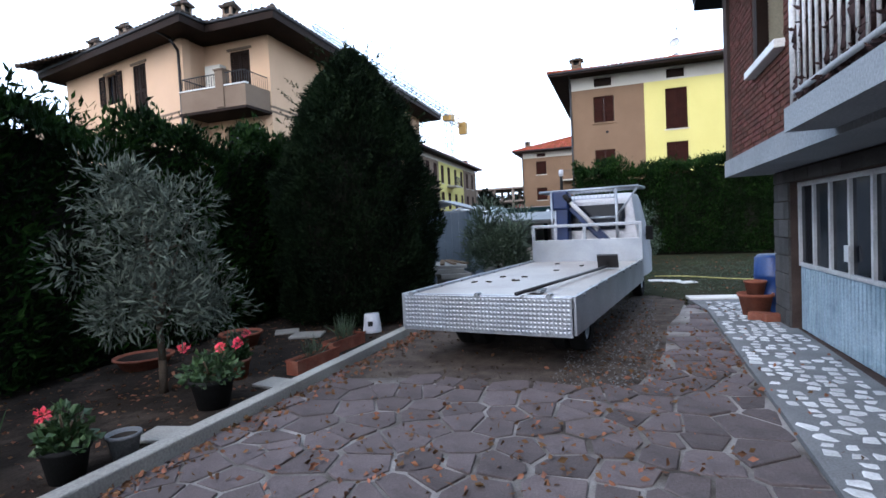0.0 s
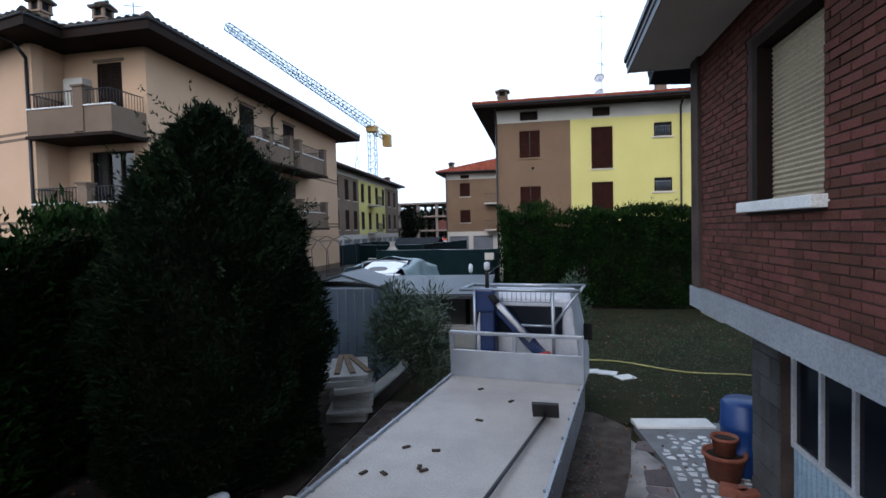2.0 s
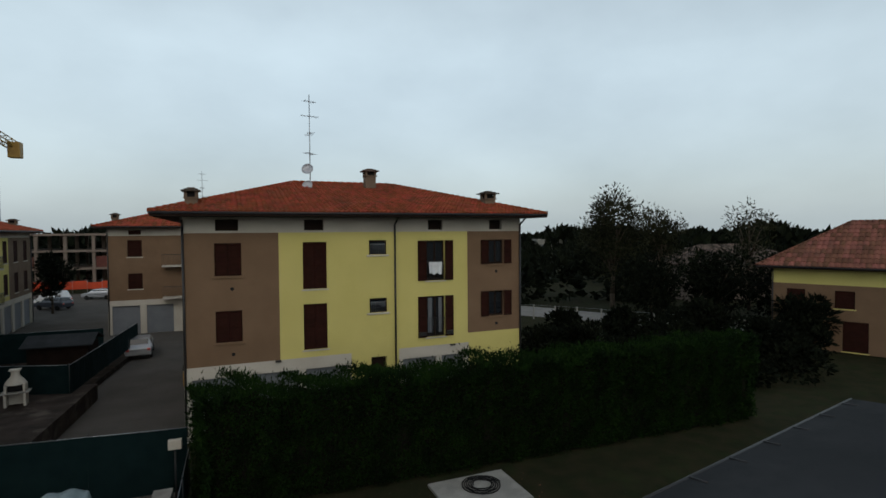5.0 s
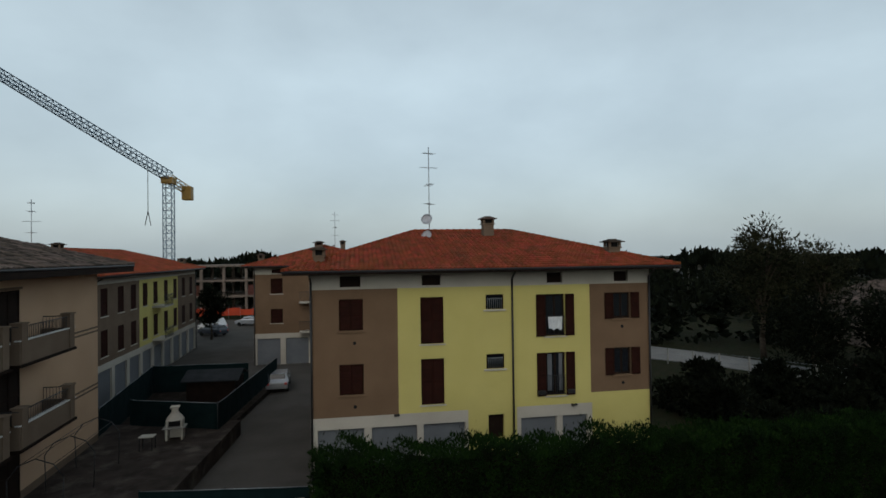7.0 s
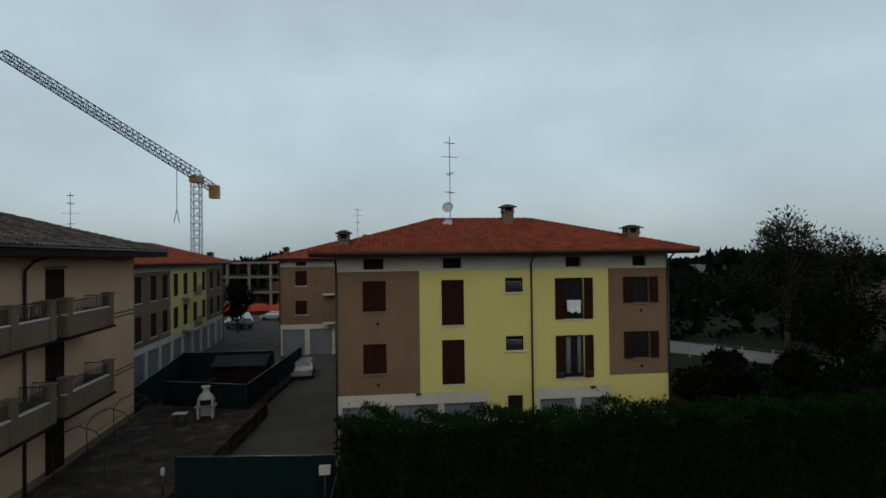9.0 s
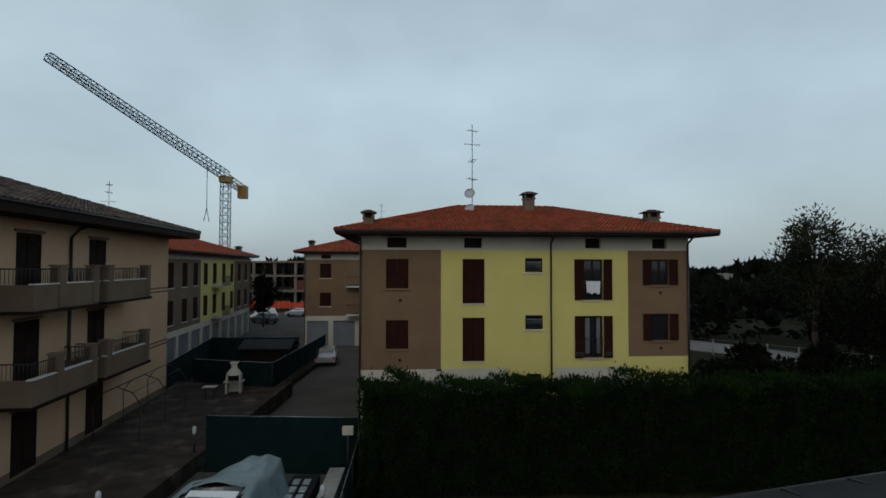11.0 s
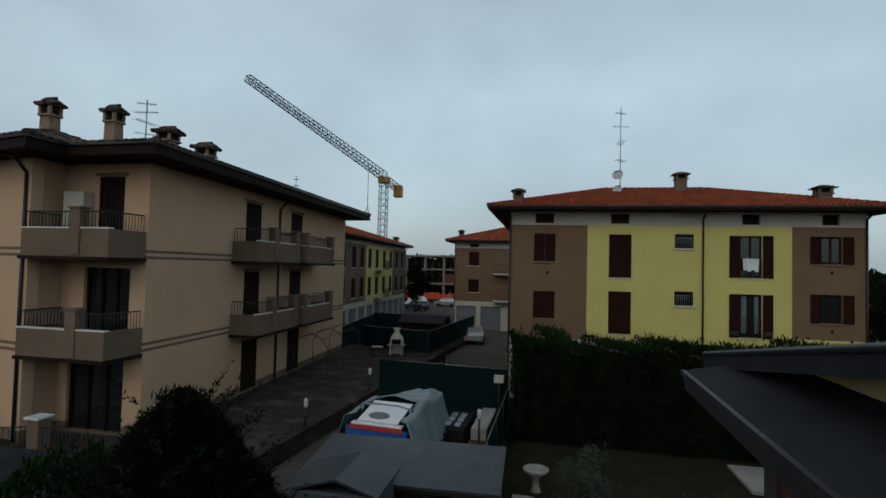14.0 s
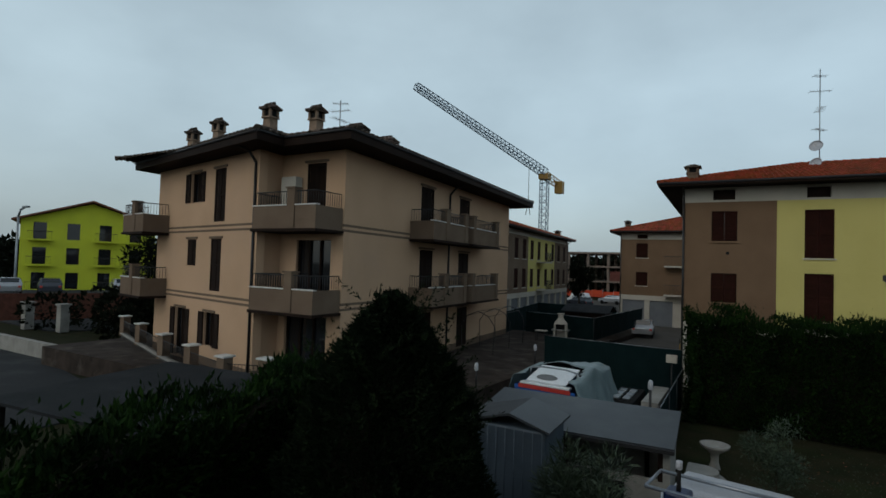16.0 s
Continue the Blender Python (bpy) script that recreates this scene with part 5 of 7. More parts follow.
def shrubs(name, x0, x1, y0, y1, clumps, h0, h1, leaves, size, seed, label):
    rg = np.random.default_rng(seed)
    c = [(rg.uniform(x0, x1), rg.uniform(y0, y1), rg.uniform(h0, h1)) for k in range(clumps)]

    def place(r):
        x, y, h = c[int(r.integers(0, clumps))]
        d = r.normal(0, 1, 3)
        d /= np.linalg.norm(d)
        return np.array((x + d[0] * h * 0.75, y + d[1] * h * 0.75, max(0.05, h * 0.5 + d[2] * h * 0.5))), d

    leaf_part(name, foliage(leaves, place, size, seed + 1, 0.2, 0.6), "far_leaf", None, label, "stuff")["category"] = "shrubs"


shrubs("garden_shrubs", 19, 36, 28, 43, 46, 1.2, 2.4, 16000, 0.3, 701, "dark overgrown shrubs behind the hedge")
shrubs("field_trees", 24, 130, 62, 190, 150, 2.5, 5.5, 26000, 1.1, 702, "dark trees and bushes spread over the plain")
shrubs("field_trees", -150, -75, 20, 150, 130, 4.0, 9.0, 22000, 1.2, 703, "dark trees and bushes spread over the plain")
shrubs("roadside_bushes", -47, -36, 22, 30, 14, 1.5, 3.2, 6000, 0.3, 704, "dark bushes beside the side road")
shrubs("field_trees", -70, 20, 128, 200, 110, 5.0, 9.5, 20000, 1.2, 705, "dark trees and bushes spread over the plain")


# ---- the flatbed lorry ----
TR = pose(-1.52, 6.32, 0, 0, 0, -7.8)


def flatbed():
    t = thing("flatbed_truck", TR, "small white flatbed truck with aluminium bed and blue loader crane", "truck")
    W, L, ZF = 1.11, 5.25, 0.87
    part("bed_floor", one_box(-W + 0.02, W - 0.02, 0.06, L - 0.06, ZF - 0.1, ZF, bevel=0.004), "bed_floor", t)
    for nm, x0, x1 in (("side_board", -W, -W + 0.035), ("side_board", W - 0.035, W)):
        s = part(nm, one_box(x0, x1, 0.0, L, 0.48, 0.91, bevel=0.006), "aluminium", t)
        for k in range(8):
            bm = bmesh.new()
            y = 0.35 + 0.65 * k
            rod(bm, ((x0 + x1) / 2 - 0.05, y, 0.885), ((x0 + x1) / 2 + 0.04, y, 0.885), 0.02, seg=8)
            part("clasp", bm, "galvanised", s)
    tail = part("tailboard", one_box(-W + 0.04, W - 0.04, -0.035, 0.0, 0.46, 0.90, bevel=0.005), "aluminium", t, "dimpled aluminium chequer plate")
    dots = bmesh.new()
    for i in range(44):
        for j in range(8):
            x, z = -1.03 + i * 0.0479, 0.505 + j * 0.05
            tip = dots.verts.new((x, -0.046, z))
            ring = [dots.verts.new((x + 0.022 * math.cos(k * math.pi / 3), -0.0355, z + 0.022 * math.sin(k * math.pi / 3))) for k in range(6)]
            for k in range(6):
                dots.faces.new((ring[k], ring[(k + 1) % 6], tip)).smooth = True
    tagged(part("dimple", dots, "aluminium", tail), kind="stuff")
    for x in (-0.95, -0.05, 0.82):
        bm = bmesh.new()
        rod(bm, (x, -0.05, 0.91), (x, 0.06, 0.91), 0.03, seg=10)
        part("clasp", bm, "galvanised", tail)
    part("rear_sill", one_box(-W, W, 0.0, 0.05, 0.875, 0.91, bevel=0.004), "aluminium", t)
    head = part("headboard", one_box(-W, W, L - 0.05, L, ZF - 0.05, 1.32, bevel=0.006), "aluminium", t)
    bm = bmesh.new()
    for x in (-W + 0.03, 0.0, W - 0.03):
        box(bm, x - 0.03, x + 0.03, L - 0.055, L + 0.005, 1.32, 1.62)
    box(bm, -W, W, L - 0.06, L + 0.01, 1.58, 1.64, bevel=0.008)
    part("headboard_rail", bm, "aluminium", head)
    bm = bmesh.new()
    for x in (-0.45, 0.45):
        box(bm, x - 0.05, x + 0.05, 0.4, L + 1.6, 0.46, 0.62)
    for y in (0.5, 1.6, 2.7, 3.8, 4.8):
        box(bm, -1.05, 1.05, y - 0.04, y + 0.04, 0.60, 0.765)
    part("chassis", bm, "dark_metal", t)
    for y in (1.35, L + 1.25):
        for s in (-1, 1):
            for k in ((0.82,) if y > 3 else (0.82, 0.58)):
                bm = bmesh.new()
                lathe(bm, [(0.17, -0.09), (0.29, -0.1), (0.315, -0.07), (0.315, 0.07), (0.29, 0.1), (0.17, 0.09)], 24)
                wh = part("wheel", bm, "rubber", t, m=pose(s * k, y, 0.315, 0, 90, 0))
                bm = bmesh.new()
                lathe(bm, [(0.0, -0.02), (0.06, -0.04), (0.10, 0.03), (0.17, 0.07)], 16)
                part("rim", bm, "galvanised", wh)
    # cab with rounded outline
    c0 = L + 0.45
    sec = [(c0, 0.45), (c0, 1.30), (c0 + 0.08, 2.14), (c0 + 0.22, 2.24), (c0 + 1.05, 2.23), (c0 + 1.25, 2.1), (c0 + 1.75, 1.22), (c0 + 1.85, 0.95), (c0 + 1.85, 0.42)]
    bm = side_prism(bmesh.new(), sec, -0.84, 1.0)
    for v in bm.verts:
        if v.co.z > 1.35:
            v.co.x *= 1 - 0.13 * (v.co.z - 1.3) / 0.75
    bmesh.ops.bevel(bm, geom=list(bm.edges), offset=0.05, segments=2, affect="EDGES", profile=0.5)
    cab = part("cab", bm, "white_metal", t)
    part("rear_window", one_box(-0.42, 0.72, -0.02, 0.03, 0.0, 0.52, bevel=0.015), "pane", cab, m=pose(0, c0 - 0.01, 1.5, -5.5, 0, 0))
    for s in (-1, 1):
        bm = one_box(s * 0.80 - 0.012, s * 0.80 + 0.012, c0 + 0.45, c0 + 1.2, 1.36, 1.85, bevel=0.005)
        part("side_window", bm, "glass", cab)
        bm = bmesh.new()
        box(bm, s * 1.02 - 0.08, s * 1.02 + 0.08, c0 + 1.32, c0 + 1.37, 1.2, 1.52, bevel=0.02)
        rod(bm, (s * 0.82, c0 + 1.35, 1.3), (s * 1.0, c0 + 1.35, 1.32), 0.014, seg=6)
        part("door_mirror", bm, "rubber", cab)
    part("bumper", one_box(-0.82, 0.82, c0 + 1.8, c0 + 1.93, 0.4, 0.62, bevel=0.03), "rubber", cab)
    bm = bmesh.new()
    for x in (-0.7, 0.62):
        rod(bm, (x, L + 0.1, 1.0), (x, L + 0.1, 2.33), 0.03, seg=6)
    for y in (L + 0.1, L + 0.9):
        rod(bm, (-0.95, y, 2.33), (1.05, y, 2.33), 0.032, seg=6)
    for x in (-0.95, 1.05):
        rod(bm, (x, L + 0.1, 2.33), (x, L + 0.9, 2.33), 0.026, seg=6)
    rod(bm, (1.03, L + 0.1, 2.32), (0.62, L + 0.1, 1.75), 0.024, seg=6)
    rod(bm, (0.62, L + 0.1, 1.75), (0.1, L + 0.1, 1.75), 0.02, seg=6)
    for k in range(12):
        x = -0.3 + 0.08 * k
        rod(bm, (x, L + 0.12, 2.14), (x, L + 0.12, 2.32), 0.008, seg=4)
    rod(bm, (-0.3, L + 0.12, 2.14), (0.6, L + 0.12, 2.14), 0.012, seg=4)
    part("ladder_rack", bm, "aluminium", t)
    # loader crane
    bm = bmesh.new()
    box(bm, -0.62, -0.36, L + 0.1, L + 0.38, 0.65, 2.1, bevel=0.03)
    box(bm, -0.66, -0.30, L + 0.06, L + 0.42, 0.6, 0.95, bevel=0.03)
    box(bm, -0.68, -0.34, L + 0.05, L + 0.4, 1.95, 2.35, bevel=0.04)
    cr = part("loader_crane", bm, "blue_paint", t)
    bm = bmesh.new()
    box(bm, -0.085, 0.085, -0.08, 0.08, 0, 1.35, bevel=0.02)
    part("folded_boom", bm, "blue_paint", cr, m=pose(-0.40, L + 0.24, 2.1, 0, 137, 0))
    bm = bmesh.new()
    rod(bm, (-0.42, L + 0.1, 2.22), (0.25, L + 0.1, 1.5), 0.045, seg=10)
    part("ram", bm, "white_paint", cr)
    bm = bmesh.new()
    rod(bm, (-0.42, L + 0.08, 2.25), (-0.3, L + 0.08, 2.1), 0.06, seg=10)
    part("ram_end", bm, "rubber", cr)
    part("hook_block", one_box(0.38, 0.55, L + 0.12, L + 0.3, 1.1, 1.3, bevel=0.03), "red_paint", cr)
    bm = bmesh.new()
    rod(bm, (-0.5, L + 0.2, 2.3), (-0.5, L + 0.2, 2.66), 0.035, 0.03, 10)
    bp = part("beacon_post", bm, "rubber", cr)
    bm = bmesh.new()
    lathe(bm, [(0.035, 2.66), (0.05, 2.68), (0.05, 2.78), (0.0, 2.8)], 12, at=(-0.5, L + 0.2, 0))
    part("beacon", bm, "white_metal", bp)
    return t


flatbed()
rg = np.random.default_rng(8)
m = TR @ pose(0, 0, 0.872)
for k in range(9):
    clod = thing("dirt_clod", m @ pose(rg.uniform(-0.8, 0.45), rg.uniform(0.8, 4.6), 0, 0, 0, rg.uniform(0, 180)), "small dark clod of dirt on the truck bed", "dirt", "dirt on the truck bed")
    part("clod", one_box(-0.05, 0.05, -0.025, 0.025, 0, 0.018, bevel=0.008), "soil", clod)
# pole and plate lying on the bed
m = TR @ pose(0.72, 0, 0.89)
pole = thing("steel_bar", m, "rusty steel bar lying on the truck bed", "bar")
bm = bmesh.new()
rod(bm, (-0.24, -0.14, 0.055), (0.07, 3.75, 0.03), 0.022, seg=6)
part("bar", bm, "dark_metal", pole)
bm = bmesh.new()
box(bm, -0.30, -0.12, 0.35, 0.62, 0.0, 0.03)
part("clamp", bm, "galvanised", pole)
blk = thing("steel_plate", m @ pose(0.05, 3.55, 0.05, 35, 0, 5), "dark steel plate propped on the truck bed", "plate")
part("plate", one_box(-0.17, 0.17, -0.02, 0.02, -0.05, 0.22, bevel=0.005), "dark_metal", blk)


# ---- the tower crane ----
def tower_crane():
    base = Vector((-38.0, 110.0, 0))
    t = thing("tower_crane", pose(*base), "pale blue tower crane with yellow counter jib", "crane")
    Hc = 25.0

    def lattice(bm, p, q, w0, w1, n, up=Vector((0, 0, 1)), r=0.09):
        p, q = Vector(p), Vector(q)
        d = (q - p).normalized()
        s = d.cross(up).normalized() if abs(d.dot(up)) < 0.98 else Vector((1, 0, 0))
        u = s.cross(d)
        prev = None
        for k in range(n + 1):
            c, w = p.lerp(q, k / n), (w0 + (w1 - w0) * k / n) / 2
            ring = [c + s * w + u * w, c - s * w + u * w, c - s * w - u * w, c + s * w - u * w]
            for i in range(4):
                rod(bm, ring[i], ring[(i + 1) % 4], r * 0.6, seg=4)
                if prev:
                    rod(bm, prev[i], ring[i], r, seg=4)
                    rod(bm, prev[i], ring[(i + 1) % 4], r * 0.55, seg=4)
            prev = ring

    bm = bmesh.new()
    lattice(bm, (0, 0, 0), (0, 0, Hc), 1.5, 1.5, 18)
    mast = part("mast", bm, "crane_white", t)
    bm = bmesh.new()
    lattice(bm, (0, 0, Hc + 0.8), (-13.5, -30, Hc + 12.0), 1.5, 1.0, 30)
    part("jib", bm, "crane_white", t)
    bm = bmesh.new()
    lattice(bm, (0, 0, Hc + 0.4), (1.8, 4.2, Hc - 1.2), 1.3, 1.2, 4)
    part("counter_jib", bm, "crane_yellow", t)
    part("counterweight", one_box(1.2, 2.9, 3.0, 4.6, Hc - 3.2, Hc - 0.6, bevel=0.08), "crane_yellow", t)
    part("slewing_ring", one_box(-1.0, 1.0, -1.0, 1.0, Hc - 0.6, Hc + 0.6), "crane_yellow", mast)
    bm = bmesh.new()
    rod(bm, (-1.9, -4.2, Hc + 2.3), (-1.9, -4.2, Hc - 6), 0.06, seg=4)
    rod(bm, (-1.9, -4.2, Hc - 6), (-1.6, -3.8, Hc - 8.5), 0.07, seg=4)
    rod(bm, (-1.9, -4.2, Hc - 6), (-2.3, -4.5, Hc - 8.5), 0.07, seg=4)
    part("hoist_rope", bm, "dark_metal", t)


tower_crane()


def building_site():
    t = thing("unfinished_building", pose(-46, 112, 0), "unfinished three-storey concrete frame building", "building")
    for z in (0.1, 3.1, 6.1, 8.9):
        part("floor_slab", one_box(0, 46, 0, 14, z, z + 0.35), "far_wall", t)
    for k in range(12):
        for y in (0.3, 7.0, 13.5):
            part("column", one_box(0.3 + 4.1 * k, 0.8 + 4.1 * k, y, y + 0.45, 0.45, 8.9), "far_wall", t)
    for k in (2, 5, 6, 9):
        part("infill_wall", one_box(0.8 + 4.1 * k, 4.4 + 4.1 * k, 0.6, 0.8, 3.45, 5.4), "brick", t)
    f = thing("site_fence", pose(-46, 104, 0), "orange plastic safety fence round the building site", "fence")
    bm = bmesh.new()
    for k in range(24):
        box(bm, 2 * k, 2 * k + 1.95, 0.0, 0.04, 0.5, 1.7 + 0.15 * math.sin(k * 2.1))
    part("netting", bm, "safety_orange", f)
    bm = bmesh.new()
    for k in range(25):
        rod(bm, (2 * k, 0.06, 0), (2 * k, 0.06, 1.9), 0.05, seg=5)
    part("post", bm, "galvanised", f)


building_site()


# ---- neighbours' yards ----
def net_fence(pts, z0, h, label, step=2.0):
    t = thing("net_fence", pose(*pts[0], z0), label, "fence")
    p0 = Vector((*pts[0], 0))
    for a, b in zip(pts, pts[1:]):
        a, b = Vector((*a, 0)) - p0, Vector((*b, 0)) - p0
        n = max(1, int((b - a).length / step))
        m = Matrix.Translation(a) @ Matrix.Rotation(math.atan2((b - a).y, (b - a).x), 4, "Z")
        w = (b - a).length / n
        for k in range(n):
            bm = bmesh.new()
            q = 8
            top = [bm.verts.new((k * w + w * i / q, 0.015 * math.sin(i * 1.9 + k), h - 0.03 * math.sin(math.pi * i / q))) for i in range(q + 1)]
            low = [bm.verts.new((k * w + w * i / q, 0.02 * math.sin(i * 1.3 + k), 0.03)) for i in range(q + 1)]
            back = [(bm.verts.new(v.co + Vector((0, 0.012, 0))), bm.verts.new(u.co + Vector((0, 0.012, 0)))) for v, u in zip(top, low)]
            for i in range(q):
                bm.faces.new((low[i], low[i + 1], top[i + 1], top[i]))
                bm.faces.new((back[i][0], back[i + 1][0], back[i + 1][1], back[i][1]))
            part("netting", bm, "green_net", t, m=m)
            bm = bmesh.new()
            rod(bm, (k * w, 0.04, 0), (k * w, 0.04, h + 0.08), 0.025, seg=6)
            part("post", bm, "dark_metal", t, m=m)
        bm = bmesh.new()
        rod(bm, (0, 0.03, h - 0.01), ((b - a).length, 0.03, h - 0.01), 0.015, seg=5)
        part("top_wire", bm, "galvanised", t, m=m)
    return t


net_fence([(-8.6, 27.0), (-2.7, 26.5)], 0.25, 2.2, "dark green privacy netting on steel posts")
net_fence([(-2.7, 26.5), (-2.55, 16.9)], 0.2, 1.5, "dark green privacy netting on steel posts")
net_fence([(-14.6, 40.2), (-9.2, 38.6), (-8.4, 52.0)], 0.88, 1.5, "dark green netting round the small garden", 2.5)
net_fence([(-15.4, 38.4), (-17.2, 50.0), (-10.2, 50.0)], 0.02, 2.4, "dark green netting round the small garden", 2.5)
sheet("garden_plot", [(-17.4, 40.6), (-9.3, 39.2), (-8.4, 52), (-17.4, 52)], 0.4, "soil", "dark soil of the netted garden", "garden")

t = thing("garden_hut", pose(-11.6, 46.5, 0.4), "low dark roofed hut inside the netted garden", "hut")
part("hut_wall", one_box(-1.6, 1.6, -1.2, 1.2, 0.0, 1.75), "dark_wood", t)
bm = side_prism(bmesh.new(), [(-1.5, 1.76), (0, 2.25), (1.5, 1.76), (1.5, 1.84), (0, 2.35), (-1.5, 1.84)], -1.9, 1.9)
part("hut_roof", bm, "bitumen", t)


def barbecue():
    t = thing("masonry_barbecue", pose(-11.1, 37.4, 0.88, 0, 0, 8) @ Matrix.Scale(0.85, 4), "white masonry barbecue with arched hearth and chimney", "barbecue")
    bm = bmesh.new()
    box(bm, -0.5, -0.38, -0.35, 0.35, 0, 0.75)
    box(bm, 0.38, 0.5, -0.35, 0.35, 0, 0.75)
    box(bm, -0.5, 0.5, 0.27, 0.35, 0.0, 0.75)
    part("base", bm, "pale_plaster", t)
    part("worktop", one_box(-0.65, 0.65, -0.45, 0.4, 0.752, 0.82, bevel=0.01), "concrete", t)
    bm = bmesh.new()
    box(bm, -0.48, -0.36, -0.3, 0.35, 0.823, 1.25)
    box(bm, 0.36, 0.48, -0.3, 0.35, 0.823, 1.25)
    box(bm, -0.48, 0.48, 0.28, 0.36, 0.823, 1.25)
    lathe(bm, [(0.52, 1.25), (0.42, 1.45), (0.26, 1.62), (0.2, 1.75), (0.2, 1.98), (0.14, 2.05)], 12, at=(0, 0.02, 0))
    part("hood", bm, "pale_plaster", t)
    part("hearth", one_box(-0.36, 0.36, -0.1, 0.27, 0.823, 1.24), "rubber", t)
    bm = bmesh.new()
    box(bm, -0.26, 0.26, -0.2, 0.24, 2.0, 2.07)
    part("chimney_cap", bm, "pale_plaster", t)


barbecue()
t = thing("garden_table", pose(-11.9, 35.9, 0.88), "small grey garden table on the terrace", "table")
part("tabletop", one_box(-0.35, 0.35, -0.25, 0.25, 0.68, 0.72, bevel=0.008), "pale_plaster", t)
for sx in (-0.3, 0.3):
    for sy in (-0.2, 0.2):
        part("leg", one_box(sx - 0.02, sx + 0.02, sy - 0.02, sy + 0.02, 0, 0.679), "dark_metal", t)


def boat():
    t = thing("covered_boat", pose(-5.85, 19.0, 0.25, 0, 0, -5), "motor boat under a grey-green tarpaulin, blue and white hull", "boat")
    # trailer cradle
    bm = bmesh.new()
    for x in (-0.7, 0.7):
        box(bm, x - 0.05, x + 0.05, 0.1, 4.6, 0.28, 0.38)
    for y in (0.4, 2.4, 4.2):
        box(bm, -0.7, 0.7, y - 0.04, y + 0.04, 0.3, 0.37)
    part("trailer_frame", bm, "galvanised", t)
    for s in (-1, 1):
        bm = bmesh.new()
        lathe(bm, [(0.1, -0.07), (0.26, -0.08), (0.28, 0.0), (0.26, 0.08), (0.1, 0.07)], 18)
        part("wheel", bm, "rubber", t, m=pose(s * 0.92, 2.0, 0.28, 0, 90, 0))
    # hull sections from transom to bow, on tall cradle bunks
    for y in (0.6, 2.2, 3.8):
        part("cradle_bunk", one_box(-0.45, 0.45, y - 0.07, y + 0.07, 0.381, 0.80), "dark_wood", t)
    bm = bmesh.new()
    rings = []
    for k in range(9):
        f = k / 8
        y = 0.0 + 4.6 * f
        w = 0.98 * (1 - f ** 3) + 0.03
        rings.append([bm.verts.new((x * w, y, z)) for x, z in ((-1.0, 1.62 + 0.12 * f), (-0.97, 1.30), (-0.75, 0.97 + 0.15 * f), (0.0, 0.77 + 0.35 * f * f), (0.75, 0.97 + 0.15 * f), (0.97, 1.30), (1.0, 1.62 + 0.12 * f))])
    for a, b in zip(rings, rings[1:]):
        for i in range(6):
            fc = bm.faces.new((a[i], a[i + 1], b[i + 1], b[i]))
            fc.smooth = True
    bm.faces.new(rings[0])
    hull = part("hull", bm, "boat_blue", t)
    part("red_stripe", one_box(-0.86, 0.86, -0.03, -0.005, 1.54, 1.66, bevel=0.006), "red_paint", hull)
    part("transom_panel", one_box(-0.82, 0.82, -0.02, 0.22, 1.665, 1.73, bevel=0.02), "boat_white", hull)
    deck = part("stern_deck", one_box(-0.66, 0.66, 0, 1.25, 0, 0.05, bevel=0.02), "boat_white", hull, "white stern deck under the open cover", m=pose(0, 0.12, 1.735, 14, 0, 0))
    bm = bmesh.new()
    lathe(bm, [(0.0, 0.058), (0.2, 0.062), (0.25, 0.085), (0.28, 0.055)], 24)
    for v in bm.verts:
        v.co.x, v.co.y = v.co.x * 1.25 - 0.08, v.co.y * 0.7 + 0.32
    part("hatch", bm, "grey_cement", deck)
    bm = bmesh.new()
    pipe(bm, [(-0.86, 0.75, 1.70), (-0.78, 0.75, 2.06), (-0.4, 0.78, 2.12), (0.4, 0.78, 2.12), (0.78, 0.75, 2.06), (0.86, 0.75, 1.70)], 0.028, 8)
    part("roll_bar", bm, "galvanised", hull)
    bm = bmesh.new()
    arc = [(0.8 * math.cos(math.pi * k / 12), 1.45 + 0.3 * math.sin(math.pi * k / 12)) for k in range(13)]
    foot = [bm.verts.new((x, y, 1.75)) for x, y in arc]
    brow = [bm.verts.new((x * 0.95, y + 0.2, 2.1)) for x, y in arc]
    for i in range(12):
        bm.faces.new((foot[i], foot[i + 1], brow[i + 1], brow[i]))
    screen = part("windscreen", bm, "glass", hull)
    screen.modifiers.new("thickness", "SOLIDIFY").thickness = 0.012
    # tarpaulin slung over the boat like a tent, open above the stern deck
    bm = bmesh.new()
    rg = np.random.default_rng(4)
    nu, nv = 44, 30
    grid = []
    for j in range(nv + 1):
        f = j / nv
        y = -0.12 + 5.0 * f
        top = 2.02 + 0.16 * math.exp(-((f - 0.36) / 0.14) ** 2) - 0.42 * max(0.0, f - 0.4)
        w = 1.02 * (1 - 0.5 * f ** 2.6)
        row = []
        for i in range(nu + 1):
            a = -1 + 2 * i / nu
            q = abs(a)
            flat, drop = min(q, 0.62) / 0.62, max(0.0, q - 0.62) / 0.38
            x = w * flat + (0.42 + 0.08 * math.sin(f * 17)) * drop
            z = top - 0.10 * flat ** 2 - drop * (1.15 + 0.12 * math.sin(f * 14 + 3 * a)) - 0.06 * drop * (1 - drop)
            fold = (0.055 * math.sin(f * 29 + 2 * a) + 0.03 * math.sin(f * 53)) * drop
            sag = 0.03 * math.sin(9 * a + 7 * f) + 0.02 * math.sin(23 * f - 6 * a)
            row.append(bm.verts.new((math.copysign(x + fold, a), y + 0.04 * math.sin(5 * a) * (1 - f), z + sag * (1 - drop) + rg.normal(0, 0.005))))
        grid.append(row)
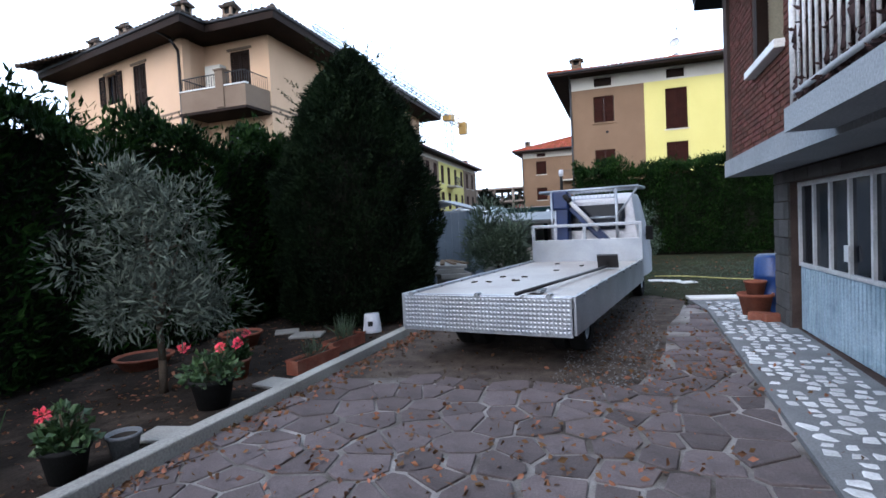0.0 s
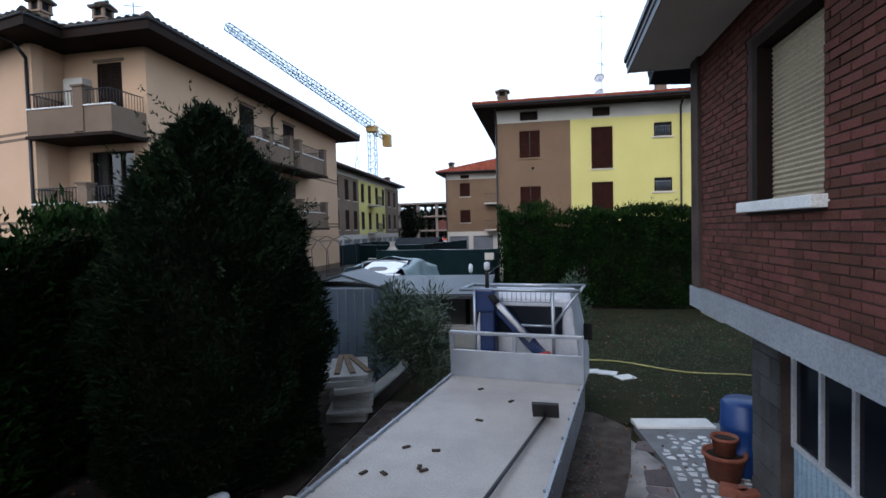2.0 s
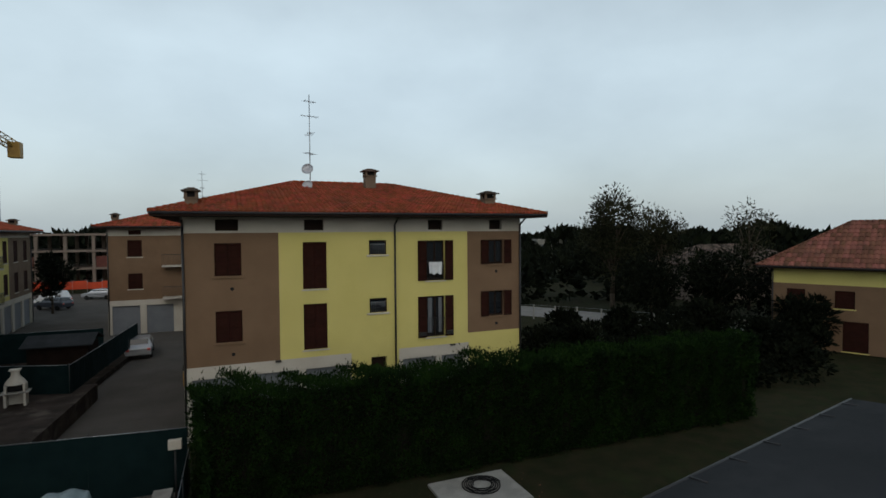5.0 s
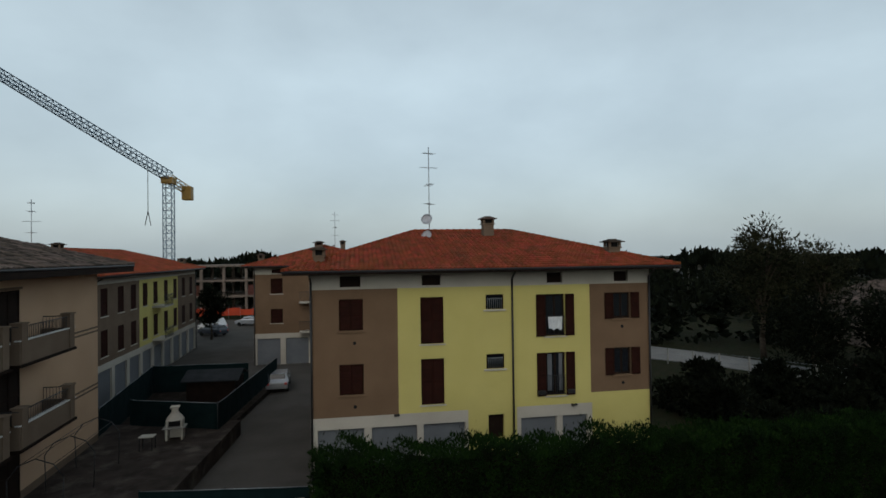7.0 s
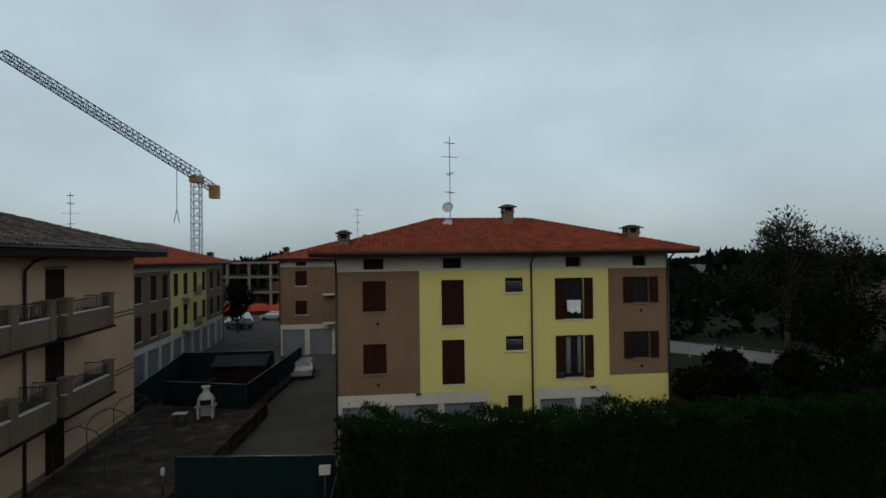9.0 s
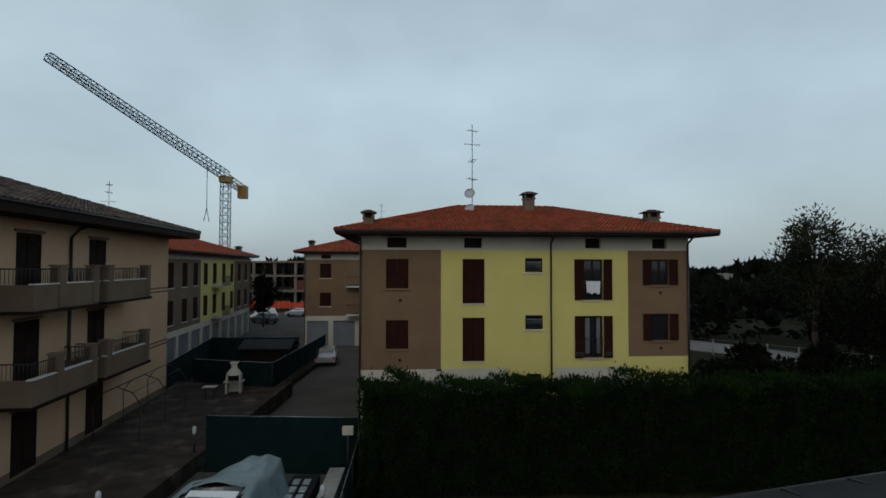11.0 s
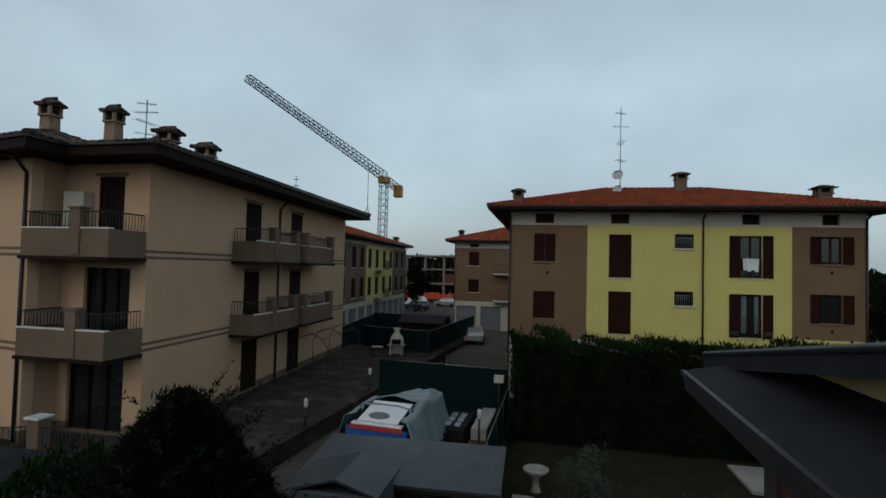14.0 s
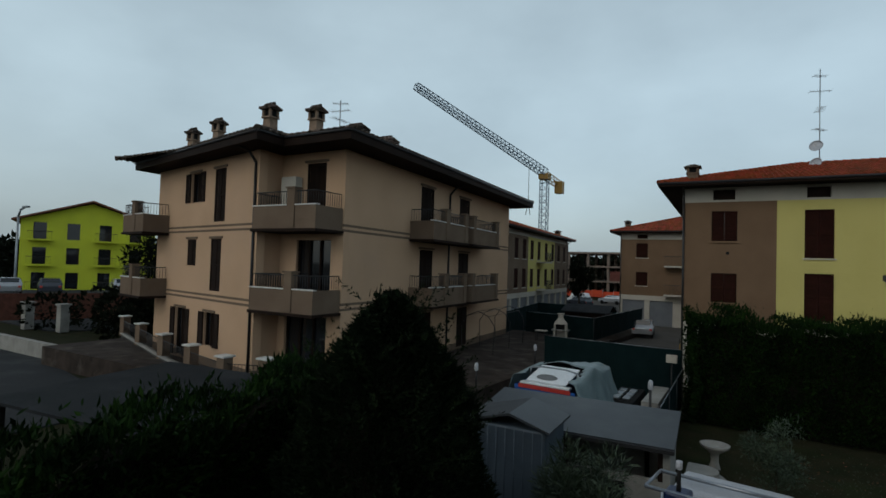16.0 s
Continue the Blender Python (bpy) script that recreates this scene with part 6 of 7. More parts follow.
    for j, (a, b) in enumerate(zip(grid, grid[1:])):
        for i in range(nu):
            q = abs(-1 + 2 * (i + 0.5) / nu)
            if q < 0.50 - 0.03 * math.sin(j) and j < 10 - 8 * (q / 0.62) ** 6:
                continue
            bm.faces.new((a[i], a[i + 1], b[i + 1], b[i])).smooth = True
    loose = [v for v in bm.verts if not v.link_faces]
    bmesh.ops.delete(bm, geom=loose, context="VERTS")
    ob = part("tarpaulin", bm, "tarp", t, "creased grey-green tarpaulin, open over the stern")
    ob.modifiers.new("thickness", "SOLIDIFY").thickness = 0.012


boat()


def long_shed():
    t = thing("lean_to_shed", pose(-4.2, 16.7, 0.0, 0, 0, 3), "long low shed with grey sheet roof against the yards", "shed")
    bm = side_prism(bmesh.new(), [(-1.25, 1.72), (1.15, 1.98), (1.15, 2.04), (-1.25, 1.78)], -2.35, 2.4)
    r = part("shed_roof", bm, "roof_sheet", t, "grey sheet roof, wet and stained")
    part("gutter", one_box(-2.35, 2.4, -1.3, -1.245, 1.66, 1.74), "dark_metal", t)
    part("shed_wall", one_box(-2.3, 2.3, 0.9, 1.05, 0.0, 1.93), "concrete", t)
    part("shed_wall", one_box(-2.3, -2.15, -1.0, 0.9, 0.0, 1.73), "concrete", t)
    part("shed_wall", one_box(2.15, 2.3, -1.0, 0.9, 0.0, 1.73), "concrete", t)
    part("low_wall", one_box(-2.15, 2.15, -1.0, -0.85, 0.0, 0.95), "concrete", t)
    part("opening_shadow", one_box(0.9, 1.35, -1.02, -1.005, 0.35, 0.8), "rubber", t)
    for x in (-2.1, 0.0, 2.1):
        part("shed_post", one_box(x - 0.05, x + 0.05, -1.0, -0.9, 0.95, 1.74), "dark_wood", t)


long_shed()


def sheet_hut():
    t = thing("metal_garden_shed", pose(-4.95, 14.2, 0.03, 0, 0, 2), "blue-grey sheet metal garden shed with low gable roof", "shed")
    part("shed_body", one_box(-0.9, 0.9, -0.3, 1.15, 0.0, 2.1, bevel=0.05), "grey_sheet", t)
    bm = bmesh.new()
    for k in range(9):
        x = -0.82 + 0.205 * k
        rod(bm, (x, -0.305, 0.05), (x, -0.305, 2.05), 0.012, seg=5)
    part("sheet_rib", bm, "grey_sheet", t)
    bm = bmesh.new()
    a = [bm.verts.new((x, -0.38, z)) for x, z in ((-1.05, 2.05), (0.1, 2.36), (1.0, 2.08), (1.0, 2.13), (0.1, 2.41), (-1.05, 2.1))]
    b = [bm.verts.new((v.co.x, 1.28, v.co.z)) for v in a]
    bm.faces.new(a)
    bm.faces.new(b[::-1])
    for i in range(6):
        bm.faces.new((a[i], b[i], b[(i + 1) % 6], a[(i + 1) % 6]))
    bmesh.ops.recalc_face_normals(bm, faces=bm.faces)
    part("shed_roof", bm, "roof_sheet", t)


sheet_hut()
t = thing("paving_slab_path", pose(-3.85, 14.2, 0.03), "narrow pale concrete slab beside the metal shed", "slab")
part("slab", one_box(-0.14, 0.14, -1.9, 1.9, 0, 0.06, bevel=0.01), "concrete", t)

# stacked curved concrete steps and round planter by the fence
t = thing("concrete_steps", pose(-1.35, 17.9, 0.0), "white concrete steps with rounded treads", "steps")
for k in range(4):
    r, bm = 0.85 - 0.16 * k, bmesh.new()
    pts = [(r * math.cos(a), r * math.sin(a)) for a in [math.pi * (-0.5 + i / 14) for i in range(15)]]
    prism(bm, [(-0.35, pts[-1][1])] + [(-0.35, -r)] + pts, 0.18 * k + 0.002 * k, 0.18 * (k + 1))
    part("step", bm, "concrete", t)
t = thing("round_planter", pose(-1.2, 20.4, 0.0), "pale round stone planter on a foot", "planter")
bm = bmesh.new()
lathe(bm, [(0.16, 0), (0.1, 0.2), (0.12, 0.42), (0.36, 0.6), (0.4, 0.68), (0.34, 0.68), (0.28, 0.6), (0.0, 0.58)], 24)
part("bowl", bm, "concrete", t)
t = thing("concrete_slab", pose(-0.2, 17.2, 0.0), "white concrete slab lying in the yard", "slab")
part("slab", one_box(-0.45, 0.45, -0.6, 0.6, 0, 0.08, bevel=0.01), "marble", t)
t = thing("black_crates", pose(-4.2, 23.3, 0.25), "block of dark plastic crates with bottles on top", "crates")
part("crate", one_box(-0.45, 0.45, -1.2, 1.2, 0, 0.85, bevel=0.03), "rubber", t)
for k in range(6):
    part("lid", one_box(-0.3 + 0.34 * (k % 2), -0.06 + 0.34 * (k % 2), -0.95 + 0.6 * (k // 2), -0.55 + 0.6 * (k // 2), 0.852, 0.93, bevel=0.02), "galvanised", t)
t = thing("concrete_bench", pose(-3.2, 23.2, 0.25), "grey concrete wall bench with brick end", "bench")
part("bench_block", one_box(-0.27, 0.27, -1.3, 1.5, 0, 1.0, bevel=0.02), "concrete", t)
part("brick_end", one_box(-0.3, 0.3, -1.75, -1.302, 0, 0.62, bevel=0.015), "brick", t)
for x, y, z0, h in ((-3.05, 21.0, 0.25, 1.9), (-9.2, 27.4, 0.88, 1.05), (-9.4, 21.5, 0.88, 1.0)):
    t = thing("bollard_lamp", pose(x, y, z0), "slim dark garden lamp post with white globe top", "lamp", "bollard lamps")
    bm = bmesh.new()
    rod(bm, (0, 0, 0), (0, 0, h - 0.3), 0.04, seg=10)
    part("pole", bm, "dark_metal", t)
    bm = bmesh.new()
    lathe(bm, [(0.05, h - 0.3), (0.075, h - 0.25), (0.075, h - 0.06), (0.04, h), (0.0, h + 0.01)], 14)
    part("globe", bm, "white_metal", t)
t = thing("letter_box", pose(-3.0, 25.9, 0.25), "pale grey utility box on a post", "box")
bm = bmesh.new()
rod(bm, (0, 0, 0), (0, 0, 1.75), 0.03, seg=8)
part("post", bm, "dark_metal", t)
part("box_body", one_box(-0.2, 0.2, -0.1, 0.1, 1.75, 2.05, bevel=0.01), "pale_plaster", t)
t = thing("wheelie_bins", pose(-4.0, 41.5, 0.02), "yellow and black waste bags against the wall", "waste bin")
part("bin", one_box(-0.3, 0.3, -0.35, 0.35, 0, 0.85, bevel=0.05), "crane_yellow", t)
part("bag", one_box(-0.32, 0.3, -0.3, 0.34, 0.852, 1.25, bevel=0.12), "rubber", t)

# terrace parapet with posts towards the road
TP = [(-32.0, 20.8), (-28.0, 19.4), (-23.6, 17.9), (-20.0, 16.8), (-16.9, 16.0), (-15.4, 16.6), (-9.6, 16.5)]
t = thing("terrace_wall", pose(0, 0, 0), "retaining wall of the terrace with plastered posts and iron rails", "wall")
for a, b in zip(TP, TP[1:]):
    L = math.dist(a, b)
    m = along(a, b)
    part("retaining_wall", one_box(0, L, -0.2, 0.0, -0.05, 1.0), "grey_block", t, m=m)
    part("coping", one_box(0, L, -0.24, 0.04, 1.002, 1.06), "concrete", t, m=m)
    bm = bmesh.new()
    n = int(L / 0.14)
    for k in range(1, n):
        rod(bm, (L * k / n, -0.1, 1.06), (L * k / n, -0.1, 1.75), 0.01, seg=4)
    rod(bm, (0, -0.1, 1.76), (L, -0.1, 1.76), 0.018, seg=5)
    part("railing", bm, "dark_metal", t, m=m)
for x, y in TP[:-1]:
    part("post", one_box(x - 0.2, x + 0.2, y - 0.2, y + 0.2, 0.9, 1.98, bevel=0.01), "taupe_plaster", t)
    part("post_cap", one_box(x - 0.27, x + 0.27, y - 0.27, y + 0.27, 1.982, 2.05, bevel=0.015), "marble", t)
bm = one_box(-45, -25.5, 16.9, 17.2, -0.1, 0.8)
tagged(part("ramp_wall", bm, "concrete", m=pose(0, 0, 0)), "white concrete wall beside the ramp", "wall", kind="structure")

t = thing("carport", pose(-13.2, 11.6, 0, 0, 0, 6), "carport with flat dark grey sheet roof", "carport")
bm = side_prism(bmesh.new(), [(-2.7, 2.05), (2.3, 2.15), (2.3, 2.22), (-2.7, 2.12)], -3.0, 3.2)
part("carport_roof", bm, "bitumen", t)
for sx in (-2.8, 3.0):
    for sy in (-2.4, 2.1):
        part("carport_post", one_box(sx - 0.06, sx + 0.06, sy - 0.06, sy + 0.06, 0, 2.06), "dark_metal", t)

# wire pergola against the pink block
t = thing("wire_pergola", pose(-13.2, 31.5, 0.9, 0, 0, 4), "thin bent iron pergola frame on the terrace", "pergola")
for y in (-2.6, 0.0, 2.6):
    bm = bmesh.new()
    for s in (-1, 1):
        pipe(bm, [(0.9 * s, y, 0), (0.95 * s, y, 1.5), (0.6 * s, y, 2.0), (0, y, 2.25)], 0.02, 5)
    part("hoop", bm, "dark_metal", t)
bm = bmesh.new()
for x, z in ((-0.6, 2.0), (0, 2.25), (0.6, 2.0)):
    rod(bm, (x, -2.6, z), (x, 2.6, z), 0.012, seg=5)
part("cross_wire", bm, "dark_metal", t)


# ---- vehicles ----
def car(m, paint, label, van=False):
    t = thing("parked_car", m, label, "car", "parked cars")
    h = 1.85 if van else 1.45
    sec = [(-2.0, 0.35), (-2.02, 0.85), (-1.85, 1.0), (-1.45, h), (0.35 if not van else 0.9, h), (1.1 if not van else 1.35, 0.98), (1.95, 0.8), (2.0, 0.35)]
    bm = side_prism(bmesh.new(), sec, -0.82, 0.82)
    for v in bm.verts:
        if v.co.z > 1.1:
            v.co.x *= 0.84
    bmesh.ops.bevel(bm, geom=list(bm.edges), offset=0.07, segments=2, affect="EDGES", profile=0.5)
    body = part("body", bm, paint, t)
    for s in (-1, 1):
        part("side_window", one_box(s * 0.765 - 0.02, s * 0.765 + 0.02, -1.3, 0.45, 1.02, h - 0.14, bevel=0.01), "glass", body)
    for y, a in ((-1.66, 22), (0.78, -52)):
        part("windscreen", one_box(-0.62, 0.62, -0.02, 0.02, -0.24, 0.24, bevel=0.01), "glass", body, m=pose(0, y - 0.03 * (1 if y < 0 else -2), 1.24, -a * 0.9 if y < 0 else -a, 0, 0))
    for s in (-1, 1):
        part("rear_lamp", one_box(s * 0.66 - 0.1, s * 0.66 + 0.1, -2.05, -1.98, 0.68, 0.85, bevel=0.02), "red_paint", body)
        part("headlight", one_box(s * 0.62 - 0.13, s * 0.62 + 0.13, 1.92, 2.0, 0.62, 0.76, bevel=0.02), "white_metal", body)
        for y in (-1.25, 1.25):
            bm = bmesh.new()
            lathe(bm, [(0.0, -0.05), (0.18, -0.08), (0.29, -0.09), (0.31, 0.0), (0.29, 0.09), (0.0, 0.08)], 16)
            part("wheel", bm, "rubber", t, m=pose(s * 0.76, y, 0.31, 0, 90, 0))
    return t


car(pose(-8.2, 51.5, 0.02, 0, 0, 6), "car_silver", "silver hatchback parked by the netted garden")
car(pose(-22.5, 83, 0.02, 0, 0, 60), "car_dark", "dark car parked near the building site")
car(pose(-24.0, 88, 0.02, 0, 0, 65), "car_white", "white van parked near the building site", True)
car(pose(-20.0, 93, 0.02, 0, 0, 80), "car_silver", "silver car parked near the building site")
car(pose(-15.0, 90, 0.02, 0, 0, 85), "car_white", "white car parked near the building site", True)
car(pose(-10.0, 96, 0.02, 0, 0, 90), "car_silver", "silver car driving along the far street")
car(pose(40.0, 45.5, 0.0, 0, 0, 60), "car_red", "dark red car standing on the gravel lane")
car(pose(36.0, 43.0, 0.0, 0, 0, 50), "car_white", "white car standing by the hedge of the lane")
STREET = pose(-54.0, 23.0, 0, 0, 0, 64.5)
tagged(part("raised_street", one_box(-18, 24, -1.5, 9.0, -0.2, 1.9), "asphalt", m=STREET), "raised asphalt street in front of the yellow-green house", "road", kind="structure")
tagged(part("street_wall", one_box(-18, 24, -1.75, -1.502, -0.2, 2.2), "brick", m=STREET), "red-brown low wall along the raised street", "wall", kind="structure")
for i, x in enumerate((-3.5, 0.2, 3.0, 8.5, 12.0)):
    car(STREET @ pose(x, 2.0 + 0.3 * (i % 2), 1.9, 0, 0, 4), ("car_white", "car_silver", "car_dark", "car_silver", "car_white")[i], "car parked along the raised street")
car(pose(-29.5, 26.0, 0.9, 0, 0, 10), "car_white", "white van behind the block", True)

# lane fence
t = thing("wire_fence", pose(0, 0, 0), "wire mesh fence on thin concrete posts along the lane", "fence")
lane = [(18, 60), (24, 57.5), (30, 51), (40, 37.4), (60, 31)]
for a, b in zip(lane, lane[1:]):
    n = max(2, int(math.dist(a, b) / 2.2))
    for k in range(n):
        x, y = a[0] + (b[0] - a[0]) * k / n, a[1] + (b[1] - a[1]) * k / n
        part("post", one_box(x - 0.05, x + 0.05, y - 0.05, y + 0.05, 0, 1.5), "concrete", t)
    bm = bmesh.new()
    for z in (0.3, 0.7, 1.1, 1.45):
        rod(bm, (*a, z), (*b, z), 0.012, seg=4)
    part("wire", bm, "galvanised", t)
for x, y, h, rz in ((17.0, 58.0, 4.2, 10), (24.5, 78.0, 4.5, 30)):
    t = thing("old_farmhouse", pose(x, y, 0, 0, 0, rz), "old low farmhouse with grey tiled roof", "house")
    part("wall", one_box(0, 9, 0, 7, 0, h), "far_wall", t)
    tiled_roof([(-0.6, -0.6), (9.6, -0.6), (9.6, 7.6), (-0.6, 7.6)], h, ((3, 3.5, h + 1.8), (6, 3.5, h + 1.8)), "old_tile", t, 0.7, 0.45)
    for u in (1.5, 4.0, 6.8):
        part("window", one_box(u, u + 0.9, -0.03, -0.002, 1.6, 2.9), "glass", t)
t = thing("old_farmhouse", pose(52, 58.0, 0, 0, 0, -10), "old low farmhouse with grey tiled roof", "house")
part("wall", one_box(0, 16, 0, 8, 0, 4.6), "far_wall", t)
tiled_roof([(-0.8, -0.8), (16.8, -0.8), (16.8, 8.8), (-0.8, 8.8)], 4.6, ((4, 4, 7.0), (12, 4, 7.0)), "old_tile", t, 0.7, 0.45)
for i, (x, y, w) in enumerate(((120, 210, 30), (170, 200, 40))):
    t = thing("warehouse", pose(x, y, 0, 0, 0, -20), "pale low warehouse far out on the plain", "warehouse")
    part("wall", one_box(0, w, 0, 14, 0, 5.0), "concrete", t)
    part("roof", one_box(-0.3, w + 0.3, -0.3, 14.3, 5.002, 5.5), "concrete", t)
    for k in range(int(w / 6)):
        part("gate", one_box(2 + 6 * k, 5 + 6 * k, -0.06, -0.003, 0, 3.2), "garage_grey", t)

# house with orange roof to the east
bays = [(1.0, 2.2, 3.2, 4.5), (4.0, 5.2, 3.2, 4.5), (7.5, 8.7, 3.2, 4.5), (1.0, 2.2, 0.9, 2.3), (4.5, 6.0, 0.1, 2.3)]
plain_block("house", along((38.0, 36.5), (43.5, 25.5)), 12.3, 10.0, 6.2, bays, "two-storey house with yellow frieze and brown-red tile roof", [(0, 12.3, 4.9, 6.2, 1)], ["brown_plaster", "yellow_plaster"], "brown_plaster", roof="brown_tile", ridge_in=4.5, rise=3.4)

# bright yellow-green gabled house
LG = pose(-64.0, 27.8, 1.0, 0, 0, 64.5) @ Matrix.Diagonal((0.86, 0.86, 0.86, 1))
t = thing("apartment_house", LG, "bright yellow-green apartment house with gable roof and balconies", "building")
holes = [(1.2 + 3.3 * i, 2.5 + 3.3 * i, 1.0 + 3.0 * j, 3.0 + 3.0 * j) for i in range(4) for j in range(3)]
part("wall", pierced(0, 14, 0, 9.3, 0.3, holes), "lime_plaster", t)
bm = bmesh.new()
for y in (0.0, 11.0):
    vs = [bm.verts.new(p) for p in ((0, y, 9.3), (14, y, 9.3), (7, y, 11.6))]
    bm.faces.new(vs if y == 0 else vs[::-1])
box(bm, 0, 0.3, 0.31, 11, 0, 9.3)
box(bm, 13.7, 14, 0.31, 11, 0, 9.3)
box(bm, 0.3, 13.7, 10.7, 11, 0, 9.3)
part("side_wall", bm, "lime_plaster", t)
# solid dark filling added behind the windows for unlit rooms
part("dark_infill", one_box(0.3, 13.7, 0.6, 10.5, 0, 9.2), "dark_wood", t)
for h in holes:
    part("window", one_box(h[0], h[1], 0.15, 0.2, h[2], h[3]), "glass", t)
for i in (0, 2, 3):
    for j in (0, 1, 2):
        b = part("balcony", one_box(0.7 + 3.3 * i, 3.1 + 3.3 * i, -1.1, -0.005, 0.8 + 3 * j, 0.95 + 3 * j), "lime_plaster", t)
        bm = bmesh.new()
        for k in range(13):
            rod(bm, (0.75 + 3.3 * i + 0.19 * k, -1.05, 0.95 + 3 * j), (0.75 + 3.3 * i + 0.19 * k, -1.05, 1.9 + 3 * j), 0.015, seg=4)
        rod(bm, (0.7 + 3.3 * i, -1.05, 1.9 + 3 * j), (3.1 + 3.3 * i, -1.05, 1.9 + 3 * j), 0.03, seg=5)
        part("railing", bm, "dark_metal", b)
bm = bmesh.new()
a = [bm.verts.new(p) for p in ((-0.8, -0.9, 9.05), (7, -0.9, 11.75), (14.8, -0.9, 9.05), (14.8, -0.9, 9.25), (7, -0.9, 11.95), (-0.8, -0.9, 9.25))]
b = [bm.verts.new((v.co.x, 11.8, v.co.z)) for v in a]
bm.faces.new(a)
bm.faces.new(b[::-1])
for i in range(6):
    bm.faces.new((a[i], b[i], b[(i + 1) % 6], a[(i + 1) % 6]))
bmesh.ops.recalc_face_normals(bm, faces=bm.faces)
part("roof", bm, "brown_tile", t)
for x, y, h in ((-56, 24.5, 9.5), (-17.5, 100, 9.0)):
    t = thing("street_lamp", pose(x, y, 0), "tall grey street lamp", "street lamp", "street lamps")
    bm = bmesh.new()
    pipe(bm, [(0, 0, 0), (0, 0, h - 0.8), (0.4, 0, h - 0.2), (1.2, 0, h)], 0.09, 8)
    part("pole", bm, "galvanised", t)
    part("lamp_head", one_box(1.0, 1.8, -0.15, 0.15, h - 0.05, h + 0.1, bevel=0.03), "galvanised", t)
for x, y in ((-45.8, 21.5), (-42.5, 22.3)):
    t = thing("gate_pillar", pose(x, y, 0), "grey gate pillar with a flat cap", "pillar", "gate pillars")
    part("shaft", one_box(-0.3, 0.3, -0.3, 0.3, 0, 1.9, bevel=0.02), "concrete", t)
    part("cap", one_box(-0.38, 0.38, -0.38, 0.38, 1.902, 2.0), "concrete", t)


# ---- yard details ----
t = thing("concrete_pad", pose(6.55, 23.4, 0.0, 0, 0, 2), "pale concrete pad at the hedge", "slab")
part("pad", one_box(-1.35, 1.6, -1.35, 0.95, 0, 0.1, bevel=0.01), "concrete", t)
t = thing("coiled_hose", pose(6.9, 23.5, 0.1), "black garden hose coiled on the concrete pad", "hose")
bm = bmesh.new()
pts = [((0.72 - 0.0035 * k) * math.cos(k * 0.29), (0.72 - 0.0035 * k) * math.sin(k * 0.29), 0.025 + 0.00035 * k + 0.01 * math.sin(k)) for k in range(120)]
pipe(bm, pts, 0.02, 6)
part("coil", bm, "rubber", t)
t = thing("garden_hose", pose(0, 0, 0.0), "thin yellow hose lying across the yard", "hose")
bm = bmesh.new()
pipe(bm, [(0.6 + 0.35 * k, 16.4 - 0.12 * k + 0.18 * math.sin(k * 0.8), 0.02) for k in range(22)], 0.018, 6)
part("hose", bm, "yellow_hose", t)
rng = np.random.default_rng(3)
for k, (x, y, a) in enumerate(((0.63, 15.35, 10), (0.98, 15.25, -15), (1.32, 14.95, 30))):
    t = thing("stepping_stone", pose(x, y, 0, 0, 0, a), "pale flat stepping stone on the grass", "stone", "stepping stones")
    part("stone", one_box(-0.2, 0.2, -0.16, 0.16, 0, 0.03, bevel=0.01), "marble", t)
t = thing("concrete_slab", pose(1.75, 12.1, 0.0, 0, 0, 8), "white concrete slab at the end of the paving", "slab")
part("slab", one_box(-0.65, 0.6, -0.2, 0.2, 0, 0.07, bevel=0.012), "marble", t)


def flower_pot(x, y, z, r, h, label, mat="terracotta", fill=True):
    t = thing("flower_pot", pose(x, y, z), label, "pot")
    bm = bmesh.new()
    lathe(bm, [(0.0, 0.0), (r * 0.68, 0), (r * 0.92, h * 0.85), (r, h * 0.86), (r, h), (r * 0.9, h), (r * 0.84, h * 0.8), (0.0, h * 0.8)], 24)
    part("pot", bm, mat, t)
    if fill:
        bm = bmesh.new()
        lathe(bm, [(r * 0.86, h * 0.84), (r * 0.5, h * 0.88), (0, h * 0.86)], 16)
        part("potting_soil", bm, "soil", t)
    return t


def geranium(x, y, z, seed, flowers, spread=0.22, name="geranium"):
    t = thing(name, pose(x, y, z), "bushy geranium with red flowers in a pot", "plant")
    rg = np.random.default_rng(seed)

    def place(r):
        d = r.normal(0, 1, 3)
        d /= np.linalg.norm(d)
        d[2] = abs(d[2])
        return d * np.array((spread, spread, 0.3)) * r.uniform(0.3, 1.0), d

    bm = bmesh.new()
    for k in range(7):
        a = rg.uniform(0, 6.28)
        rod(bm, (0, 0, 0), (0.6 * spread * math.cos(a), 0.6 * spread * math.sin(a), rg.uniform(0.12, 0.28)), 0.008, seg=5)
    part("stem", bm, "twig", t)
    leaf_part("leaves", foliage(420, place, 0.06, seed, 0.1, 0.8), "flower_leaf", t)
    for k in range(flowers):
        a = rg.uniform(0, 6.28)
        c = np.array((spread * 0.9 * math.cos(a), spread * 0.9 * math.sin(a), rg.uniform(0.25, 0.42)))

        def petal(r, c=c):
            d = r.normal(0, 1, 3)
            d /= np.linalg.norm(d)
            return c + d * 0.03, d

        leaf_part("flower", foliage(46, petal, 0.03, seed + k, 0.1, 0.8), "petal", t)
    return t


flower_pot(-3.72, 2.95, 0.03, 0.17, 0.26, "black plastic pot of a geranium beside the kerb", "rubber")
geranium(-3.72, 2.95, 0.27, 201, 1, 0.18)
flower_pot(-3.85, 4.5, 0.03, 0.22, 0.3, "dark round pot of a red geranium", "rubber")
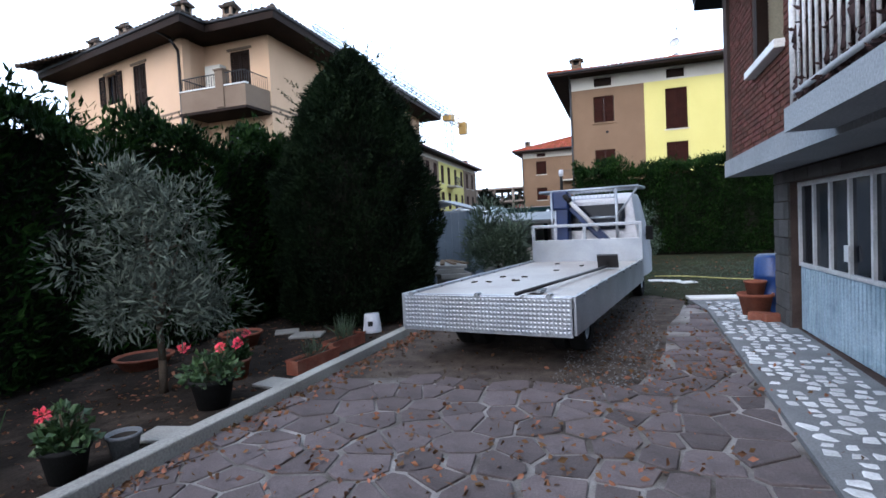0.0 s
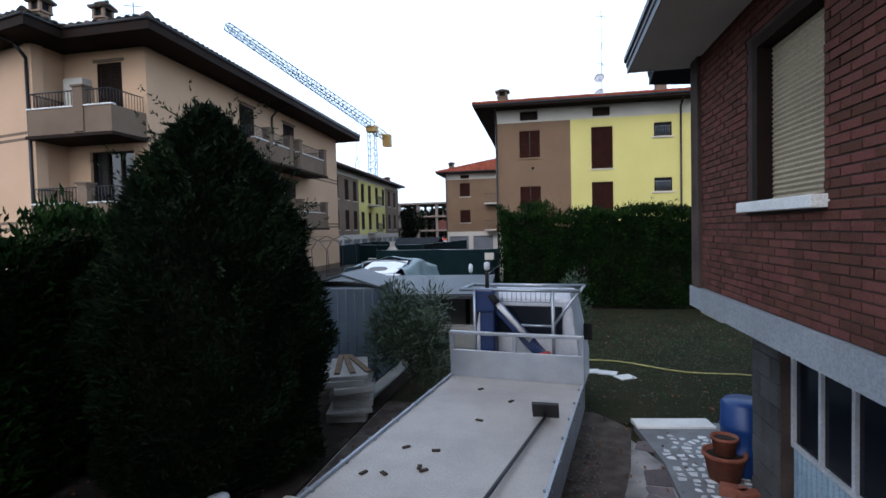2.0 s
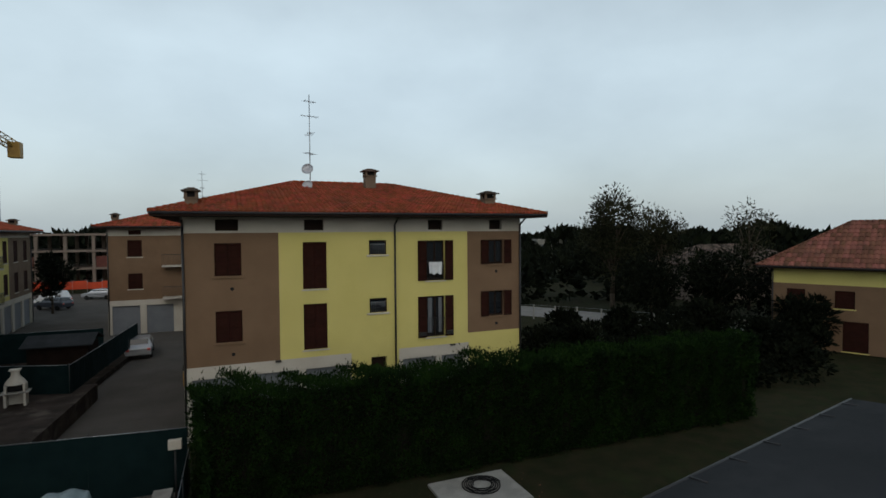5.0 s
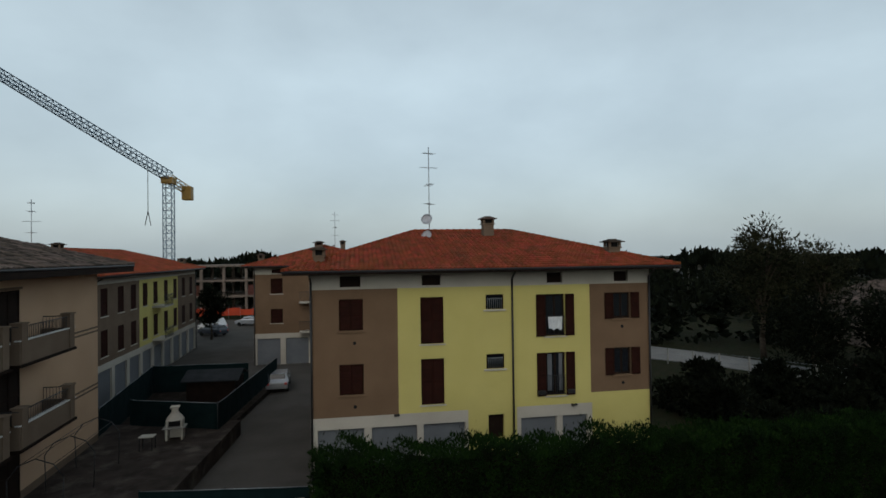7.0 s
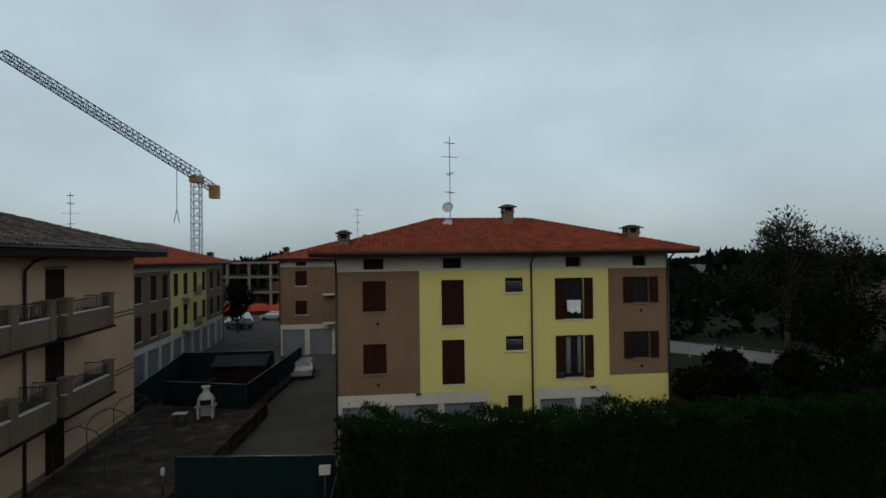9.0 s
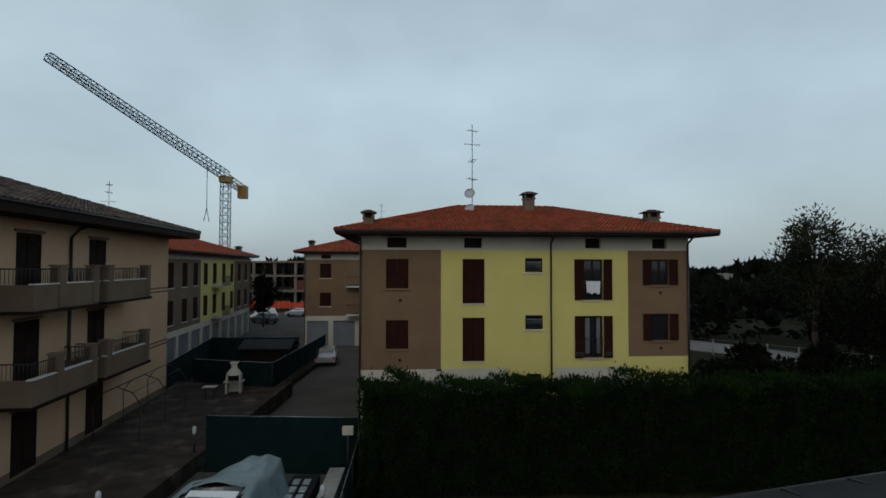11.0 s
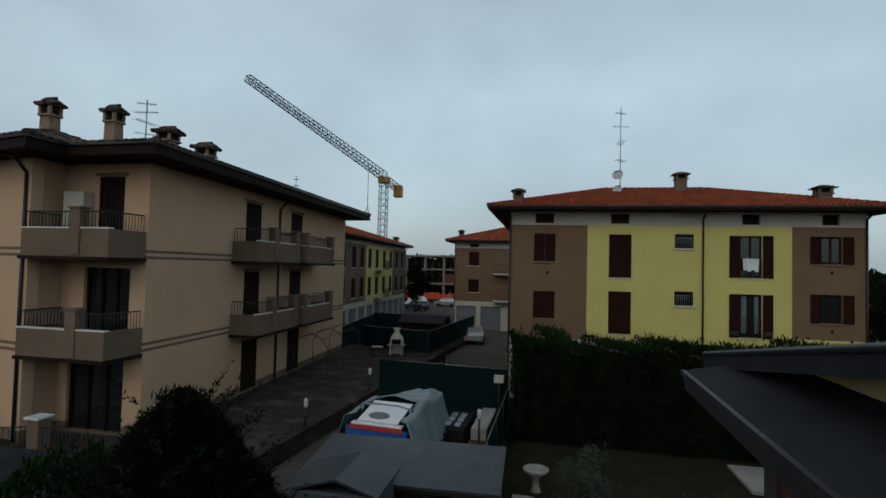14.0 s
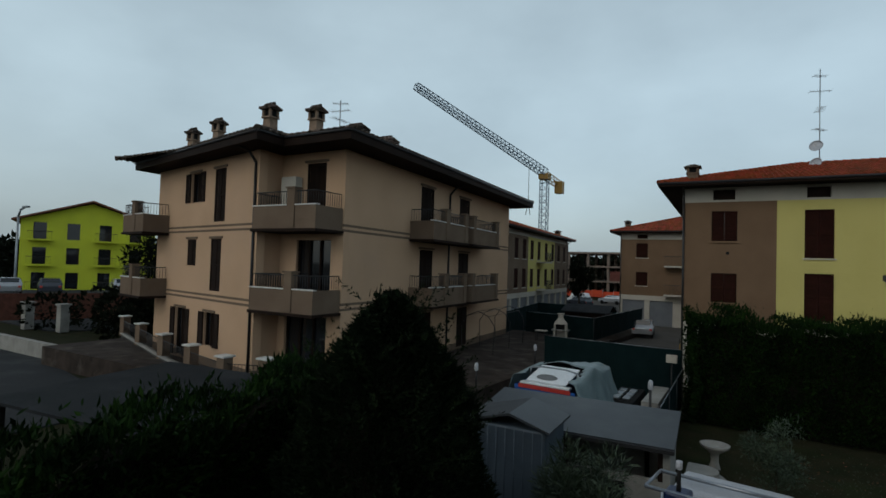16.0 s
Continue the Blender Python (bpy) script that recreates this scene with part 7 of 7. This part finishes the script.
geranium(-3.85, 4.5, 0.3, 202, 3, 0.3)
flower_pot(-4.35, 5.4, 0.03, 0.17, 0.24, "small terracotta pot in the flower bed")
geranium(-4.35, 5.4, 0.25, 207, 1, 0.15)
flower_pot(-3.64, 3.35, 0.03, 0.13, 0.2, "empty grey plastic pot near the kerb", "grey_cement")
flower_pot(-6.1, 5.6, 0.03, 0.38, 0.16, "wide shallow terracotta bowl under the olive tree")
flower_pot(-6.6, 3.4, 0.03, 0.22, 0.24, "terracotta pot at the hedge")
flower_pot(-5.6, 6.9, 0.03, 0.33, 0.22, "wide terracotta bowl filled with soil")
flower_pot(-5.2, 1.9, 0.03, 0.22, 0.3, "dark plastic pot in the flower bed", "rubber")
geranium(-5.2, 1.9, 0.3, 203, 0, 0.3)


def trough(x, y, a, label):
    t = thing("planter_trough", pose(x, y, 0.03, 0, 0, a), label, "planter", "planter troughs")
    bm = bmesh.new()
    for q in ((-0.09, -0.075, -0.4, 0.4), (0.075, 0.09, -0.4, 0.4), (-0.075, 0.075, -0.4, -0.385), (-0.075, 0.075, 0.385, 0.4)):
        box(bm, *q, 0.0, 0.17)
    box(bm, -0.075, 0.075, -0.385, 0.385, 0.0, 0.02)
    box(bm, -0.1, -0.091, -0.41, 0.41, 0.15, 0.18)
    box(bm, 0.091, 0.1, -0.41, 0.41, 0.15, 0.18)
    part("trough", bm, "terracotta", t)
    part("saucer", one_box(-0.13, 0.13, -0.44, 0.44, -0.025, -0.002), "terracotta", t)
    part("potting_soil", one_box(-0.074, 0.074, -0.384, 0.384, 0.021, 0.14), "soil", t)
    return t


for x, y, a, l in ((-3.68, 6.02, -6, "terracotta planter trough along the kerb"), (-3.82, 7.0, -4, "terracotta planter trough with thin grassy plants")):
    trough(x, y, a, l)


def grass_tuft(x, y, z, r, h, count, seed, label, mat="oleander_leaf"):
    t = thing("grassy_plant", pose(x, y, z), label, "plant")

    def place(rr):
        a = rr.uniform(0, 6.28)
        q = r * math.sqrt(rr.uniform(0, 1))
        return np.array((q * math.cos(a), 2.0 * q * math.sin(a), 0.0)), (0.25 * math.cos(a), 0.25 * math.sin(a), 1.4)

    leaf_part("blade", foliage(count, place, h, seed, 0.2, 0.05, 0.6), mat, t)


grass_tuft(-3.68, 6.02, 0.16, 0.07, 0.2, 60, 301, "sparse thin plants in a trough")
grass_tuft(-3.82, 7.0, 0.16, 0.08, 0.26, 90, 302, "thin grassy plants in a trough")
grass_tuft(-4.6, 2.2, 0.03, 0.35, 0.35, 300, 303, "low green plants in the flower bed", "flower_leaf")
grass_tuft(-6.0, 2.6, 0.03, 0.45, 0.4, 300, 304, "low green plants in the flower bed", "flower_leaf")

t = thing("plastic_bucket", pose(-3.98, 8.15, 0.03, 0, 0, 20), "white upturned plastic bucket at the bush", "bucket")
bm = bmesh.new()
lathe(bm, [(0.15, 0.0), (0.16, 0.005), (0.155, 0.03), (0.125, 0.3), (0.118, 0.31), (0.0, 0.31)], 24)
part("bucket_body", bm, "white_metal", t)
part("label", one_box(-0.05, 0.03, -0.152, -0.140, 0.12, 0.2), "rubber", t)
for x, y, a, s in ((-3.66, 3.75, 12, 0.2), (-3.68, 5.25, -8, 0.2), (-4.95, 7.7, 20, 0.26), (-5.5, 7.9, 35, 0.2)):
    t = thing("flat_stone", pose(x, y, 0.03, 0, 0, a), "pale flat stone slab on the soil", "stone", "flat stones")
    part("stone", one_box(-s, s, -s * 0.8, s * 0.8, 0, 0.04, bevel=0.012), "concrete", t)

# stack of stone window sills and boards
t = thing("stone_stack", pose(-3.95, 12.1, 0.03, 0, 0, 20), "untidy stack of pale stone slabs and boards", "stack")
rg = np.random.default_rng(17)
z = 0.0
for k in range(9):
    h = 0.06 + 0.05 * rg.random()
    part("slab", one_box(-0.35, 0.35, -0.7, 0.7, 0, h, bevel=0.008), "concrete", t, m=pose(rg.normal(0, 0.05), rg.normal(0, 0.07), z, 0, 0, rg.normal(0, 5)))
    z += h + 0.003
for k in range(3):
    part("board", one_box(-0.05, 0.05, -0.7, 0.7, 0, 0.035), "twig", t, m=pose(-0.2 + 0.18 * k, 0.1, z + 0.002, 0, 0, 8 * k))

# blue barrel, pots and bricks by the garage
t = thing("plastic_barrel", pose(2.3, 10.5, 0.0), "blue plastic barrel at the corner of the garage", "barrel")
bm = bmesh.new()
lathe(bm, [(0.0, 0), (0.26, 0.0), (0.28, 0.05), (0.28, 0.3), (0.295, 0.33), (0.28, 0.36), (0.28, 0.62), (0.295, 0.65), (0.28, 0.68), (0.27, 0.95), (0.22, 1.0), (0.0, 1.0)], 24)
part("barrel", bm, "blue_plastic", t)
flower_pot(1.98, 10.2, 0.035, 0.27, 0.36, "large terracotta pot beside the blue barrel")
flower_pot(1.98, 10.2, 0.36, 0.17, 0.24, "small terracotta pot stacked in a larger one")
for x, y, a in ((2.12, 9.65, 15), (1.95, 9.75, -20)):
    t = thing("loose_brick", pose(x, y, 0.035, 0, 0, a), "loose red hollow brick on the paving", "brick", "loose bricks")
    part("brick_body", one_box(-0.15, 0.15, -0.08, 0.08, 0, 0.12, bevel=0.008), "terracotta", t)
t = thing("stone_block", pose(2.3, 4.9, 0.035, 0, 0, 10), "small rough stone against the garage wall", "stone")
part("stone", one_box(-0.1, 0.1, -0.09, 0.09, 0, 0.15, bevel=0.03), "grey_block", t)

# ---- fallen leaves ----
rg = np.random.default_rng(23)


def scattered(name, label, count, where, size, mat, seed, z=0.02):
    def place(r):
        x, y = where(r)
        return np.array((x, y, z + abs(r.normal(0, 0.006)))), (r.normal(), r.normal(), -0.25)

    ob = leaf_part(name, foliage(count, place, size, seed, 0.1, 0.6, 0.0), mat, None, label, "stuff")
    ob["category"] = "leaves"


def by_kerb(r):
    return -3.25 + abs(r.normal(0, 0.16)), r.uniform(0, 8.6)


def heaps(r):
    cx, cy, s = ((-0.1, 4.6, 0.45), (0.2, 6.3, 0.4), (-1.8, 4.2, 0.5), (0.4, 8.5, 0.6), (0.9, 7.0, 0.4), (-1.0, 3.2, 0.6))[int(r.integers(0, 6))]
    return min(max(r.normal(cx, s), -3.3), 1.25), r.normal(cy, s * 1.4)


def anywhere(r):
    return r.uniform(-3.3, 2.4), r.uniform(0, 12)


scattered("fallen_leaves", "brown fallen leaves along the kerb", 900, by_kerb, 0.055, "dead_leaf", 401)
scattered("fallen_leaves", "brown fallen leaves blown into loose heaps", 900, heaps, 0.055, "dead_leaf", 402, 0.03)
scattered("gravel_stones", "small grey stones and crumbs on the trodden dirt", 2600, lambda r: (min(r.uniform(-0.7, 0.45), 1.0), r.uniform(5.9, 12.0)), 0.028, "grey_cement", 407, 0.008)
scattered("verge_litter", "dark dead leaves on the trodden dirt", 900, lambda r: (r.uniform(-3.2, 0.5), r.uniform(5.6, 11.5)), 0.05, "bark", 408, 0.012)
scattered("fallen_leaves", "scattered brown leaves on the paving", 500, anywhere, 0.055, "dead_leaf", 403, 0.045)
scattered("fallen_leaves", "pale fallen leaves in the yard", 500, lambda r: (r.uniform(0.5, 9), r.uniform(12.5, 24)), 0.07, "dead_leaf", 404, 0.01)
scattered("lawn_grass", "short thin grass of the yard", 9000, lambda r: (r.normal(3.5, 2.4), r.normal(17, 3.0)), 0.045, "oleander_leaf", 405, 0.0)
scattered("soil_litter", "dead leaves and twigs on the soil", 1500, lambda r: (r.uniform(-6.6, -3.65), r.uniform(0.5, 9)), 0.05, "dead_leaf", 406, 0.035)


# ---- paving, set stone by stone ----
def cells(x0, x1, y0, y1, step, seed, jitter=0.42):
    """Irregular cells: each seed's polygon, clipped by its neighbours' bisectors."""
    rg = np.random.default_rng(seed)
    nx, ny = int((x1 - x0) / step), int((y1 - y0) / step)
    sx, sy = (x1 - x0) / nx, (y1 - y0) / ny
    pts = {(i, j): (x0 + (i + 0.5 + rg.uniform(-jitter, jitter)) * sx, y0 + (j + 0.5 + rg.uniform(-jitter, jitter)) * sy) for i in range(-2, nx + 2) for j in range(-2, ny + 2)}
    out = []
    for i in range(nx):
        for j in range(ny):
            px, py = pts[i, j]
            poly = [(px - 2 * step, py - 2 * step), (px + 2 * step, py - 2 * step), (px + 2 * step, py + 2 * step), (px - 2 * step, py + 2 * step)]
            for di in range(-2, 3):
                for dj in range(-2, 3):
                    if not (di or dj) or (i + di, j + dj) not in pts:
                        continue
                    qx, qy = pts[i + di, j + dj]
                    nxx, nyy = qx - px, qy - py
                    c = (qx * qx + qy * qy - px * px - py * py) / 2
                    new_poly = []
                    for a, b in zip(poly, poly[1:] + poly[:1]):
                        fa, fb = a[0] * nxx + a[1] * nyy - c, b[0] * nxx + b[1] * nyy - c
                        if fa <= 0:
                            new_poly.append(a)
                        if fa * fb < 0:
                            k = fa / (fa - fb)
                            new_poly.append((a[0] + (b[0] - a[0]) * k, a[1] + (b[1] - a[1]) * k))
                    poly = new_poly
            out.append(((px, py), poly))
    return out


def shrink(poly, c, by):
    r = []
    for x, y in poly:
        d = math.hypot(x - c[0], y - c[1])
        k = max(0.2, (d - by) / d) if d else 1
        r.append((c[0] + (x - c[0]) * k, c[1] + (y - c[1]) * k))
    return r


def stone_mesh(bm, poly, z0, z1, c=(0, 0)):
    n = len(poly)
    top = [bm.verts.new((x - c[0], y - c[1], z1 - 0.004)) for x, y in poly]
    inner = [bm.verts.new((m[0] - c[0], m[1] - c[1], z1)) for m in shrink(poly, (sum(p[0] for p in poly) / n, sum(p[1] for p in poly) / n), 0.012)]
    low = [bm.verts.new((x - c[0], y - c[1], z0)) for x, y in poly]
    bm.faces.new(inner)
    for i in range(n):
        j = (i + 1) % n
        bm.faces.new((top[i], top[j], inner[j], inner[i]))
        bm.faces.new((low[i], low[j], top[j], top[i]))


paving = thing("crazy_paving", pose(0, 0, 0), "crazy paving of purple-grey porphyry slabs with pale joints", "paving", kind="structure")
rest = bmesh.new()
count = 0
rg = np.random.default_rng(61)
for c, poly in cells(-3.4, 1.3, -2.0, 12.2, 0.36, 60):
    if any(x < -3.42 or x > 1.32 or y > 12.4 for x, y in poly) and (c[1] > 11.5):
        continue
    if c[1] > 5.9 and c[0] < 0.15 + 0.13 * (c[1] - 6) + rg.uniform(0, 0.3):
        continue
    poly = [(min(max(x, -3.41), 1.31), y) for x, y in poly]
    s = shrink(poly, c, rg.uniform(0.014, 0.04))
    z = 0.008 + rg.uniform(0, 0.012)
    if 2.2 < c[1] < 9.2 and count < 300:
        bm = bmesh.new()
        stone_mesh(bm, s, -0.01, z, c)
        part("paving_stone", bm, "porphyry", paving, m=pose(c[0], c[1], 0, rg.normal(0, 0.5), rg.normal(0, 0.5), 0))
        count += 1
    else:
        stone_mesh(rest, s, -0.01, z)
tagged(part("paving_stone", rest, "porphyry", paving), kind="stuff")
# dirt and gravel verge where the paving ends
sheet("gravel_verge", [(-3.4, 6.15), (-3.0, 5.75), (-2.4, 5.9), (-1.7, 5.68), (-1.1, 5.85), (-0.6, 5.7), (0.1, 5.82), (0.3, 6.6), (0.5, 7.6), (0.6, 9.25), (0.85, 10.4), (1.05, 11.9), (0.5, 12.6), (-3.4, 12.7)], 0.005, "gravel", "trodden dirt and gravel under the truck", "ground")

chips = thing("marble_chips", pose(0, 0, 0), "white marble pieces set in the grey cement strip", "paving", kind="structure")
rest = bmesh.new()
count = 0
for c, poly in cells(1.36, 2.75, -1.0, 12.0, 0.15, 65, 0.3):
    wall_x = 2.22 + (9.85 - c[1]) * 0.041
    if c[0] > wall_x - 0.06 and c[1] < 9.95:
        continue
    if c[1] > 11.6 or rg.random() < 0.25:
        continue
    s = shrink(poly, c, rg.uniform(0.028, 0.055))
    if 4.6 < c[1] < 9.3 and count < 260:
        bm = bmesh.new()
        stone_mesh(bm, s, 0.02, 0.039 + rg.uniform(0, 0.004), c)
        part("marble_chip", bm, "white_chip", chips, m=pose(c[0], c[1], 0))
        count += 1
    else:
        stone_mesh(rest, s, 0.02, 0.041)
tagged(part("marble_chip", rest, "white_chip", chips), kind="stuff")

# ---- brickwork of the house ----
wall_ob = [o for o in house.children if o.name.startswith("wall")][0]
BW, BH, BG = 0.25, 0.058, 0.014
bm = bmesh.new()
box(bm, 0, BW - BG, -0.012, 0.03, 0, BH, bevel=0.004)
brick_me = bpy.data.meshes.new("brick")
bm.to_mesh(brick_me)
bm.free()
brick_me.materials.append(M["brick"])
rest = bmesh.new()
count = 0
rows_n = int((5.50 - 2.57) / (BH + BG))
for j in range(rows_n):
    z = 2.57 + j * (BH + BG)
    for i in range(-1, 46):
        u0 = i * BW + (BW / 2 if j % 2 else 0)
        u1 = u0 + BW - BG
        u0c, u1c = max(u0, 0.0), min(u1, 11.4)
        pieces = [(u0c, u1c)]
        for a, b, c, d in ((1.76, 3.17, 3.44, 5.07), (6.28, 7.32, 2.5, 4.82)):
            if z + BH > c and z < d:
                nxt = []
                for p, q in pieces:
                    if q <= a or p >= b:
                        nxt.append((p, q))
                    else:
                        if p < a:
                            nxt.append((p, a))
                        if q > b:
                            nxt.append((b, q))
                pieces = nxt
        for p, q in pieces:
            if q - p < 0.03:
                continue
            whole = abs((q - p) - (BW - BG)) < 1e-4
            if whole and 0.0 < p < 4.8 and 3.3 < z < 5.2 and count < 300:
                shared("brick", brick_me, wall_ob, pose(p, rg.uniform(-0.004, 0.003), z))
                count += 1
            else:
                dy = rg.uniform(-0.004, 0.003)
                box(rest, p, q, -0.012 + dy, 0.03, z, z + BH)
tagged(part("brick", rest, "brick", wall_ob), kind="stuff")

# block masonry round the garage door
garage_ob = [o for o in house.children if o.name.startswith("garage_wall")][0]
GW, GH = 0.5, 0.25
for j in range(9):
    z = 0.02 + j * (GH + 0.012)
    for i in range(-1, 18):
        u0 = i * (GW + 0.012) + (0.25 if j % 2 else 0)
        p, q = max(u0, 0.0), u0 + GW
        h = min(GH, 2.27 - z)
        if h < 0.05 or q > 8.4:
            continue
        pieces = [(p, q)]
        if z < 2.1:
            pieces = [(p, min(q, 0.70)), (max(p, 3.97), q)] if (q > 0.70 and p < 3.97) else [(p, q)]
        for a, b in pieces:
            if b - a > 0.05:
                bm = one_box(a, b, -0.02 - rg.uniform(0, 0.012), 0.03, z, z + h, bevel=0.006)
                part("block", bm, "grey_block", garage_ob)
